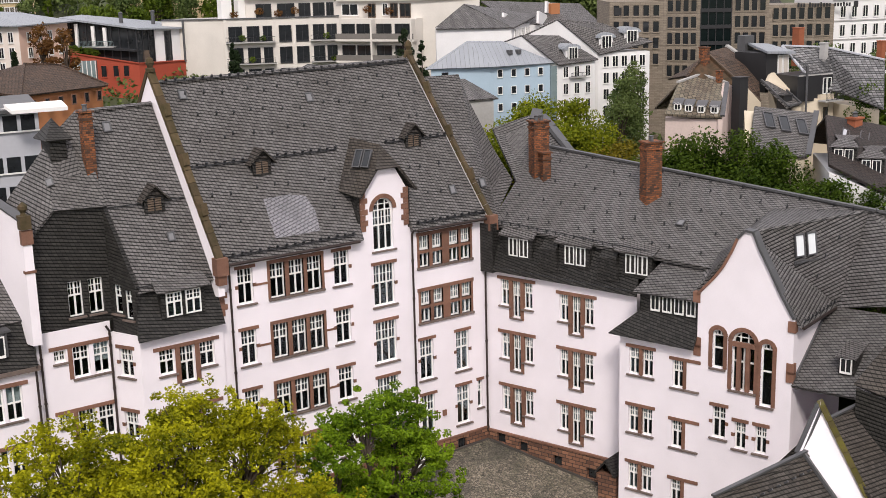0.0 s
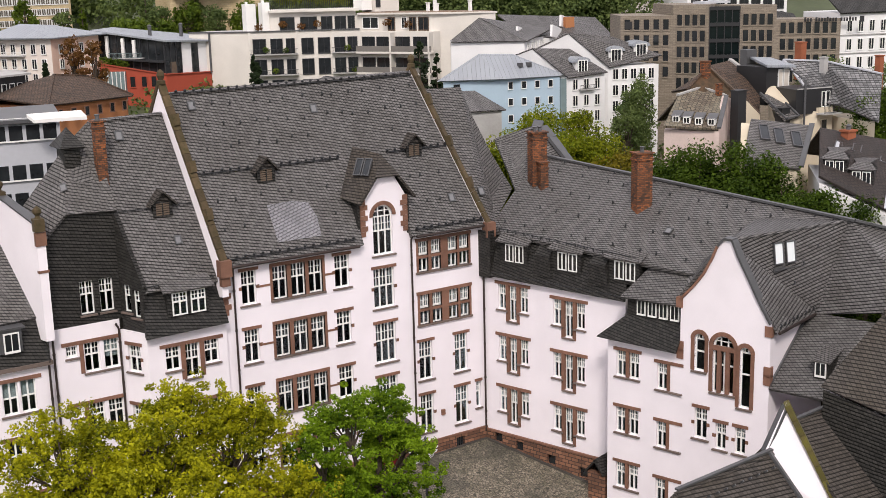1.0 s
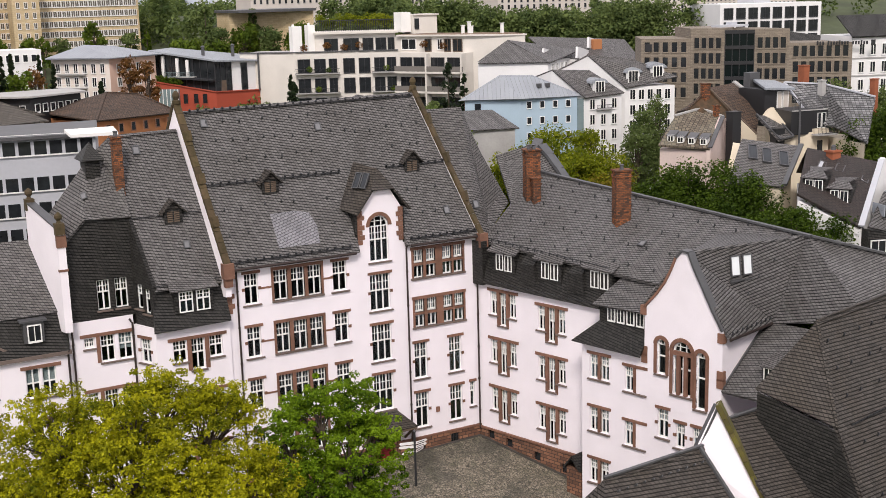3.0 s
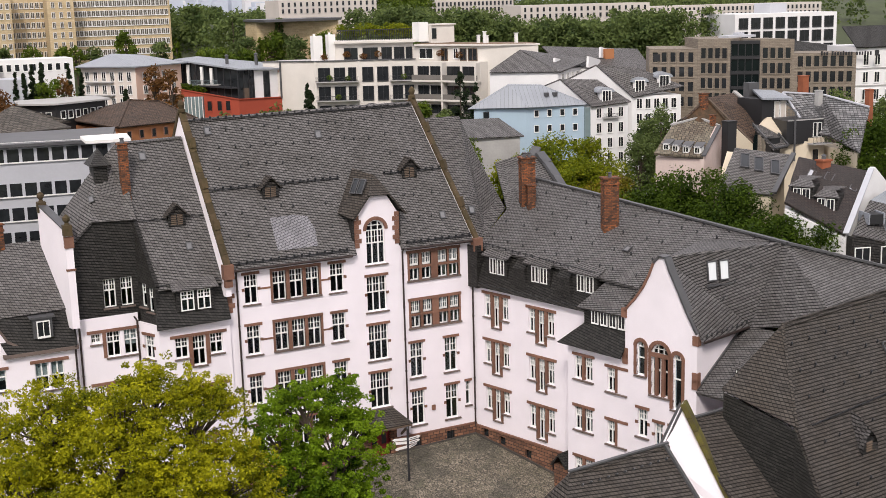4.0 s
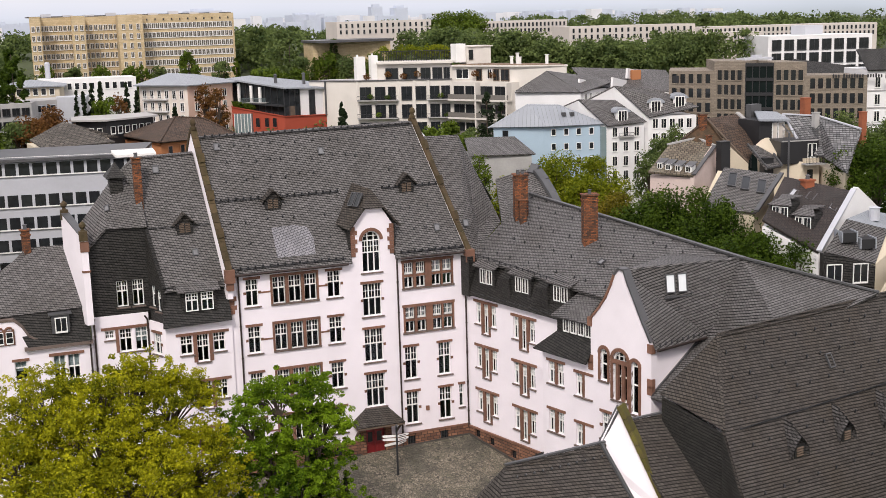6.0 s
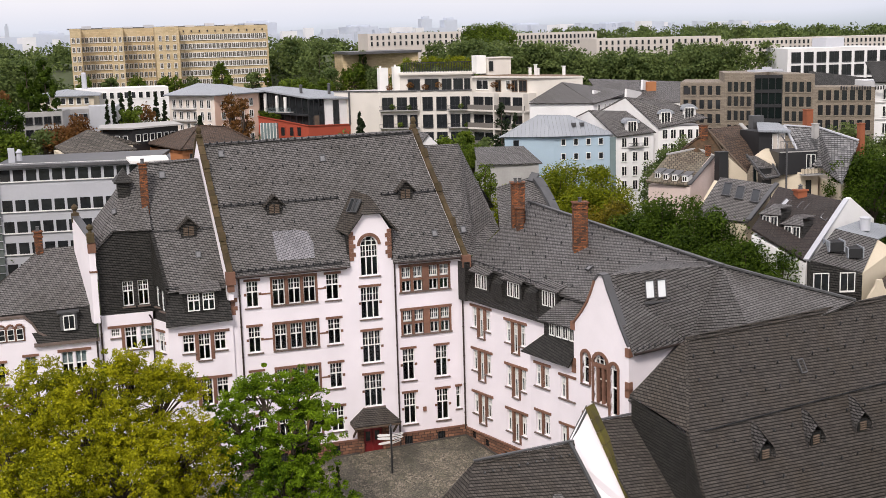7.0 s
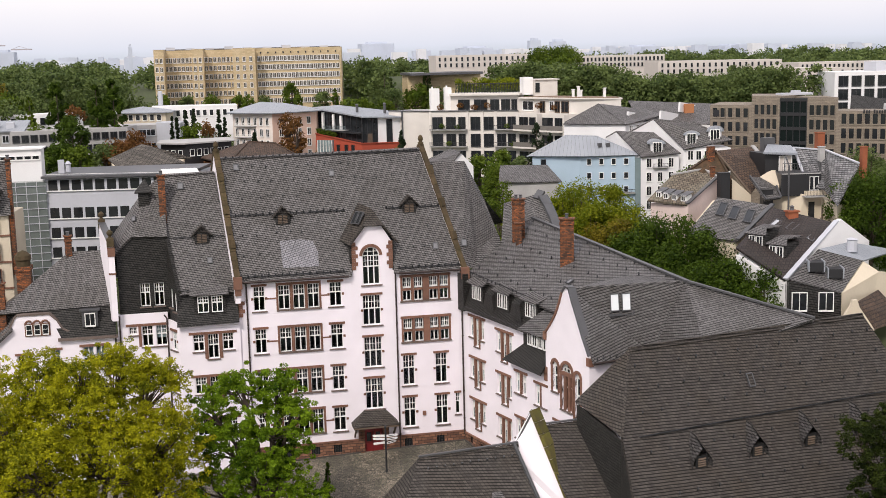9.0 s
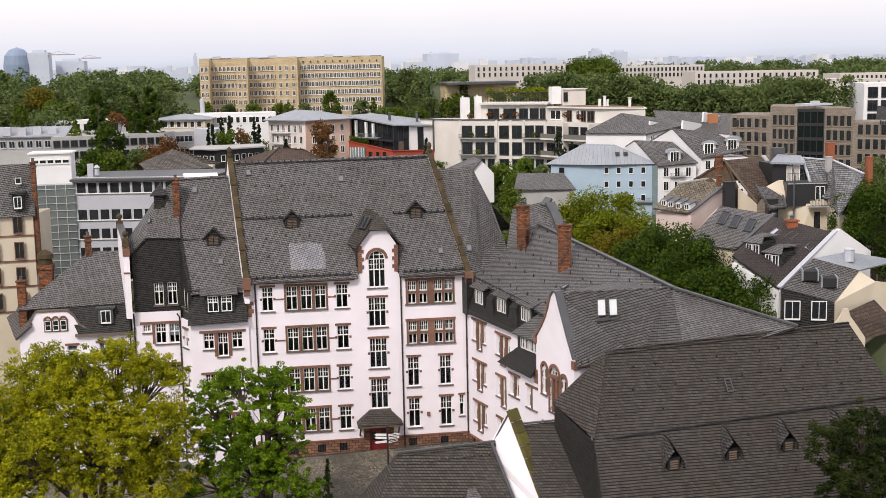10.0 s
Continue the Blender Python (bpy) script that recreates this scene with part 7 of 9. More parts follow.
part("planting", leaf_mesh("planting", leaves(rng, g, np.full(5, 0.4), 600, 0.15), LEAF_MID), None, apt, "green balcony plants")

# ---- red and glass building ----
red = house("red_glass_house", "red and white modern house with dark glass upper floors", "apartment building", "apartment buildings")
RA, RC, RE_ = (-8.3, 62.0), (-1.3, 56.4), (5.6, 58.4)
GA, GC, GE = (-6.9, 62.6), (-1.1, 57.0), (7.0, 59.2)
block(red, [RA, RC, RE_, (6.5, 66), (-4, 68)], 14, [24.7, 23.15, 22.95, 23.2, 24.7], REDWALL, "red rendered base")
part("coping", beam(beam(bmesh.new(), (*RA, 24.75), (*RC, 23.2), 0.3, 0.1), (*RC, 23.2), (*RE_, 23.0), 0.3, 0.1), REDWALL, red, "red parapet coping")
bays(red, RA, RC, ((0.1, 0.17), (0.22, 0.26), (0.56, 0.62), (0.7, 0.76), (0.82, 0.88)), 21.9, 23.0, DARKGLASS, REDWALL, 1)
part("glazed_bay", boxes((2.3, 4.6, -0.5, 0.1, 20.5, 23.6)), BLUEGLASS, red, "white framed glass bay", front((*RA, 0), (RC[0] - RA[0], RC[1] - RA[1])))
fr1 = front((*RA, 0), (RC[0] - RA[0], RC[1] - RA[1]))
for k in range(6):
    part("mullion", boxes((2.25 + k * 0.46, 2.33 + k * 0.46, -0.58, -0.5, 20.5, 23.6)), FRAME, red, "white glazing bar", fr1)
block(red, [GA, GC, (GC[0] + 2.2, GC[1] + 0.6), (3, 65), (-3, 67)], 22.8, [27.75, 26.55, 26.5, 27, 27.7], DARKGLASS, "dark glass upper floors", "glazing")
block(red, [(GC[0] + 2.25, GC[1] + 0.62), GE, (7.5, 64), (3, 65)], 22.5, 26.4, WHITE_COOL, "white rendered end block")
bays(red, (GC[0] + 2.25, GC[1] + 0.62), GE, ((0.22, 0.34),), 23.2, 26.2, None, None, 1)
bays(red, (GC[0] + 2.25, GC[1] + 0.62), GE, ((0.62, 0.86),), 24.9, 25.1, None, None, 1)
fg_ = front((*GA, 0), (GC[0] - GA[0], GC[1] - GA[1]))
lg = math.hypot(GC[0] - GA[0], GC[1] - GA[1])
for k in range(10):
    u = lg * k / 9
    part("mullion", boxes((u - 0.05, u + 0.05, -0.1, 0.05, 22.9, 27.7 - 1.15 * k / 9)), DARKFRAME, red, "dark steel post", fg_)
for k in (2, 4, 5.4):
    u = lg * k / 9
    part("column", boxes((u - 0.16, u + 0.16, -0.5, -0.2, 24.9, 27.55 - 1.15 * k / 9)), FRAME, red, "white column", fg_)
part("floor_band", prism(bmesh.new(), [(0, -0.75, 24.95), (lg, -0.75, 24.4), (lg, 0, 24.4), (0, 0, 24.95)], [(0, -0.75, 25.15), (lg, -0.75, 24.6), (lg, 0, 24.6), (0, 0, 25.15)]), DARKFRAME, red, "dark floor edge", fg_)
balcony(red, GA, GC, 24.95, 0.75, 0.55, BLUEGLASS, 0.25, 0.72)
fg2 = front((*GC, 0), (2.2, 0.6))
for u in (0.0, 0.75, 1.5, 2.2):
    part("mullion", boxes((u - 0.04, u + 0.04, -0.08, 0.04, 22.9, 26.5)), DARKFRAME, red, "dark steel post", fg2)
part("door", boxes((0.7, 1.5, -0.06, 0.0, 22.95, 24.4)), WOOD, red, "brown timber terrace doors", fg2)
part("roof", prism(bmesh.new(), [(GA[0] - 0.3, GA[1] - 0.5, 27.8), (GC[0], GC[1] - 0.7, 26.6), (GE[0] + 0.2, GE[1] - 0.3, 26.2), (7.8, 64, 26.4), (-3, 67, 27.8)], [(GA[0] - 0.3, GA[1] - 0.5, 28.0), (GC[0], GC[1] - 0.7, 26.78), (GE[0] + 0.2, GE[1] - 0.3, 26.38), (7.8, 64, 26.58), (-3, 67, 28.0)]), ZINC, red, "thin flat grey metal roof")
for x_, y_ in ((-1.2, 60.5), (2.8, 61.5)):
    part("flue", lathe(bmesh.new(), (x_, y_, 26.6), [(0.2, 0), (0.2, 1.5), (0.26, 1.6), (0.05, 1.75)], 10), LEAD, red, "grey steel flue")
part("flue", tube(bmesh.new(), [(4.6, 58.0, 22.9), (4.6, 58.0, 27.2)], [0.12, 0.12], 8), LEAD, red, "tall grey steel flue pipe")
rng = np.random.default_rng(8)
g = np.array([(RA[0] + 0.9 + 0.55 * k, RA[1] - 0.3 - 0.44 * k, 25.0 - 0.12 * k) for k in range(6)])
part("planting", leaf_mesh("planting", leaves(rng, g, np.full(6, 0.5), 1000, 0.16), LEAF_MID), None, red, "green hedge along the parapet")

# ---- pink and white apartment house ----
pink = house("pink_apartment_house", "pink and white apartment house with a grey zinc roof", "apartment building", "apartment buildings")
QA, QB, QC = (-17.99, 63.00, 27.92), (-13.08, 57.00, 27.24), (-6.77, 61.00, 27.54)
zq = QB[2] + 0.3
block(pink, [QA, QB, (QB[0] + 3, QB[1] + 7), (QA[0] + 3, QA[1] + 6)], 17, zq, mat("white_pink_render", (0.72, 0.64, 0.58), 0.85, 0.15, 8, 0.4, 0.05), "white and pink stepped front")
block(pink, [QB, QC, (QC[0] + 2, QC[1] + 6), (QB[0] + 2, QB[1] + 6)], 17, zq, PINKISH, "pink rendered side")
row(pink, QA, QB, [zq - 1.55 - 1.5 * k for k in range(4)], 6, 0.5, 0.95, 2, 0.04)
row(pink, QB, QC, [zq - 1.55 - 1.5 * k for k in range(4)], 4, 0.55, 0.85, 2, 0.08)
for k in range(3):
    balcony(pink, QA, QB, zq - 1.7 - 1.5 * k, 0.45, 0.4, FRAME, 0.1, 0.6)
e = [Vector((QA[0] - 0.8, QA[1] - 0.6, zq + 0.1)), Vector((QB[0], QB[1] - 0.9, zq + 0.1)), Vector((QC[0] + 0.7, QC[1] - 0.4, zq + 0.1)), Vector((QC[0] + 1, QC[1] + 6, zq + 0.1)), Vector((QA[0] + 2, QA[1] + 6, zq + 0.1))]
t1, t2 = Vector((-14.08, 64.00, 28.91)), Vector((-10.88, 63.00, 28.67))
for q in ([e[0], e[1], t1], [e[1], e[2], t2, t1], [e[2], e[3], t2], [e[3], e[4], t1, t2], [e[4], e[0], t1]):
    quad(pink, q, ZINC, "grey standing-seam zinc roof")

# ---- long honey-coloured office slab ----
slabs = house("office_slab", "long honey-coloured stone office with projecting wings and window bands", "office building", "offices")
S0, S1 = (-12.59, 95.00, 36.39), (1.38, 95.00, 36.04)
zs = S0[2]
block(slabs, [(S0[0], 95), (S1[0], 95), (S1[0] + 1, 101), (S0[0], 101)], 20, zs, TRAVERTINE, "honey stone cladding")
rz = [zs - 2.0 - 1.36 * k for k in range(6)]
row(slabs, (S0[0], 95), (S1[0], 95), rz, 22, 0.46, 0.72, 2, 0.02, FRAME, DULLGLASS, out=0.05)
row(slabs, (S0[0], 95), (S1[0], 95), (zs - 0.85,), 11, 0.22, 0.3, 1, 0.02, TRAVERTINE, out=0.05)
for x0, x1, y0 in (((-16.30, 92.00, 36.45), (-12.74, 92.00, 36.36), 92), ((-22.68, 93.00, 36.45), (-20.85, 93.00, 36.41), 93), ((-28.51, 93.00, 36.77), (-26.96, 93.00, 36.73), 93)):
    block(slabs, [(x0[0], y0), (x1[0], y0), (x1[0] + 0.5, y0 + 8), (x0[0] + 0.5, y0 + 8)], 20, zs + 0.05, TRAVERTINE, "projecting honey stone wing")
    row(slabs, (x0[0], y0), (x1[0], y0), rz, 3 if x1[0] - x0[0] > 2.2 else 2, 0.4, 0.7, 2, 0.06, FRAME, DULLGLASS, out=0.05)
for x0, x1 in (((-20.60, 97.00, 36.44), (-15.87, 97.00, 36.32)), ((-26.84, 97.00, 36.60), (-22.47, 97.00, 36.48))):
    block(slabs, [(x0[0] - 0.5, 97), (x1[0] + 0.5, 97), (x1[0] + 0.5, 102), (x0[0] - 0.5, 102)], 20, zs - 0.05, TRAVERTINE, "recessed honey stone front")
    row(slabs, (x0[0] - 0.2, 97), (x1[0] + 0.2, 97), rz, 7, 0.46, 0.72, 2, 0.02, FRAME, DULLGLASS, out=0.05)
part("roof_plant", boxes(*[(S0[0] - 14 + k * 3.1, S0[0] - 12.6 + k * 3.1, 97, 98.5, zs, zs + 0.25 + 0.2 * (k % 3 == 0)) for k in range(9)]), GREYPANEL, slabs, "low grey roof plant")
part("roof_edge", boxes((S0[0] - 16, S1[0] + 0.2, 97.5, 101.5, zs - 0.02, zs + 0.14)), LEAD, slabs, "dark roof edge")

# ---- office with grey panel bands, beside the school ----
band = house("panel_office", "grey panel office with ribbon windows and a stair tower", "office building", "offices")
zb = 23.95
BA, BB = (-43.3, 21.5), (-24.5, 18.5)
block(band, [(-38.6, 20.8), BB, (-22, 28), (-37, 30)], 6, zb - 0.55, GREYPANEL, "light grey panel walls")
fbn = front((-38.6, 20.8, 0), (BB[0] + 38.6, BB[1] - 20.8))
for z in (22.35, 19.55, 17.55, 15.55, 13.55):
    part("window_band", boxes((0.1, 14.2, -0.05, 0.1, z - 0.1, z + 0.95)), DARKGLASS, band, "ribbon of dark windows", fbn)
    for k in range(13):
        part("mullion", shared(("band_mullion",), lambda: boxes((0, 0.24, -0.12, 0.0, -0.1, 0.95)), [GREYPANEL]), None, band, "", fbn @ Matrix.Translation((0.1 + k * 1.16, 0, z)))
    part("sill_band", boxes((0, 14.3, -0.16, 0.0, z - 0.2, z - 0.1)), FRAME, band, "pale metal sill", fbn)
part("roof", prism(bmesh.new(), [(-38.9, 20.2, zb - 0.45), (BB[0], 17.9, zb - 0.45), (-22, 28, zb - 0.45), (-37, 30, zb - 0.45)], [(-38.9, 20.2, zb - 0.2), (BB[0], 17.9, zb - 0.2), (-22, 28, zb - 0.2), (-37, 30, zb - 0.2)]), LEAD, band, "flat grey gravelled roof")
part("stair_tower", boxes((-43.4, -38.5, 20.5, 24, 6, 23.2)), STAIRGLASS, band, "greenish glazed stair tower")
bm = bmesh.new()
for z in np.arange(10, 23.3, 0.75):
    box(bm, -43.45, -38.45, 20.42, 20.52, z, z + 0.06)
for x in np.arange(-43.4, -38.4, 1.0):
    box(bm, x, x + 0.06, 20.43, 20.53, 8, 23.2)
part("mullions", bm, GREYPANEL, band, "grey steel glazing bars")
part("roof_house", boxes((-43.0, -38.9, 22, 25, 23.2, 26.35), (-43.2, -38.7, 21.8, 25.2, 26.35, 26.5)), WHITE_COOL, band, "white roof house")
row(band, (-43.0, 22), (-38.9, 22), (25.4,), 5, 0.6, 0.3, 1, 0.03)
for z in (23.3, 23.6):
    part("railing", beam(bmesh.new(), (-38.4, 20.6, z + 0.3), (-25, 18.4, z + 0.2), 0.04, 0.04), FRAME, band, "thin roof railing")
vp = Vector((-37.14, 23.00, 24.19))
part("roof_vent", lathe(boxes((vp.x - 0.3, vp.x + 0.3, vp.y, vp.y + 0.6, vp.z - 0.5, vp.z + 0.9)), (vp.x + 0.7, vp.y, vp.z - 0.3), [(0.25, 0), (0.25, 0.7), (0.35, 0.8), (0.1, 1.1)], 10), GREYPANEL, band, "pale roof ventilator")
sk = [Vector(p) for p in ((-27.17, 17.00, 24.27), (-23.68, 16.00, 24.33), (-23.50, 15.40, 23.95), (-26.87, 16.40, 23.89))]
part("roof_light", prism(bmesh.new(), [p - UP * 0.25 for p in sk], sk), FRAME, band, "large white roof light")

# ---- cream house at the edge of the view ----
cream = house("cream_town_house", "cream town house with sandstone window frames and mansard roof", "house")
block(cream, [(-50, 7), (-40.6, 8), (-40.0, 14), (-50, 14)], 2, 21.5, CREAM, "cream rendered wall")
for z in (20.0, 17.6, 15.2, 12.8):
    for x in (-42.3, -44.5, -46.7):
        far_window(cream, front((x, 7.86 + (x + 40.6) * 0.106, 0), (9.4, 1)) @ Matrix.Translation((0, -0.06, z)), 0.75, 1.45, 2, STONE)
    part("string_course", prism(bmesh.new(), [(-50, 6.9, z - 0.4), (-40.55, 7.9, z - 0.4), (-40.55, 8.1, z - 0.4), (-50, 7.1, z - 0.4)], [(-50, 6.9, z - 0.25), (-40.55, 7.9, z - 0.25), (-40.55, 8.1, z - 0.25), (-50, 7.1, z - 0.25)]), STONE, cream, "sandstone string course")
quad(cream, [(-50, 6.6, 21.5), (-40.3, 7.7, 21.5), (-40.6, 9.3, 26.3), (-50, 8.4, 26.3)], SLATE, "steep slate mansard")
part("dormer", boxes((-42.2, -41.2, 7.3, 9, 22.2, 23.6), (-42.4, -41.0, 7.1, 9.2, 23.6, 23.8)), SLATE_DARK, cream, "slate dormer")
far_window(cream, Matrix.Translation((-42.0, 7.24, 22.4)), 0.6, 0.95, 2)
far_window(cream, Matrix.Translation((-41.9, 8.05, 24.6)), 0.45, 0.45, 1)
chimney(cream, (-40.35, 8.6, 0), 0.35, 0.8, 16, 26.4, 0)

# ---- low houses between ----
orange = house("orange_house", "orange rendered house with a brown tiled hip roof")
o1, o2, o3, ot, ot2 = Vector((-22.88, 42.0, 23.3)), Vector((-19.95, 36.5, 22.85)), Vector((-10.71, 41.0, 22.7)), Vector((-16.98, 44.0, 24.83)), Vector((-13.83, 44.0, 24.5))
block(orange, [o1 + Vector((0.5, 0.5, 0)), o2 + Vector((0.2, 0.6, 0)), o3 + Vector((-0.5, 0.3, 0)), (o3.x, o3.y + 6), (o1.x, o1.y + 7)], 14, min(o1.z, o2.z, o3.z) - 0.05, ORANGE, "orange rendered walls")
for q in ([o1, o2, ot], [o2, o3, ot2, ot], [o1, ot, ot2, o3 + Vector((0, 6, 0)), o1 + Vector((1, 7, 0))], [o3, o3 + Vector((0, 6, 0)), ot2]):
    quad(orange, q, TILE_RED, "brown tiled hip roof")
for a_, b_ in ((o2, ot), (ot, ot2), (o3, ot2)):
    part("hip_tiles", beam(bmesh.new(), a_ + UP * 0.06, b_ + UP * 0.06, 0.2, 0.12), TILE_RED, orange, "brown hip tiles")
row(orange, o2, o3, (o2.z - 1.3,), 6, 0.45, 0.75, 1, 0.05, STONE)
SHINGLE = courses("brown_grey_shingle", (0.15, 0.13, 0.11), (0.08, 0.07, 0.06), (0.02, 0.018, 0.015), 0.5, 0.3, 0.04, 0, 0.85, 0.05)
hip = house("hip_roofed_house", "house with a lichened brown-grey hip roof")
h1, h2, h3, ht, ht2 = Vector((-33.03, 33.00, 24.25)), Vector((-31.88, 31.00, 23.47)), Vector((-24.73, 34.00, 23.43)), Vector((-29.51, 37.00, 25.52)), Vector((-28.41, 37.00, 25.22))
for q in ([h1, h2, ht], [h2, h3, ht2, ht], [h1, ht, ht2, h3 + Vector((1, 6, 0))]):
    quad(hip, q, SHINGLE, "lichened hip roof")
block(hip, [h1 + Vector((0.5, 0.5, 0)), h2 + Vector((0.2, 0.5, 0)), h3 + Vector((-0.4, 0.5, 0)), (h3.x, h3.y + 6), (h1.x, h1.y + 6)], 14, h2.z - 0.1, CREAM, "cream rendered walls")
dk = house("black_modern_house", "low black-clad house with a flat grey roof and white windows")
d1, d2, d3 = (-27.49, 45.00, 24.94), (-24.50, 43.00, 24.29), (-19.01, 46.00, 24.93)
block(dk, [d1, d2, d3, (d3[0], d3[1] + 5), (d1[0], d1[1] + 5)], 16, [d1[2], d2[2] + 0.4, d3[2], d3[2], d1[2]], BLACK, "black cladding")
row(dk, d2, d3, (d2[2] - 0.8,), 6, 0.5, 0.7, 1, 0.05)
row(dk, d1, d2, (d2[2] - 0.8,), 3, 0.5, 0.6, 1, 0.08)
part("roof", prism(bmesh.new(), [(d1[0] - 0.5, d1[1] - 0.5, d1[2] - 0.05), (d2[0], d2[1] - 0.7, d1[2] - 0.05), (d3[0] + 0.5, d3[1] - 0.4, d1[2] - 0.05), (d3[0], d3[1] + 5, d1[2] - 0.05), (d1[0], d1[1] + 5, d1[2] - 0.05)], [(d1[0] - 0.5, d1[1] - 0.5, d1[2] + 0.12), (d2[0], d2[1] - 0.7, d1[2] + 0.12), (d3[0] + 0.5, d3[1] - 0.4, d1[2] + 0.12), (d3[0], d3[1] + 5, d1[2] + 0.12), (d1[0], d1[1] + 5, d1[2] + 0.12)]), CONCRETE, dk, "flat grey roof")
low = house("low_concrete_office", "low grey concrete office with window strips", "office building", "offices")
l1, l2 = (-38.52, 58.00, 26.47), (-28.14, 60.00, 26.11)
block(low, [l1, l2, (l2[0] + 1, l2[1] + 6), (l1[0], l1[1] + 6)], 16, l1[2], CONCRETE, "pale concrete walls")
row(low, l1, l2, (l1[2] - 1.35, l1[2] - 3.1), 9, 1.1, 0.75, 2, 0.02, GREYPANEL)
l3, l4 = (-28.05, 62.00, 26.35), (-25.06, 57.00, 25.92)
block(low, [l2, l4, (l4[0] + 1, l4[1] + 6), l3], 16, l1[2] + 0.3, GREYPANEL, "grey panel end block")
yh = house("yellow_house", "pale yellow house with a grey metal hip roof")
y1, y2, yt = (-33.61, 72.00, 27.59), (-26.97, 70.00, 27.25), (-30.07, 75.00, 28.39)
block(yh, [y1, y2, (y2[0] + 1, y2[1] + 5), (y1[0], y1[1] + 5)], 18, y1[2] + 0.1, CREAM, "pale yellow walls")
row(yh, y1, y2, (y1[2] - 1.0,), 6, 0.55, 0.75, 1, 0.06)
yv = [Vector((y1[0] - 0.8, y1[1] - 0.6, y1[2] + 0.1)), Vector((y2[0] + 0.8, y2[1] - 0.6, y1[2] + 0.1)), Vector((y2[0] + 1.5, y2[1] + 6, y1[2] + 0.1)), Vector((y1[0] - 0.8, y1[1] + 6, y1[2] + 0.1)), Vector(yt)]
for i in range(4):
    quad(yh, [yv[i], yv[(i + 1) % 4], yv[4]], ZINC, "grey metal hip roof")
wl_ = house("low_white_building", "long low white building with a flat roof", "building")
x1, x2 = (-28.91, 76.00, 28.54), (-16.78, 74.00, 27.98)
block(wl_, [x1, x2, (x2[0], x2[1] + 5), (x1[0], x1[1] + 5)], 18, x1[2] - 0.3, WHITE_COOL, "white rendered walls")
row(wl_, x1, x2, (x1[2] - 1.7,), 12, 0.5, 0.8, 1, 0.03)
tank = (-27.65, 78.00, 29.44)
part("flue", lathe(bmesh.new(), (tank[0], tank[1], x1[2] - 0.3), [(0.35, 0), (0.35, 2.0), (0.25, 2.2)], 10), GREYPANEL, wl_, "steel flue")

wl2 = house("low_white_hall", "low white hall with a flat pale roof", "building")
x3, x4 = (-51.57, 66.00, 28.73), (-38.07, 64.00, 28.14)
block(wl2, [x3, x4, (x4[0], x4[1] + 5), (x3[0], x3[1] + 5)], 16, x4[2], WHITE_COOL, "white rendered walls")
row(wl2, x3, x4, (x4[2] - 1.3,), 10, 0.55, 0.75, 1, 0.03, DARKFRAME)
gl2 = house("grey_roofed_offices", "low white offices with grey metal roofs and roof plant", "office building", "offices")
x5, x6 = (-55.06, 54.00, 27.42), (-44.11, 52.00, 27.21)
block(gl2, [x5, x6, (x6[0] + 1, x6[1] + 7), (x5[0], x5[1] + 7)], 14, x6[2] - 0.5, CONCRETE, "pale walls")
row(gl2, x5, x6, (x6[2] - 1.9,), 9, 0.7, 0.8, 2, 0.03, GREYPANEL)
quad(gl2, [(x5[0], x5[1] - 0.4, x6[2] - 0.5), (x6[0] + 0.3, x6[1] - 0.4, x6[2] - 0.5), (x6[0] + 0.6, x6[1] + 4, x6[2] + 0.6), (x5[0], x5[1] + 4, x6[2] + 0.6)], ZINC, "grey metal roof")
part("roof_plant", boxes(*[(x6[0] - 2 - 1.9 * k, x6[0] - 1.0 - 1.9 * k, x6[1] + 1, x6[1] + 2, x6[2] - 0.4, x6[2] + 0.5 + 0.2 * (k % 2)) for k in range(4)]), GREYPANEL, gl2, "grey roof plant")
x7, x8 = (-45.34, 50.00, 26.92), (-31.52, 52.00, 26.70)
lo2 = house("concrete_band_office", "low concrete office with dark window bands", "office building", "offices")
block(lo2, [x7, x8, (x8[0] + 1, x8[1] + 5), (x7[0], x7[1] + 5)], 12, x8[2], CONCRETE, "pale concrete walls")
row(lo2, x7, x8, [x8[2] - 1.25 - 1.45 * k for k in range(3)], 13, 0.72, 0.7, 2, 0.01, DARKFRAME)

# ---- far white and grey blocks ----
fwb = house("white_modern_offices", "white modernist offices with dark window grid", "office building", "offices")
v1, v2 = (57.77, 38.00, 31.27), (70.90, 34.00, 30.47)
block(fwb, [v1, v2, (v2[0], v2[1] + 8), (v1[0] + 2, v1[1] + 8)], 14, v1[2], WHITE_COOL, "white rendered walls")
row(fwb, v1, v2, [v1[2] - 1.75 - 1.7 * k for k in range(3)], 8, 1.1, 1.2, 2, 0.02, DARKFRAME)
part("roof_house", boxes((v1[0] + 6.5, v1[0] + 9.3, v1[1] + 1, v1[1] + 4, v1[2], v1[2] + 1.2)), GREYPANEL, fwb, "grey roof house")
vs_ = house("slate_mansard_house", "white house with a dark slate mansard roof and round dormers")
m1, m2 = (52.96, 26.00, 26.11), (61.06, 22.00, 25.15)
quad(vs_, [m1, m2, Vector(m2) + Vector((1.5, 4, 2.4)), Vector(m1) + Vector((2.5, 4, 2.6))], SLATE_DARK, "dark slate roof")
block(vs_, [m1, m2, (m2[0], m2[1] + 6), (m1[0], m1[1] + 6)], 12, m2[2], WHITE_COOL, "white rendered walls")
row(vs_, m1, m2, (m2[2] - 1.3, m2[2] - 2.9), 7, 0.5, 0.9, 2, 0.03)
wth = house("white_town_house", "white rendered town house with pairs of tall windows")
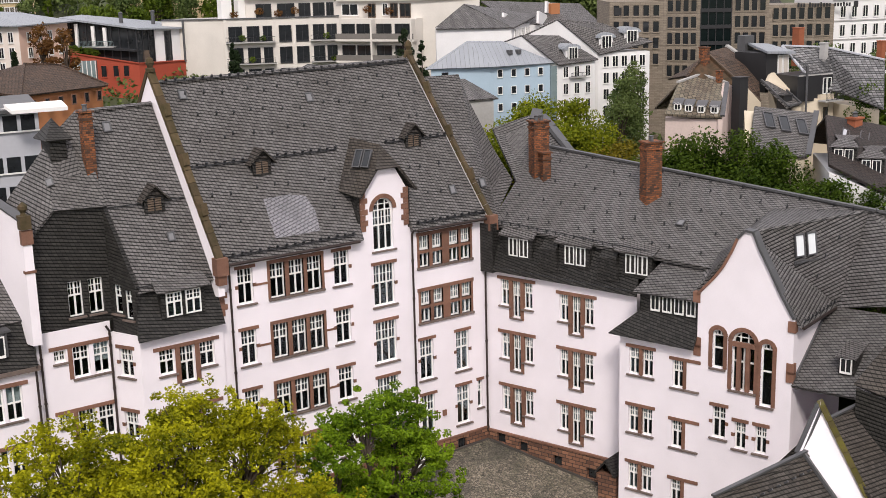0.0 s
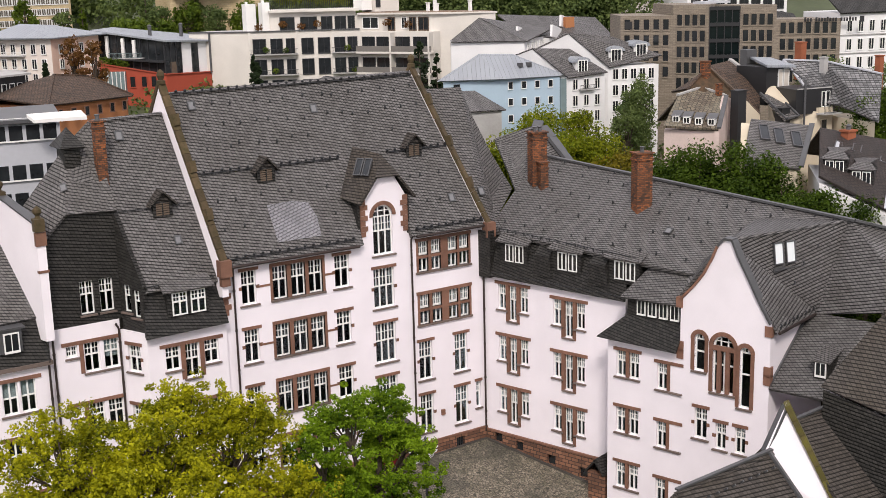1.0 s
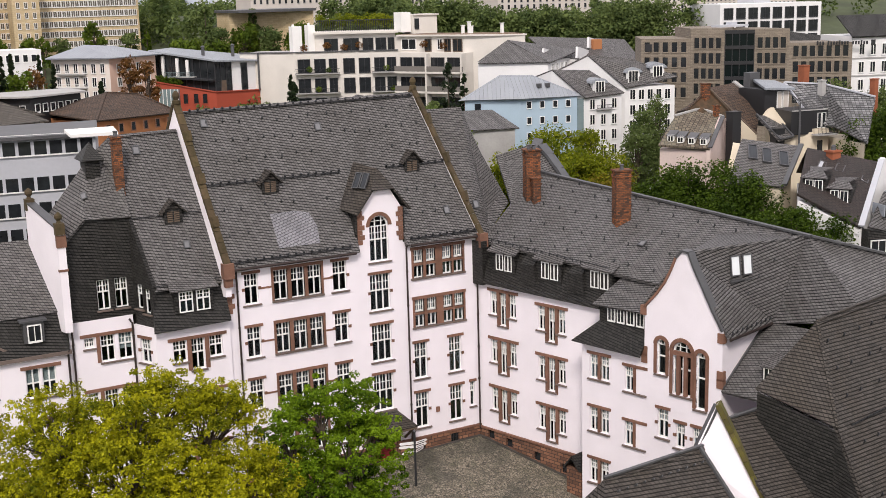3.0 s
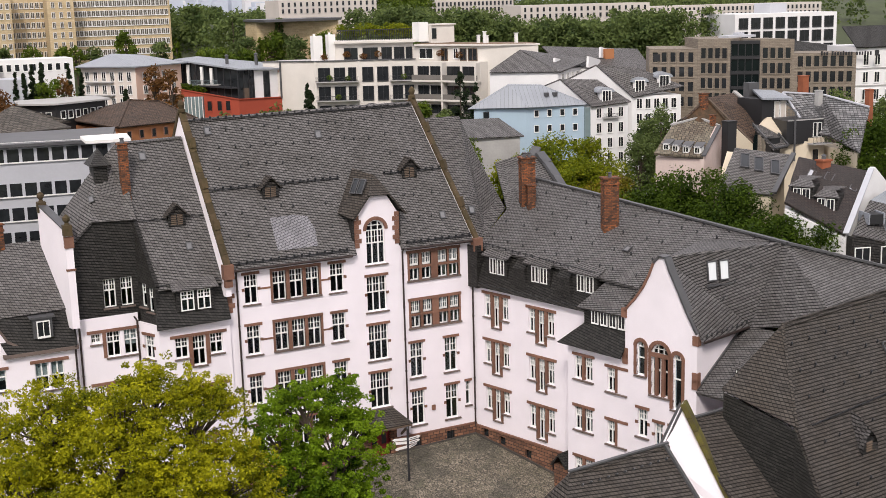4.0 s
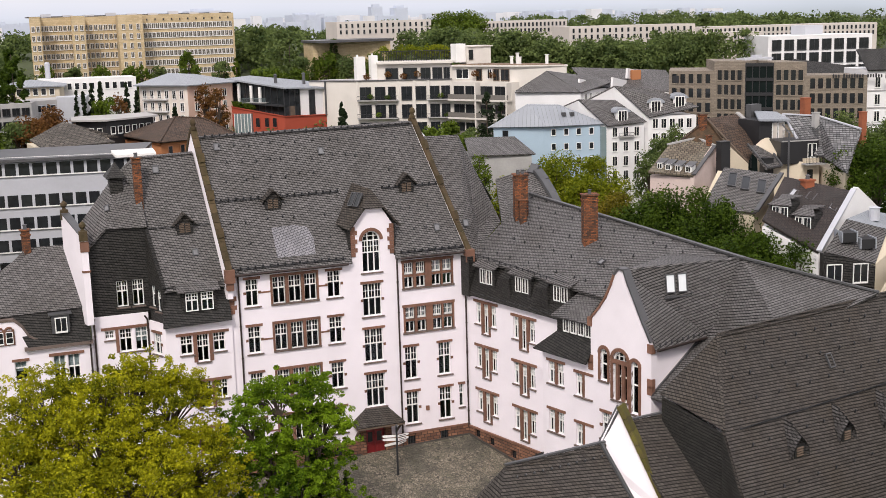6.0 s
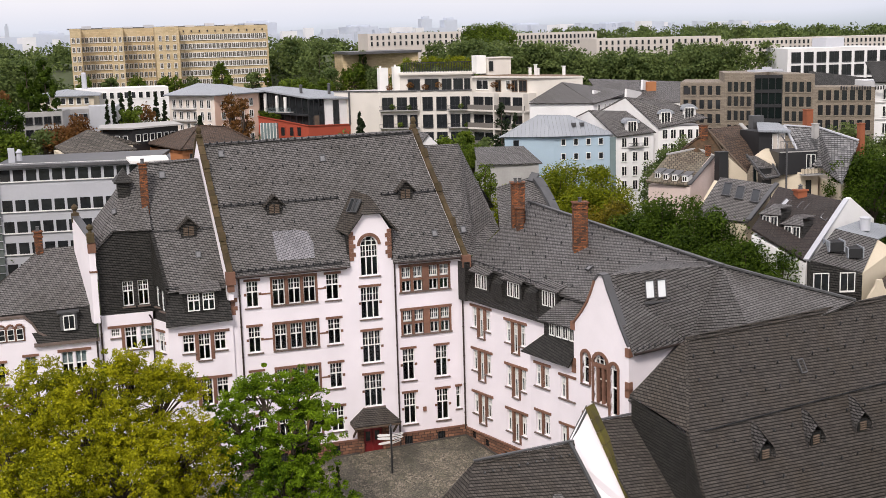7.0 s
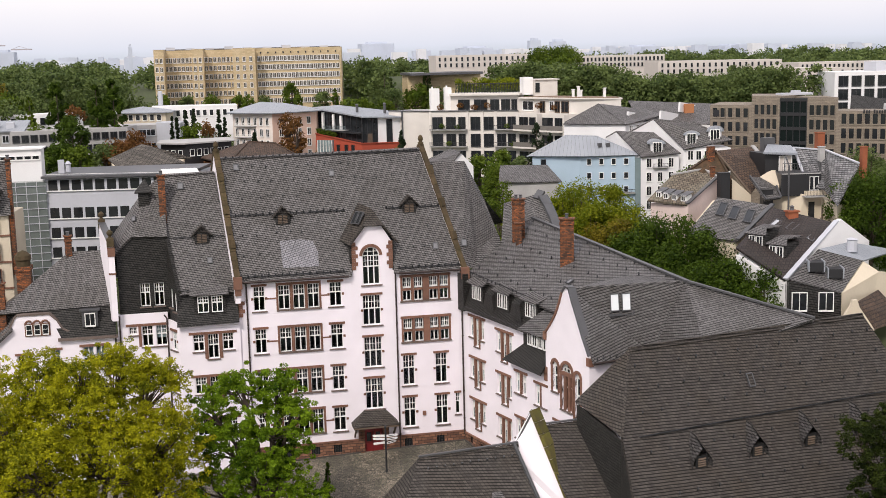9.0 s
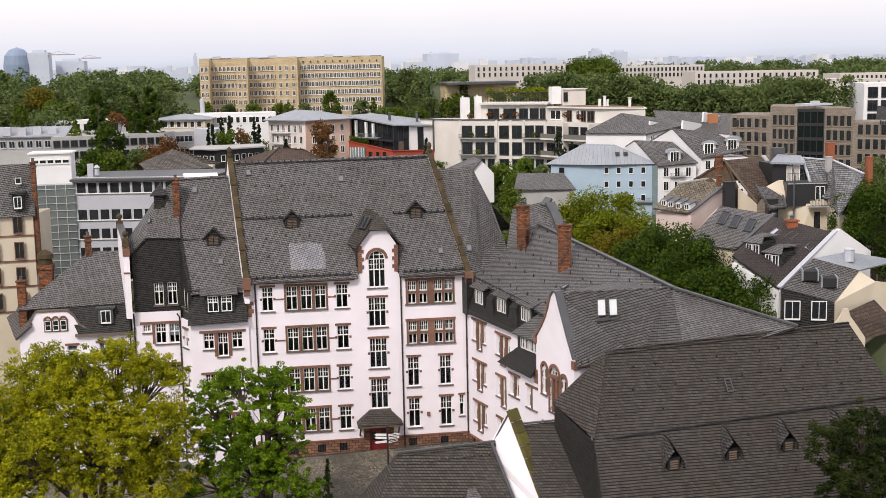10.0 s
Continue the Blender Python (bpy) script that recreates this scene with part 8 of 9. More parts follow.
wa, wb = (OD[0] + 0.3, OD[1] + 0.4), (OD[0] + 9.3, OD[1] - 2.8)
block(wth, [wa, wb, (wb[0] + 2, wb[1] + 6), (wa[0] + 2, wa[1] + 6)], 10, OD[2] + 0.4, WHITE_COOL, "white rendered walls")
row(wth, wa, wb, [OD[2] - 1.4 - 1.75 * k for k in range(4)], 7, 0.5, 1.0, 2, 0.05)
for k in range(3):
    part("string_course", beam(bmesh.new(), (wa[0] + 0.05, wa[1] - 0.05, OD[2] - 1.75 - 1.75 * k), (wb[0], wb[1] - 0.05, OD[2] - 1.75 - 1.75 * k), 0.12, 0.1), CONCRETE, wth, "thin grey string course")
quad(wth, [(wa[0] - 0.2, wa[1] - 0.3, OD[2] + 0.4), (wb[0] + 0.2, wb[1] - 0.3, OD[2] + 0.4), (wb[0] + 1, wb[1] + 3, OD[2] + 2.4), (wa[0] + 1, wa[1] + 3, OD[2] + 2.4)], SLATE_DARK, "dark slate roof")
for (a, b, yv_, ztop, n_, hh) in (((16.24, 90.00, 34.56), (31.09, 88.00, 34.52), 0, 0, 16, 2.2), ((40.98, 92.00, 34.47), (55.02, 88.00, 33.89), 0, 0, 22, 1.4), ((48.64, 75.00, 32.94), (63.90, 64.00, 32.84), 0, 0, 20, 1.6), ((75.24, 80.00, 33.68), (103.10, 70.00, 31.98), 0, 0, 40, 1.7), ((62.74, 62.00, 31.95), (70.35, 56.00, 31.50), 0, 0, 6, 2.4)):
    fo_ = house("distant_office", "long pale stone office on the horizon with rows of narrow windows", "office building", "distant offices")
    block(fo_, [a, b, (b[0], b[1] + 6), (a[0], a[1] + 6)], 20, min(a[2], b[2]), mat("pale_stone", (0.55, 0.5, 0.46), 0.85, 0.12, 4, 0.3, 0.03), "pale stone walls")
    row(fo_, a, b, (min(a[2], b[2]) - 0.95, min(a[2], b[2]) - 1.9), n_, 0.3, 0.6, 1, 0.01, CONCRETE)
ys_ = house("low_sandstone_hall", "low honey stone hall with a dark flat roof", "hall")
a, b = (10.00, 82.00, 31.74), (20.68, 78.00, 31.70)
block(ys_, [a, b, (b[0], b[1] + 5), (a[0], a[1] + 5)], 20, a[2] - 0.1, TRAVERTINE, "honey stone walls")
part("roof", boxes((a[0] - 0.3, b[0] + 0.3, b[1] - 0.4, a[1] + 5, a[2] - 0.1, a[2] + 0.25)), LEAD, ys_, "dark flat roof")
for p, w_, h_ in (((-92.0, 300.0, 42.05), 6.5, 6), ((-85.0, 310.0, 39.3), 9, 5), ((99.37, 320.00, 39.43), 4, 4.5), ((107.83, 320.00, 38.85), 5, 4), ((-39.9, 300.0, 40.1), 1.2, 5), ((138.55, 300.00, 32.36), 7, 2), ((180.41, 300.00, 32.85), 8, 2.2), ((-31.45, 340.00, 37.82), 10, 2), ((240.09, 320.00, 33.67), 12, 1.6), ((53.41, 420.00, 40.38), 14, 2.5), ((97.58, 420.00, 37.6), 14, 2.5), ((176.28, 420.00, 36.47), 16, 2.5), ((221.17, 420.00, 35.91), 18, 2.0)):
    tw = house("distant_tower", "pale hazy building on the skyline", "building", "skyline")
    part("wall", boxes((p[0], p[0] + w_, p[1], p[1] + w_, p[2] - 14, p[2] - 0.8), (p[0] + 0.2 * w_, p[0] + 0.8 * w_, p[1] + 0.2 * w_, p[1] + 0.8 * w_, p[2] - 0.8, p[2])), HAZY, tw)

# ---- old houses behind the street trees ----
dome = house("distant_tower", "blue-grey rounded glass block on the skyline", "building", "skyline")
part("wall", lathe(bmesh.new(), (-95.5, 302, 14), [(4.4, 0), (4.4, 23.5), (3.9, 26.4), (2.4, 28.3), (0.1, 29.1)], 18), mat("blue_grey_glass_block", (0.2, 0.26, 0.36), 0.5, 0.1, 2, 0.2, 0.0), dome)
for x, z, arm in ((-82.3, 41.0, 7.5), (-72.9, 39.7, 5.5)):
    crane = house("tower_crane", "slim far building crane on the skyline", "crane", "skyline")
    part("mast", beam(bmesh.new(), (x, 300, 14), (x, 300, z), 0.35, 0.35), CRANE, crane)
    part("jib", beam(bmesh.new(), (x - arm * 0.45, 300, z - 0.5), (x + arm * 0.7, 300, z - 0.5), 0.3, 0.35), CRANE, crane)
    part("stay", beam(beam(bmesh.new(), (x - arm * 0.4, 300, z - 0.4), (x, 300, z + 0.5), 0.1, 0.1), (x, 300, z + 0.5), (x + arm * 0.5, 300, z - 0.4), 0.1, 0.1), CRANE, crane)
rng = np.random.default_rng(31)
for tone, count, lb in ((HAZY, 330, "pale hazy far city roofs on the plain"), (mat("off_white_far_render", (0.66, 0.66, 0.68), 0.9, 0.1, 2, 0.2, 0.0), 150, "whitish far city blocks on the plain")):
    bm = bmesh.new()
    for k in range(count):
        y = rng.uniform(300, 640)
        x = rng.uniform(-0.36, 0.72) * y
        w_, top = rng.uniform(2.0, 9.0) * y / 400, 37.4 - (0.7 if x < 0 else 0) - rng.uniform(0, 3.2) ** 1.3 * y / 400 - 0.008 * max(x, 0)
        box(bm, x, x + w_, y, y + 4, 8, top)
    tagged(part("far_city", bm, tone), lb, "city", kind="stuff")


def sheer(parent, pts, shift, material, label, name="wall"):
    """An upright wall over the given outline, as thick as shift."""
    p = [Vector(q) for q in pts]
    return part(name, prism(bmesh.new(), p, [q + Vector(shift) for q in p]), material, parent, label)


PLASTER = mat("pale_pink_old_render", (0.62, 0.5, 0.46), 0.9, 0.2, 6, 0.4, 0.1)
VINES = mat("vine_covered_brick", (0.085, 0.045, 0.022), 0.95, 0.6, 5, 1.6, 0.6, tint=(0.025, 0.02, 0.01))
old = house("old_tiled_house", "old house with a lichened tile roof and pale gable")
quad(old, [(17.4, 0.6, 20.9), (19.75, -3.0, 20.74), (24.28, 0.5, 22.66), (24.07, 3.0, 23.25), (20.39, 2.0, 22.95)], TILE_OLD, "lichened old tile roof with broken tiles", 0.2)
quad(old, [(24.28, 0.5, 22.66), (24.07, 3.0, 23.25), (20.39, 2.0, 22.95), (22.5, 6.5, 20.5), (26, 5, 20.5)], TILE_OLD, "lichened old tile roof", 0.2)
sheer(old, [(19.85, -3.0, 20.72), (24.3, 0.45, 22.72), (24.8, 0.2, 22.4), (24.85, 0.2, 12), (19.9, -3.0, 12)], (-0.2, 0.3, 0), PLASTER, "pale pink gable wall")
part("verge", beam(bmesh.new(), (19.75, -3.05, 20.82), (24.28, 0.45, 22.76), 0.35, 0.12), LEAD, old, "grey metal verge")
block(old, [(17.8, 0.9), (19.8, -2.6), (24, 0.8), (22.5, 5)], 12, 20.5, PLASTER, "stained rendered walls")
part("coping", beam(beam(bmesh.new(), (20.3, 2.0, 23.0), (24.07, 3.0, 23.3), 0.25, 0.14), (24.07, 3.0, 23.3), (24.4, 0.6, 22.75), 0.25, 0.14), CONCRETE, old, "mortared ridge tiles")
for u, v in ((0.2, 0.13), (0.4, 0.11), (0.62, 0.1), (0.85, 0.1)):
    p = Vector((17.4, 0.6, 20.95)).lerp(Vector((19.75, -3.0, 20.8)), u) + Vector((4, 2.4, 1.95)) * v
    dd = part("dormer", boxes((-0.3, 0.3, -0.05, 0.8, -0.15, 0.5)), FRAME, old, "small white dormer", front(p, (2.35, -3.6)))
    part("dormer_roof", slab([(-0.4, -0.15, 0.46), (0.4, -0.15, 0.46), (0.4, 1.0, 0.78), (-0.4, 1.0, 0.78)], 0.06), LEAD, dd, "lead dormer roof")
    far_window(dd, Matrix.Translation((-0.2, -0.09, 0.0)), 0.4, 0.4, 2)
brown = house("brown_tiled_house", "old house with broken brown tile roof and vine-covered gable")
VA, VL, VR = Vector((25.7, 4.0, 24.9)), Vector((22.3, 3.0, 23.3)), Vector((27.3, -0.5, 21.0))
sheer(brown, [VA, VL, (22.3, 2.6, 12), (25.5, -0.2, 12), (25.53, -0.2, 22.3)], (0.3, 0.3, 0), VINES, "brick gable covered with brown vines")
sheer(brown, [(25.5, -0.2, 22.6), VR, (27.3, -0.55, 12), (25.5, -0.2, 12)], (0.1, 0.3, 0), CREAM, "pale rendered lower gable")
quad(brown, [VA + Vector((0.2, 0, 0)), (30.7, 6.0, 24.95), (30.6, 2.5, 23.15), (27.45, -0.3, 21.1)], TILE_RED, "broken brown tile roof", 0.18)
quad(brown, [VA, (30.7, 6.0, 24.95), (31.5, 9, 22.5), (25.5, 8, 22.5), VL], TILE_RED, "brown tile roof", 0.18)
part("verge", beam(bmesh.new(), VA + UP * 0.05, VR + UP * 0.08, 0.22, 0.12), WOOD, brown, "weathered timber verge")
part("verge", beam(bmesh.new(), (30.6, 6.0, 25.05), (30.7, 2.4, 23.2), 0.4, 0.2), CONCRETE, brown, "mortared verge")
for p, z0, w_, d_, mt, lb_ in (((24.98, 3.2, 25.3), 20, 0.62, 0.6, BRICK, "tall red brick chimney"), ((24.1, 0.9, 23.6), 20, 0.4, 0.4, BRICK, "short brick chimney"), ((24.35, -1.2, 23.2), 15, 0.95, 0.8, BLACK, "black sheet-clad chimney stack"), ((28.0, -2.6, 21.6), 17, 1.0, 0.7, BLACK, "black sheet-clad stack")):
    part("chimney", boxes((p[0] - w_ / 2, p[0] + w_ / 2, p[1], p[1] + d_, z0, p[2]), (p[0] - w_ / 2 - 0.06, p[0] + w_ / 2 + 0.06, p[1] - 0.06, p[1] + d_ + 0.06, p[2], p[2] + 0.08)), mt, brown, lb_)
quad(brown, [(27.1, -0.6, 22.75), (29.8, 0.0, 22.4), (29.1, -3.0, 20.9), (27.5, -3.0, 20.75)], SLATE, "patched grey slate lean-to roof", 0.15)
for a_, b_ in (((27.1, -0.6, 22.85), (27.6, -3.0, 20.85)), ((29.8, 0.0, 22.5), (29.1, -3.0, 21.0)), ((27.6, -3.05, 20.85), (29.1, -3.05, 21.0))):
    part("verge", beam(bmesh.new(), a_, b_, 0.16, 0.12), LEAD, brown, "grey metal roof edge")
attic = house("black_attic_house", "cream house with black metal attic and roof terrace")
sheer(attic, [(28.3, -0.3, 22.6), (30.3, 0.9, 23.2), (31.6, -3.0, 20.95), (31.6, -3.0, 10), (27.7, -2.4, 10), (27.75, -2.0, 20.0)], (0.15, 0.35, 0), CREAM, "cream rendered gable wall")
block(attic, [(31.6, -3.0), (33.1, -3.2), (34.5, 1.0), (31.0, 1.0)], 10, 21.4, CREAM, "cream rendered wall")
bays(attic, (31.6, -3.0), (33.1, -3.2), ((0.15, 0.55),), 18.6, 20.4, DARKGLASS, CREAM, 1)
part("attic", boxes((29.3, 32.1, 0.7, 4, 21.5, 24.7)), BLACK, attic, "black metal attic storey")
part("roof", prism(bmesh.new(), [(28.9, 0.3, 24.72), (32.4, 0.2, 24.5), (33.8, 4.2, 24.9), (31.4, 4.4, 25.1)], [(28.9, 0.3, 24.9), (32.4, 0.2, 24.7), (33.8, 4.2, 25.1), (31.4, 4.4, 25.3)]), ZINC, attic, "flat grey metal attic roof")
bays(attic, (29.3, 0.7), (32.1, 0.7), ((0.52, 0.68), (0.76, 0.96)), 22.7, 24.4, BLIND, FRAME, 1)
block(attic, [(29.4, -2.4), (33.1, -3.0), (34.2, 0.4), (30.4, 0.9)], 20.95, 23.0, BLACK, "black clad bay under the terrace", "bay")
bays(attic, (29.4, -2.4), (33.1, -3.0), ((0.72, 0.8), (0.84, 0.93)), 21.5, 22.7, DARKGLASS, FRAME, 1)
for (p, q) in (((29.4, -2.4), (33.1, -3.0)), ((33.1, -3.0), (34.2, 0.4))):
    balcony(attic, p, q, 23.08, 0.05, 0.95, LEAD, 0.02, 0.98)
balcony(attic, (31.2, -3.05), (33.2, -3.3), 21.0, 0.9, 0.7, DARKFRAME, 0.0, 1.0)
part("flue", tube(bmesh.new(), [(29.9, -2.9, 19.5), (29.9, -2.9, 23.8), (30.6, -1.0, 24.4)], [0.09, 0.09, 0.09], 8), LEAD, attic, "bent grey flue pipe")
part("chimney", boxes((31.0, 32.2, 4.4, 5.2, 23, 25.9)), LEAD, attic, "grey sheet-clad chimney")
grey_r = house("grey_slate_house", "house with a long pale grey slate roof")
PALE = slating("pale_old_slate", (0.27, 0.265, 0.27), (0.11, 0.11, 0.115), (0.02, 0.02, 0.02), 0.34, 0.26, -12, 0.6, 0.04)
quad(grey_r, [(32.9, 2.0, 25.0), (34.6, -1.0, 24.9), (32.9, -4.0, 21.6), (32.3, -2.0, 21.9)], PALE, "pale grey slate roof", 0.2)
quad(grey_r, [(34.6, -1.0, 24.9), (34.85, -6.5, 24.1), (31.3, -9.0, 20.8), (32.9, -4.0, 21.6)], PALE, "pale grey slate roof", 0.2)
part("roof_edge", beam(beam(bmesh.new(), (32.9, 2.0, 25.08), (34.6, -1.0, 24.98), 0.25, 0.12), (34.6, -1.0, 24.98), (34.85, -6.5, 24.18), 0.25, 0.12), GREYPANEL, grey_r, "pale metal ridge")
part("verge", beam(bmesh.new(), (32.9, 2.0, 25.05), (32.3, -2.0, 21.98), 0.25, 0.12), GREYPANEL, grey_r, "pale metal verge")
block(grey_r, [(33.0, -3.8), (31.7, -8.4), (36, -5), (35, 0)], 9, 20.6, CREAM, "pale rendered walls")
for p, w_, h_, mt in (((34.0, -1.6, 24.4), 0.5, 0.9, CONCRETE), ((36.0, -5.6, 23.9), 0.5, 1.6, ORANGE_BRICK), ((36.2, 2.6, 24.6), 0.7, 1.7, ORANGE_BRICK)):
    part("chimney", boxes((p[0] - w_ / 2, p[0] + w_ / 2, p[1], p[1] + w_, p[2] - 1.5, p[2] + h_), (p[0] - w_ / 2 - 0.05, p[0] + w_ / 2 + 0.05, p[1] - 0.05, p[1] + w_ + 0.05, p[2] + h_, p[2] + h_ + 0.08)), mt, grey_r, "chimney stack")
low_s = house("low_slate_house", "house with dark grey slate roof and roof windows")
s1, s2, s3, s4 = Vector((17.6, -7.5, 18.64)), Vector((21.68, -9.5, 18.24)), Vector((26.44, -6.5, 20.71)), Vector((22.3, -4.0, 21.4))
quad(low_s, [s1, s2, s3, s4], SLATE, "dark grey slate roof", 0.2)
block(low_s, [(s1.x, s1.y + 0.3), (s2.x, s2.y + 0.3), (s3.x, s3.y + 1), (s4.x, s4.y + 1)], 8, [s1.z - 0.2, s2.z - 0.2, s3.z - 0.4, s4.z - 0.4], CREAM)
for u, v in ((0.22, 0.55), (0.48, 0.5), (0.78, 0.46)):
    skylight(low_s, s1.lerp(s2, u).lerp(s4.lerp(s3, u), v) + UP * 0.05, s2 - s1, s4 - s1, 0.75, 1.9, DARKGLASS, "dark roof window")
part("verge", beam(bmesh.new(), s2 + UP * 0.1, s3 + UP * 0.12, 0.4, 0.18), LEAD, low_s, "grey metal verge")
dark_h = house("dark_tiled_house", "white gabled house with a dark brown tile roof and slate dormers")
t1, t2, t3, t4 = Vector((20.08, -12.5, 18.2)), Vector((22.55, -16.5, 15.94)), Vector((29.62, -12.0, 19.67)), Vector((25.6, -8.0, 20.78))
quad(dark_h, [t1, t2, t3, t4], TILE_DARK, "dark brown tile roof", 0.2)
quad(dark_h, [t4, t3, t3 + Vector((3.6, 1.6, -2.2)), t4 + Vector((3, 4, -2.6))], TILE_DARK, "dark brown tile roof", 0.2)
sheer(dark_h, [(22.7, -16.4, 8), (22.7, -16.4, 15.95), (30.05, -12.0, 20.0), (33.7, -10.5, 17.7), (33.75, -10.5, 8)], (-0.2, 0.35, 0), WHITE_COOL, "white rendered gable wall")
block(dark_h, [(t1.x, t1.y), (t2.x, t2.y), (t3.x, t3.y + 2), (t4.x, t4.y + 1)], 8, [t1.z - 0.6, t2.z - 0.3, t3.z - 2.0, t4.z - 3.0], WHITE_COOL)
part("verge", beam(bmesh.new(), t2 + UP * 0.1, t3 + UP * 0.22, 0.45, 0.14), GREYPANEL, dark_h, "pale metal verge")
for u, v in ((0.18, 0.62), (0.42, 0.66), (0.53, 0.66), (0.8, 0.62)):
    skylight(dark_h, t1.lerp(t2, u).lerp(t4.lerp(t3, u), v) + UP * 0.05, t2 - t1, t4 - t1, 0.6, 1.25, GREYPANEL, "pale roof window")
for u in (0.22, 0.6):
    p = t1.lerp(t2, u).lerp(t4.lerp(t3, u), 0.28)
    dd = part("dormer", boxes((-0.85, 0.85, -0.25, 1.8, -1.0, 0.75)), SLATE_DARK, dark_h, "slate-hung dormer", front(p, t2 - t1))
    bm = slab([(-1.05, -0.5, 0.72), (1.05, -0.5, 0.72), (0.5, 0.5, 1.15), (-0.5, 0.5, 1.15)], 0.08)
    slab([(-0.5, 0.5, 1.15), (0.5, 0.5, 1.15), (0.9, 2.3, 1.2), (-0.9, 2.3, 1.2)], 0.08, bm)
    part("dormer_roof", bm, SLATE, dd, "low hipped slate dormer roof")
    for x in (-0.62, 0.08):
        far_window(dd, Matrix.Translation((x, -0.3, -0.55)), 0.5, 1.05, 2)
part("chimney", boxes((26.1, 27.0, -10.2, -9.5, 18.5, 20.7), (26.0, 27.1, -10.3, -9.4, 20.55, 20.68)), ORANGE_BRICK, dark_h, "orange brick chimney")
part("chimney_cap", lathe(bmesh.new(), (26.55, -9.85, 20.7), [(0.2, 0), (0.16, 0.25), (0.24, 0.3), (0.04, 0.42)], 8), LEAD, dark_h, "small metal cowl")
side = house("grey_dormer_house", "cream house with grey slate mansard, roof loggias and metal roof")
u1, u2, u3, u4 = Vector((22.5, -17.2, 16.1)), Vector((26.45, -18.5, 15.0)), Vector((29.8, -16.0, 17.05)), Vector((26.0, -15.5, 18.15))
quad(side, [u1, u2, u3, u4], SLATE_WING, "grey slate roof", 0.15)
quad(side, [u4, u3, (35.5, -12.0, 17.0), (30.25, -13.0, 18.15)], ZINC, "pale seamed metal roof", 0.14)
block(side, [(u1.x, u1.y), (u2.x, u2.y), (27.6, -15), (23.6, -14)], 12.6, [u1.z - 0.2, u2.z - 0.2, u2.z - 0.4, u1.z - 0.4], SLATE_DARK, "dark slate-hung storey", "wall")
block(side, [(u1.x + 0.1, u1.y + 0.1), (u2.x - 0.1, u2.y + 0.1), (27.4, -15), (23.6, -14)], 4, 12.6, WHITE_COOL, "white rendered front wall")
sheer(side, [(26.55, -18.45, 4), (26.55, -18.45, 14.95), (29.9, -16.0, 16.95), (31.1, -16.4, 16.1), (34, -15.5, 15.6), (34, -15.5, 4)], (-0.15, 0.35, 0), CREAM, "cream rendered side wall")
bays(side, (u1.x, u1.y), (u2.x, u2.y), ((0.07, 0.34), (0.58, 0.84)), 13.6, 15.0, DARKGLASS, FRAME, 2, 0.06)
for v, w in ((0.2, 0.55), (0.62, 0.5)):
    p = u1.lerp(u2, v).lerp(u4.lerp(u3, v), w)
    # Solid black box drawn for the shade inside the roof recess.
    lg_ = part("loggia", boxes((-0.55, 0.55, -0.75, 0.7, -0.4, 0.35)), BLACK, side, "black box in place of a shaded roof loggia", front(p, u2 - u1))
    part("loggia_frame", boxes((-0.66, -0.56, -0.85, 0.8, -0.4, 0.45)), ZINC, lg_, "pale metal upstand")
    part("loggia_frame", boxes((0.56, 0.66, -0.85, 0.8, -0.4, 0.45)), ZINC, lg_, "pale metal upstand")
part("roof_vent", lathe(bmesh.new(), (29.6, -14.6, 17.6), [(0.42, 0), (0.42, 1.0), (0.5, 1.05), (0.1, 1.2)], 10), GREYPANEL, side, "round metal roof ventilator")
g1_ = Vector((24.70, -21.00, 12.50))
orn = house("ornate_gable_house", "cream house with an ornate stone-edged gable and brown roof")
w1 = [g1_ + Vector(q) for q in ((0, 0, -6), (0, 0, 0.3), (0.5, 0, 1.1), (1.1, 0, 1.9), (1.3, 0, 2.4), (1.7, 0, 2.4), (1.9, 0, 1.8), (2.5, 0, 1.0), (3.2, 0, 0), (3.2, 0, -6))]
part("wall", prism(bmesh.new(), w1, [p + Vector((0.05, 0.3, 0)) for p in w1]), CREAM, orn, "cream ornate gable")
quad(orn, [g1_ + Vector((1.5, 0.3, 2.0)), g1_ + Vector((3.4, 0.3, -0.2)), g1_ + Vector((8, 3, -0.2)), g1_ + Vector((6, 4, 2.2))], TILE_RED, "brown tile roof")
mid = house("grey_workshop", "low building with a flat grey roof among trees", "building")
n1, n2 = (8.04, 19.00, 21.61), (13.83, 17.00, 20.99)
block(mid, [n1, n2, (n2[0] + 1, n2[1] + 4), (n1[0] + 1, n1[1] + 4)], 10, n1[2] - 0.4, CONCRETE, "pale rendered walls")
quad(mid, [(n1[0] - 0.3, n1[1] - 0.3, n1[2] - 0.4), (n2[0] + 0.3, n2[1] - 0.3, n1[2] - 0.4), (n2[0], n2[1] + 4, n1[2] + 1.0), (n1[0] + 1, n1[1] + 4, n1[2] + 1.0)], SLATE, "grey sheet roof")
wgh = house("small_white_gable_house", "small white gabled house with a dark roof")
p0 = Vector((6.22, 30.00, 22.60))
w1 = [p0 + Vector(q) for q in ((-1.5, 0, -4), (-1.5, 0, -0.6), (0, 0, 1.0), (1.5, 0, -0.6), (1.5, 0, -4))]
part("wall", prism(bmesh.new(), w1, [p + Vector((0, 0.3, 0)) for p in w1]), WHITE_COOL, wgh, "white gable wall")
quad(wgh, [p0 + Vector((-1.7, -0.2, -0.7)), p0 + Vector((0, -0.2, 1.1)), p0 + Vector((0, 5, 1.1)), p0 + Vector((-4.5, 5, -0.7))], SLATE, "dark roof")
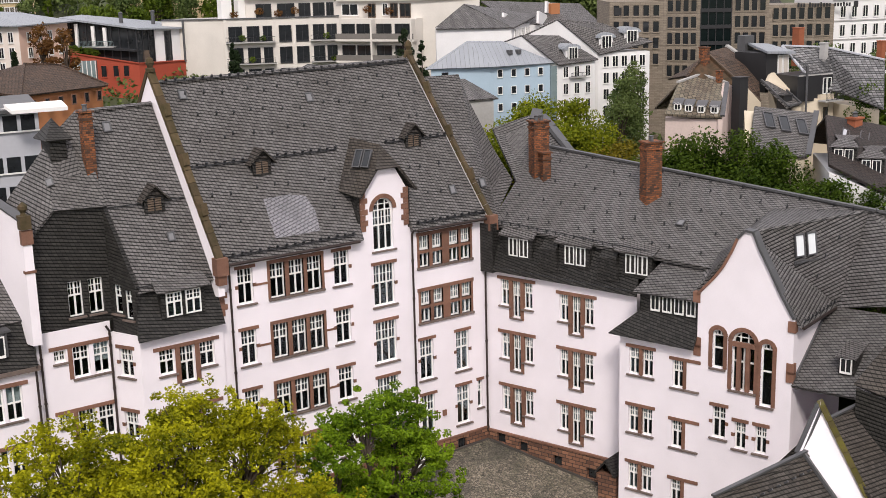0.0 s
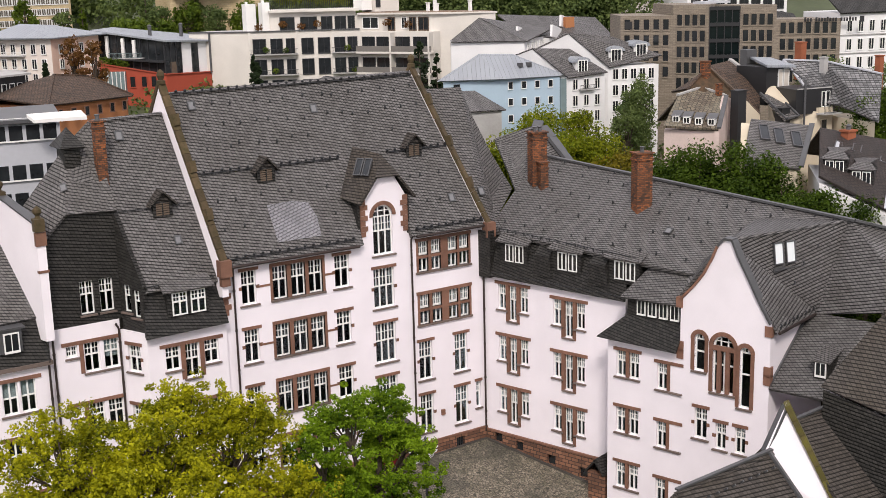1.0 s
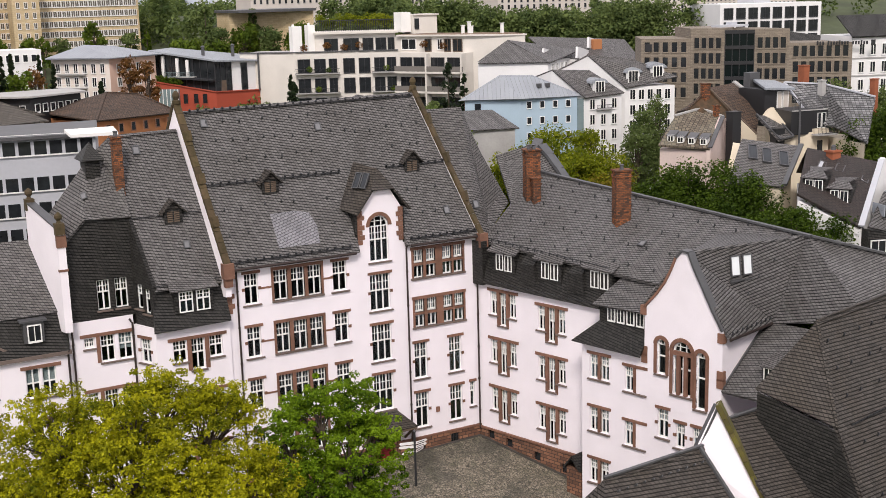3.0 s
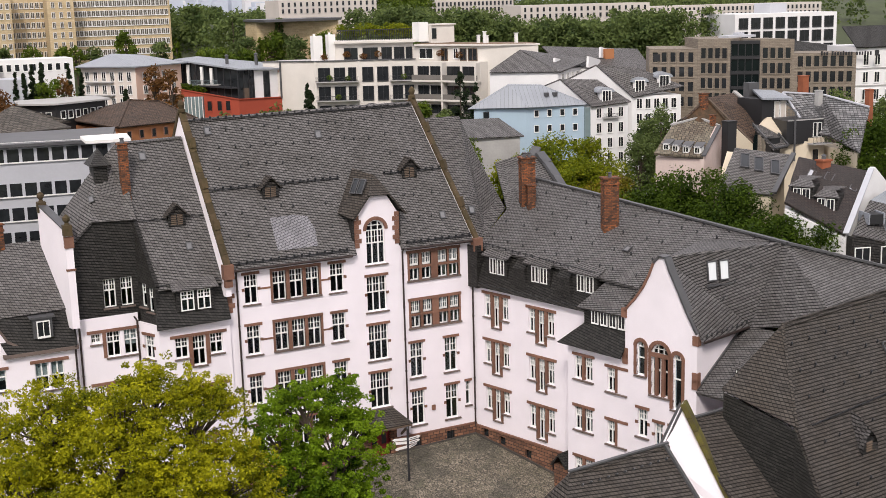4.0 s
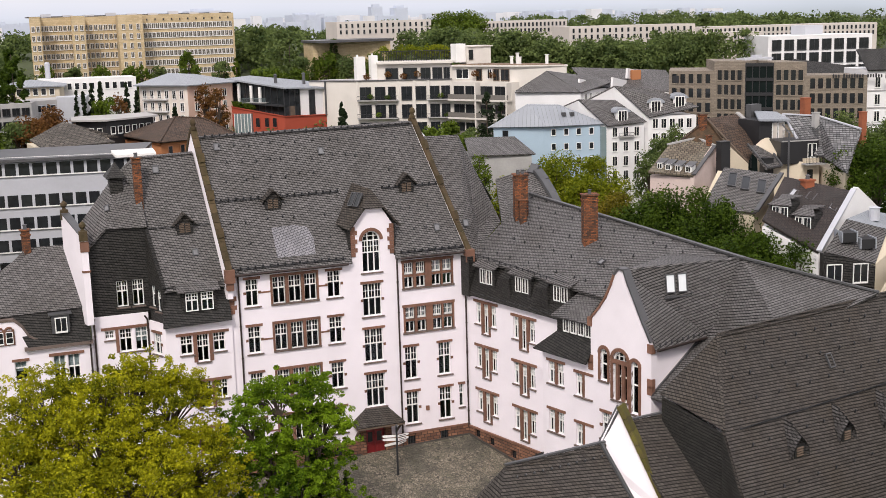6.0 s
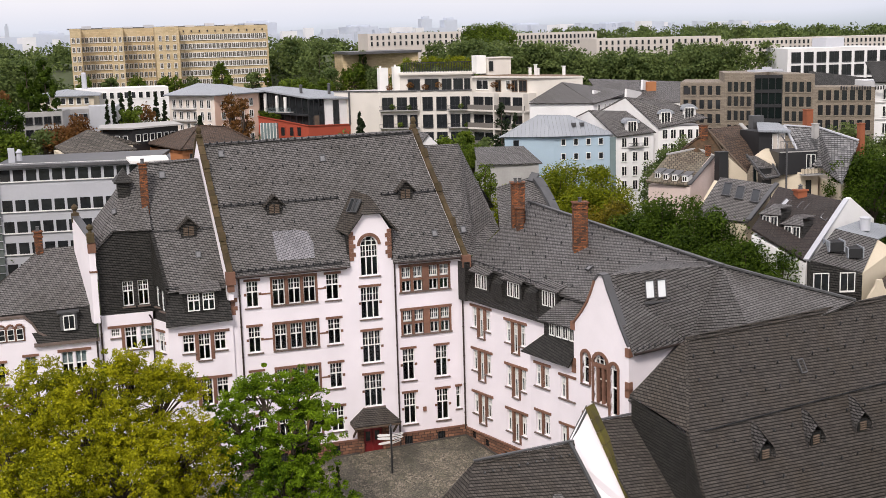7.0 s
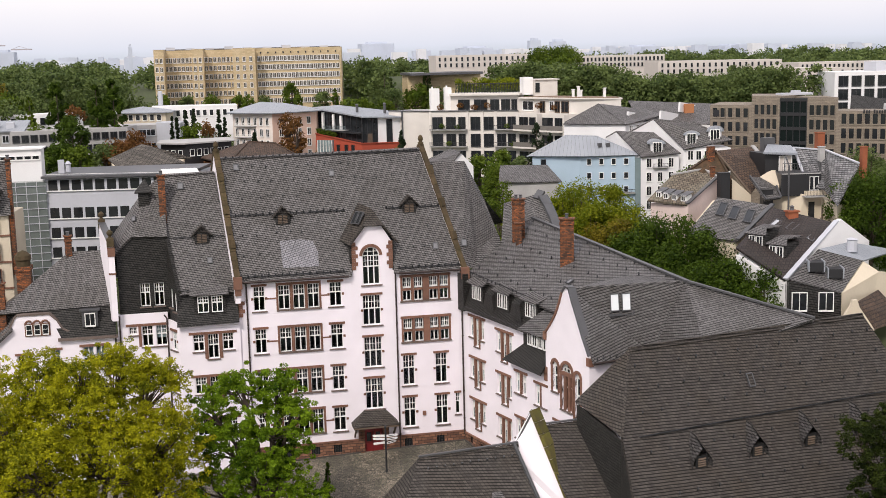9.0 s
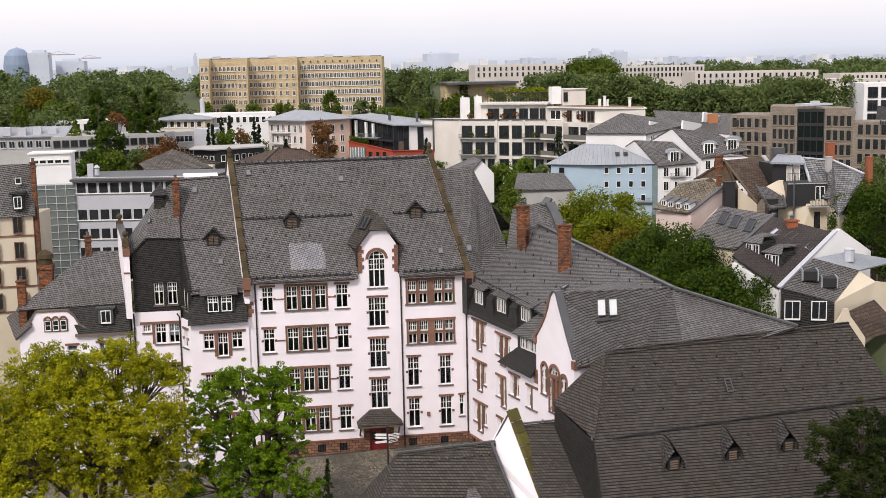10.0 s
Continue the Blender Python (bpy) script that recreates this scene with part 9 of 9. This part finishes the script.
cr_ = house("rear_wing", "slate roofed rear wing with a curved metal verge", "school", "school buildings")
quad(cr_, [(3.2, 1.00, 17.0), (9.14, -0.5, 17.0), (8.4, 4.4, 21.2), (7.7, 5.0, 21.35), (4.88, 6.0, 20.56)], SLATE_WING, "grey slate roof", 0.2)
bm = bmesh.new()
vv = [Vector(p) for p in ((7.77, 5.0, 21.42), (8.26, 4.4, 21.3), (8.54, 3.6, 20.5), (8.7, 2.5, 19.5), (8.75, 1.0, 18.3), (8.9, -0.4, 17.2))]
for p, q in zip(vv, vv[1:]):
    beam(bm, p, q, 1.0, 0.25, (0.3, -1, 0.3))
part("verge", bm, LEAD, cr_, "curved lead verge")

# ---- trees of the town ----
tree("street tree with deep green leaves behind the wing", 14.5, -10.5, 17.6, 4.3, LEAF_DARK, 21, 9000, 0.34, 0.1, 60, "street trees")
for k, (p, rx, mt, lb_) in enumerate((((17.3, -5.5, 20.5), 2.3, LEAF_DARK, "deep green leafy street tree in a row"), ((18.9, -8.5, 20.6), 1.9, LEAF_DARK, "deep green leafy street tree in a row"), ((16.7, -1.8, 20.6), 2.2, LEAF_MID, "green leafy street tree"), ((19.1, -13.5, 18.0), 1.9, LEAF_DARK, "deep green leafy street tree in a row"), ((15.26, 0.00, 19.03), 3.4, LEAF_DARK, "deep green leafy street tree in a row"), ((16.33, -4.00, 20.62), 3.8, LEAF_DARK, "deep green leafy street tree in a row"), ((17.74, -7.00, 21.02), 3.8, LEAF_DARK, "deep green leafy street tree in a row"), ((19.03, -10.00, 19.85), 3.8, LEAF_DARK, "deep green leafy street tree in a row"), ((19.93, -13.00, 18.62), 3.4, LEAF_DARK, "deep green leafy street tree in a row"), ((21.19, -15.00, 17.19), 3.0, LEAF_DARK, "deep green leafy street tree in a row"), ((21.64, -16.50, 15.09), 2.0, LEAF_DARK, "deep green leafy street tree in a row"), ((15.18, -3.00, 17.79), 3.0, LEAF_DARK, "deep green leafy street tree in a row"), ((13.37, 2.00, 19.85), 2.6, LEAF_YELLOW, "street tree turning yellow"), ((15.55, 3.00, 19.85), 2.4, LEAF_YELLOW, "street tree turning yellow"), ((15.87, -8.00, 18.69), 4.0, LEAF_DARK, "deep green leafy street tree in a row"), ((16.60, -12.00, 17.78), 3.6, LEAF_DARK, "deep green leafy street tree in a row"), ((17.98, -15.00, 16.75), 3.2, LEAF_DARK, "deep green leafy street tree in a row"), ((18.84, -17.00, 15.65), 2.6, LEAF_DARK, "deep green leafy street tree in a row"), ((15.96, -2.00, 19.90), 3.2, LEAF_DARK, "deep green leafy street tree in a row"), ((14.13, 0.00, 18.22), 2.6, LEAF_MID, "green leafy street tree"), ((9.44, 9.00, 20.65), 2.6, LEAF_BRIGHT, "bright green leafy garden tree"), ((12.62, 11.00, 21.64), 3.0, LEAF_BRIGHT, "bright green leafy garden tree"), ((15.06, 9.00, 20.86), 3.2, LEAF_BRIGHT, "bright green leafy garden tree"), ((12.39, 3.00, 18.47), 2.2, LEAF_YELLOW, "street tree turning yellow"), ((6.25, 9.00, 20.57), 1.8, LEAF_BRIGHT, "bright green leafy garden tree"), ((14.99, 13.00, 22.00), 3.6, LEAF_BRIGHT, "bright green leafy garden tree"), ((11.53, 12.00, 21.83), 3.0, LEAF_BRIGHT, "bright green leafy garden tree"), ((17.17, 11.00, 21.38), 3.2, LEAF_BRIGHT, "bright green leafy garden tree"), ((18.39, 9.00, 20.83), 2.8, LEAF_BRIGHT, "bright green leafy garden tree"), ((7.80, 10.00, 21.74), 2.2, LEAF_BRIGHT, "bright green leafy garden tree"), ((12.54, 8.00, 20.29), 2.8, LEAF_BRIGHT, "bright green leafy garden tree"), ((9.17, 24.00, 23.16), 2.6, LEAF_MID, "green leafy garden tree"), ((7.09, 15.00, 22.43), 1.8, LEAF_MID, "green leafy garden tree"), ((27.73, 15.00, 22.65), 2.3, LEAF_FAR, "pale green tree between houses"), ((30.46, 17.00, 23.38), 1.8, LEAF_FAR, "pale green tree between houses"), ((25.06, 13.00, 21.60), 1.9, LEAF_FAR, "pale green tree between houses"), ((35.38, -8.00, 24.56), 3.9, LEAF_DARK, "broad dark green tree"), ((33.29, -6.50, 22.63), 2.2, LEAF_DARK, "broad dark green tree"), ((37.96, -9.00, 22.59), 3.2, LEAF_DARK, "broad dark green tree"), ((42.56, 4.00, 25.55), 2.4, LEAF_FAR, "green tree by the office"), ((43.30, 1.00, 25.14), 2.6, LEAF_FAR, "green tree by the office"), ((42.07, 7.00, 24.66), 1.8, LEAF_FAR, "green tree by the office"), ((-11.18, 56.00, 27.92), 1.5, LEAF_RUST, "rust red tree by the pink house"), ((-10.50, 52.00, 27.84), 1.6, LEAF_RUST, "rust red tree by the red house"), ((-31.14, 42.00, 26.89), 3.6, LEAF_RUST, "tree turning rust at the edge of its crown"), ((-33.32, 42.00, 26.06), 2.6, LEAF_FAR, "green tree by the low office"), ((-23.51, 52.00, 27.35), 2.2, LEAF_MID, "round green leafy garden tree"), ((-21.51, 54.00, 27.86), 1.4, LEAF_RUST, "small tree turning rust red"), ((-39.45, 46.00, 25.46), 3.4, LEAF_DARK, "dark green leafy garden tree"), ((-37.81, 46.00, 28.87), 2.7, LEAF_DARK, "dark green tree by the low office"), ((-38.71, 44.00, 26.70), 2.6, LEAF_DARK, "dark green tree by the low office"), ((-36.84, 42.00, 26.07), 2.3, LEAF_MID, "green tree by the low office"), ((-42.82, 52.00, 27.60), 1.8, LEAF_MID, "small round green leafy tree"), ((-51.50, 76.00, 33.10), 3.6, LEAF_YELLOW, "tall tree turning yellow"), ((-38.73, 64.00, 29.87), 1.8, LEAF_RUST, "slim tree turning autumn orange"), ((-30.61, 40.00, 27.02), 3.0, LEAF_RUST, "broad tree turning rust"), ((-47.90, 70.00, 31.11), 2.8, LEAF_MID, "green leafy tree at the wood"), ((-54.02, 72.00, 31.61), 3.0, LEAF_FAR, "green leafy tree at the wood"), ((9.19, 33.00, 23.63), 2.6, LEAF_MID, "green leafy garden tree"), ((12.95, 36.00, 23.76), 2.2, LEAF_MID, "green leafy garden tree"), ((13.99, 33.00, 23.39), 1.8, LEAF_FAR, "green leafy garden tree"), ((10.48, 62.00, 27.73), 3.0, LEAF_MID, "green tree on the terrace"), ((-0.01, 70.00, 29.43), 3.6, LEAF_MID, "broad green tree behind the glass house"), ((3.61, 70.00, 29.14), 2.6, LEAF_MID, "green tree behind the glass house"), ((-7.84, 84.00, 31.19), 1.9, LEAF_MID, "green tree before the stone office"), ((-3.27, 84.00, 29.70), 1.7, LEAF_FAR, "green tree before the stone office"), ((-16.18, 84.00, 29.99), 1.5, LEAF_MID, "green tree before the stone office"), ((-20.25, 84.00, 29.81), 1.5, LEAF_MID, "green tree before the stone office"), ((-23.84, 84.00, 30.10), 1.6, LEAF_FAR, "green tree before the stone office"), ((-27.41, 84.00, 30.06), 1.5, LEAF_MID, "green tree before the stone office"), ((-12.10, 84.00, 29.51), 1.5, LEAF_FAR, "green tree before the stone office"), ((10.56, 78.00, 30.68), 2.2, LEAF_MID, "green tree before the low hall"), ((13.48, 76.00, 30.29), 2.2, LEAF_FAR, "green tree before the low hall"), ((17.12, 75.00, 30.51), 2.4, LEAF_MID, "green tree before the low hall"), ((7.11, 78.00, 30.46), 2.2, LEAF_FAR, "green tree before the low hall"), ((20.93, 76.00, 30.87), 2.4, LEAF_FAR, "green tree before the low hall"), ((-14.67, 83.00, 29.63), 1.3, LEAF_MID, "green tree before the stone office"), ((35.28, 88.00, 36.38), 6.0, LEAF_MID, "tall rounded green tree"), ((37.67, 66.00, 30.79), 3.2, LEAF_RUST, "tree turning rust among the wood"), ((39.85, 70.00, 31.76), 2.6, LEAF_MID, "green leafy tree in the wood"))):
    near = p[1] < 30
    tree(lb_, p[0], p[1], p[2], rx, mt, 100 + k, int((1050 if near else 520) * rx * rx), 0.18 if near else 0.26, 0.03, 90 if near else 50, "town trees", z0=min(ground_z(p[0], p[1]) - 0.3, p[2] - 2.2 * rx), clump=0.3)
for k, (p, rx, mt) in enumerate((((1.16, 40.00, 25.87), 0.9, LEAF_PINE), ((16.51, 34.00, 26.49), 2.1, LEAF_PINE), ((17.87, 33.00, 25.49), 1.2, LEAF_PINE), ((1.09, 39.00, 25.27), 1.3, LEAF_PINE), ((-24.28, 58.00, 28.37), 0.9, LEAF_PINE), ((-25.47, 56.00, 27.59), 0.8, LEAF_PINE), ((-23.23, 58.00, 28.61), 0.8, LEAF_PINE), ((-19.32, 56.00, 27.33), 0.8, LEAF_PINE), ((-15.92, 50.00, 25.75), 0.8, LEAF_PINE), ((-26.03, 58.00, 27.88), 0.6, LEAF_PINE), ((-19.96, 60.00, 28.26), 0.7, LEAF_PINE), ((-39.95, 54.00, 32.53), 2.0, LEAF_DARK), ((-35.2, 54.00, 32.06), 1.8, LEAF_DARK), ((-33.14, 54.00, 32.81), 1.9, LEAF_DARK), ((-50.31, 58.00, 31.09), 1.6, LEAF_MID), ((-44.21, 62.00, 30.68), 0.9, LEAF_MID), ((5.95, 80.00, 32.96), 1.2, LEAF_FAR), ((12.68, 80.00, 32.26), 1.3, LEAF_FAR), ((-1.47, 82.00, 30.02), 0.7, LEAF_MID), ((8.97, 78.00, 29.74), 0.6, LEAF_MID))):
    conifer("slim dark evergreen conifer" if mt is LEAF_PINE else "tall slim green tree", p[0], p[1], p[2], rx, 200 + k, 2600 if mt is LEAF_PINE or rx < 1.5 else 11000, 0.24, mt, 0.7 if mt is LEAF_PINE else 0.3)

# ---- far woods ----
rng = np.random.default_rng(77)
chunks = []


def wood_crown(x, y, top, r, count=430, size=0.33):
    cen = crown_points(rng, (x, y, top - r), r * 0.85, r, 22)
    chunks.append(leaves(rng, cen, np.full(22, r * 0.36), count, size))
    chunks.append(leaves(rng, [(x, y, top - r * 1.7)], [r * 1.05], count // 4, size * 1.3))


for k in range(240):
    t = rng.uniform(0, 1)
    wood_crown(24 + 34 * t + rng.uniform(-3, 3), 70 - 22 * t + rng.uniform(-5, 9), 32.5 + 0.9 * math.sin(7 * t + 1) - 1.5 * t + rng.uniform(-2.6, 0.4), rng.uniform(1.7, 3.2))
for k in range(170):
    x, y = rng.uniform(-68, -30), rng.uniform(64, 84)
    if not (x > -40 and y < 79):
        wood_crown(x, y, ground_z(x, y) + rng.uniform(4.5, 9.0), rng.uniform(1.7, 3.0))
for k in range(170):
    y = rng.uniform(88, 165)
    wood_crown(rng.uniform(58, 150), y, 33.3 + rng.uniform(-2.5, 0.5), rng.uniform(2.2, 3.8), 340, 0.45)
for k in range(760):
    y = rng.uniform(78, 190)
    x = rng.uniform(-75, 120) * (0.6 + y / 260)
    if -34 < x < 6 and y < 106 or (y < 98 and (8 < x < 40 or x > 48)):
        continue
    wood_crown(x, y, 33.6 + rng.uniform(-3.2, 0.9) - (1.6 if x > 10 and y < 110 else 0) + (0.9 if x < -32 and y > 95 else -0.5 if x < -32 else 0), rng.uniform(1.8, 3.6), 340, 0.43)
tagged(part("woodland", leaf_mesh("woodland", np.concatenate(chunks), LEAF_FAR), None), "dense far woodland of mixed green crowns", "wood", kind="stuff")
chunks = []
for k in range(800):
    x, y = rng.uniform(-70, 85), rng.uniform(14, 80)
    gz = ground_z(x, y)
    r = rng.uniform(0.7, 1.5)
    cen = crown_points(rng, (x, y, gz + r * 1.1), r * 0.9, r, 7)
    chunks.append(leaves(rng, cen, np.full(7, r * 0.5), 90, 0.32))
tagged(part("shrubbery", leaf_mesh("shrubbery", np.concatenate(chunks), LEAF_FAR), None), "green garden shrubs between the houses", "shrubs", kind="stuff")

# ---- yard things ----
post = thing("signpost", "dark post with white finger signs in the school yard", "signpost", at=(-8.95, -4.3, -1.56))
part("pole", tube(bmesh.new(), [(0, 0, 0), (0, 0, 4.2)], [0.09, 0.08], 10), DARKFRAME, post, "dark metal pole")
part("cap", lathe(bmesh.new(), (0, 0, 4.2), [(0.1, 0), (0.12, 0.06), (0.02, 0.2)], 10), DARKFRAME, post)
for k, (a, z) in enumerate(((0.2, 3.25), (0.25, 2.95), (2.9, 3.3), (2.8, 3.0), (3.3, 2.7), (0.5, 2.6))):
    m = Matrix.Rotation(a, 4, "Z") @ Matrix.Translation((0.09, 0, z))
    s_ = part("finger_sign", prism(bmesh.new(), [(0, -0.02, 0), (0.95, -0.02, 0), (1.1, -0.02, 0.1), (0.95, -0.02, 0.2), (0, -0.02, 0.2)], [(0, 0.02, 0), (0.95, 0.02, 0), (1.1, 0.02, 0.1), (0.95, 0.02, 0.2), (0, 0.02, 0.2)]), FRAME, post, "white finger sign", m)
    part("lettering", boxes((0.15, 0.8, -0.025, -0.02, 0.08, 0.13)), BLACK, s_, "dark bar of writing")
lamp = thing("wall_lamp", "small dark lamp box on the white wall", "lamp")
part("box", boxes((-4.75, -4.45, -0.12, 0, 2.1, 2.5)), STONE, lamp)
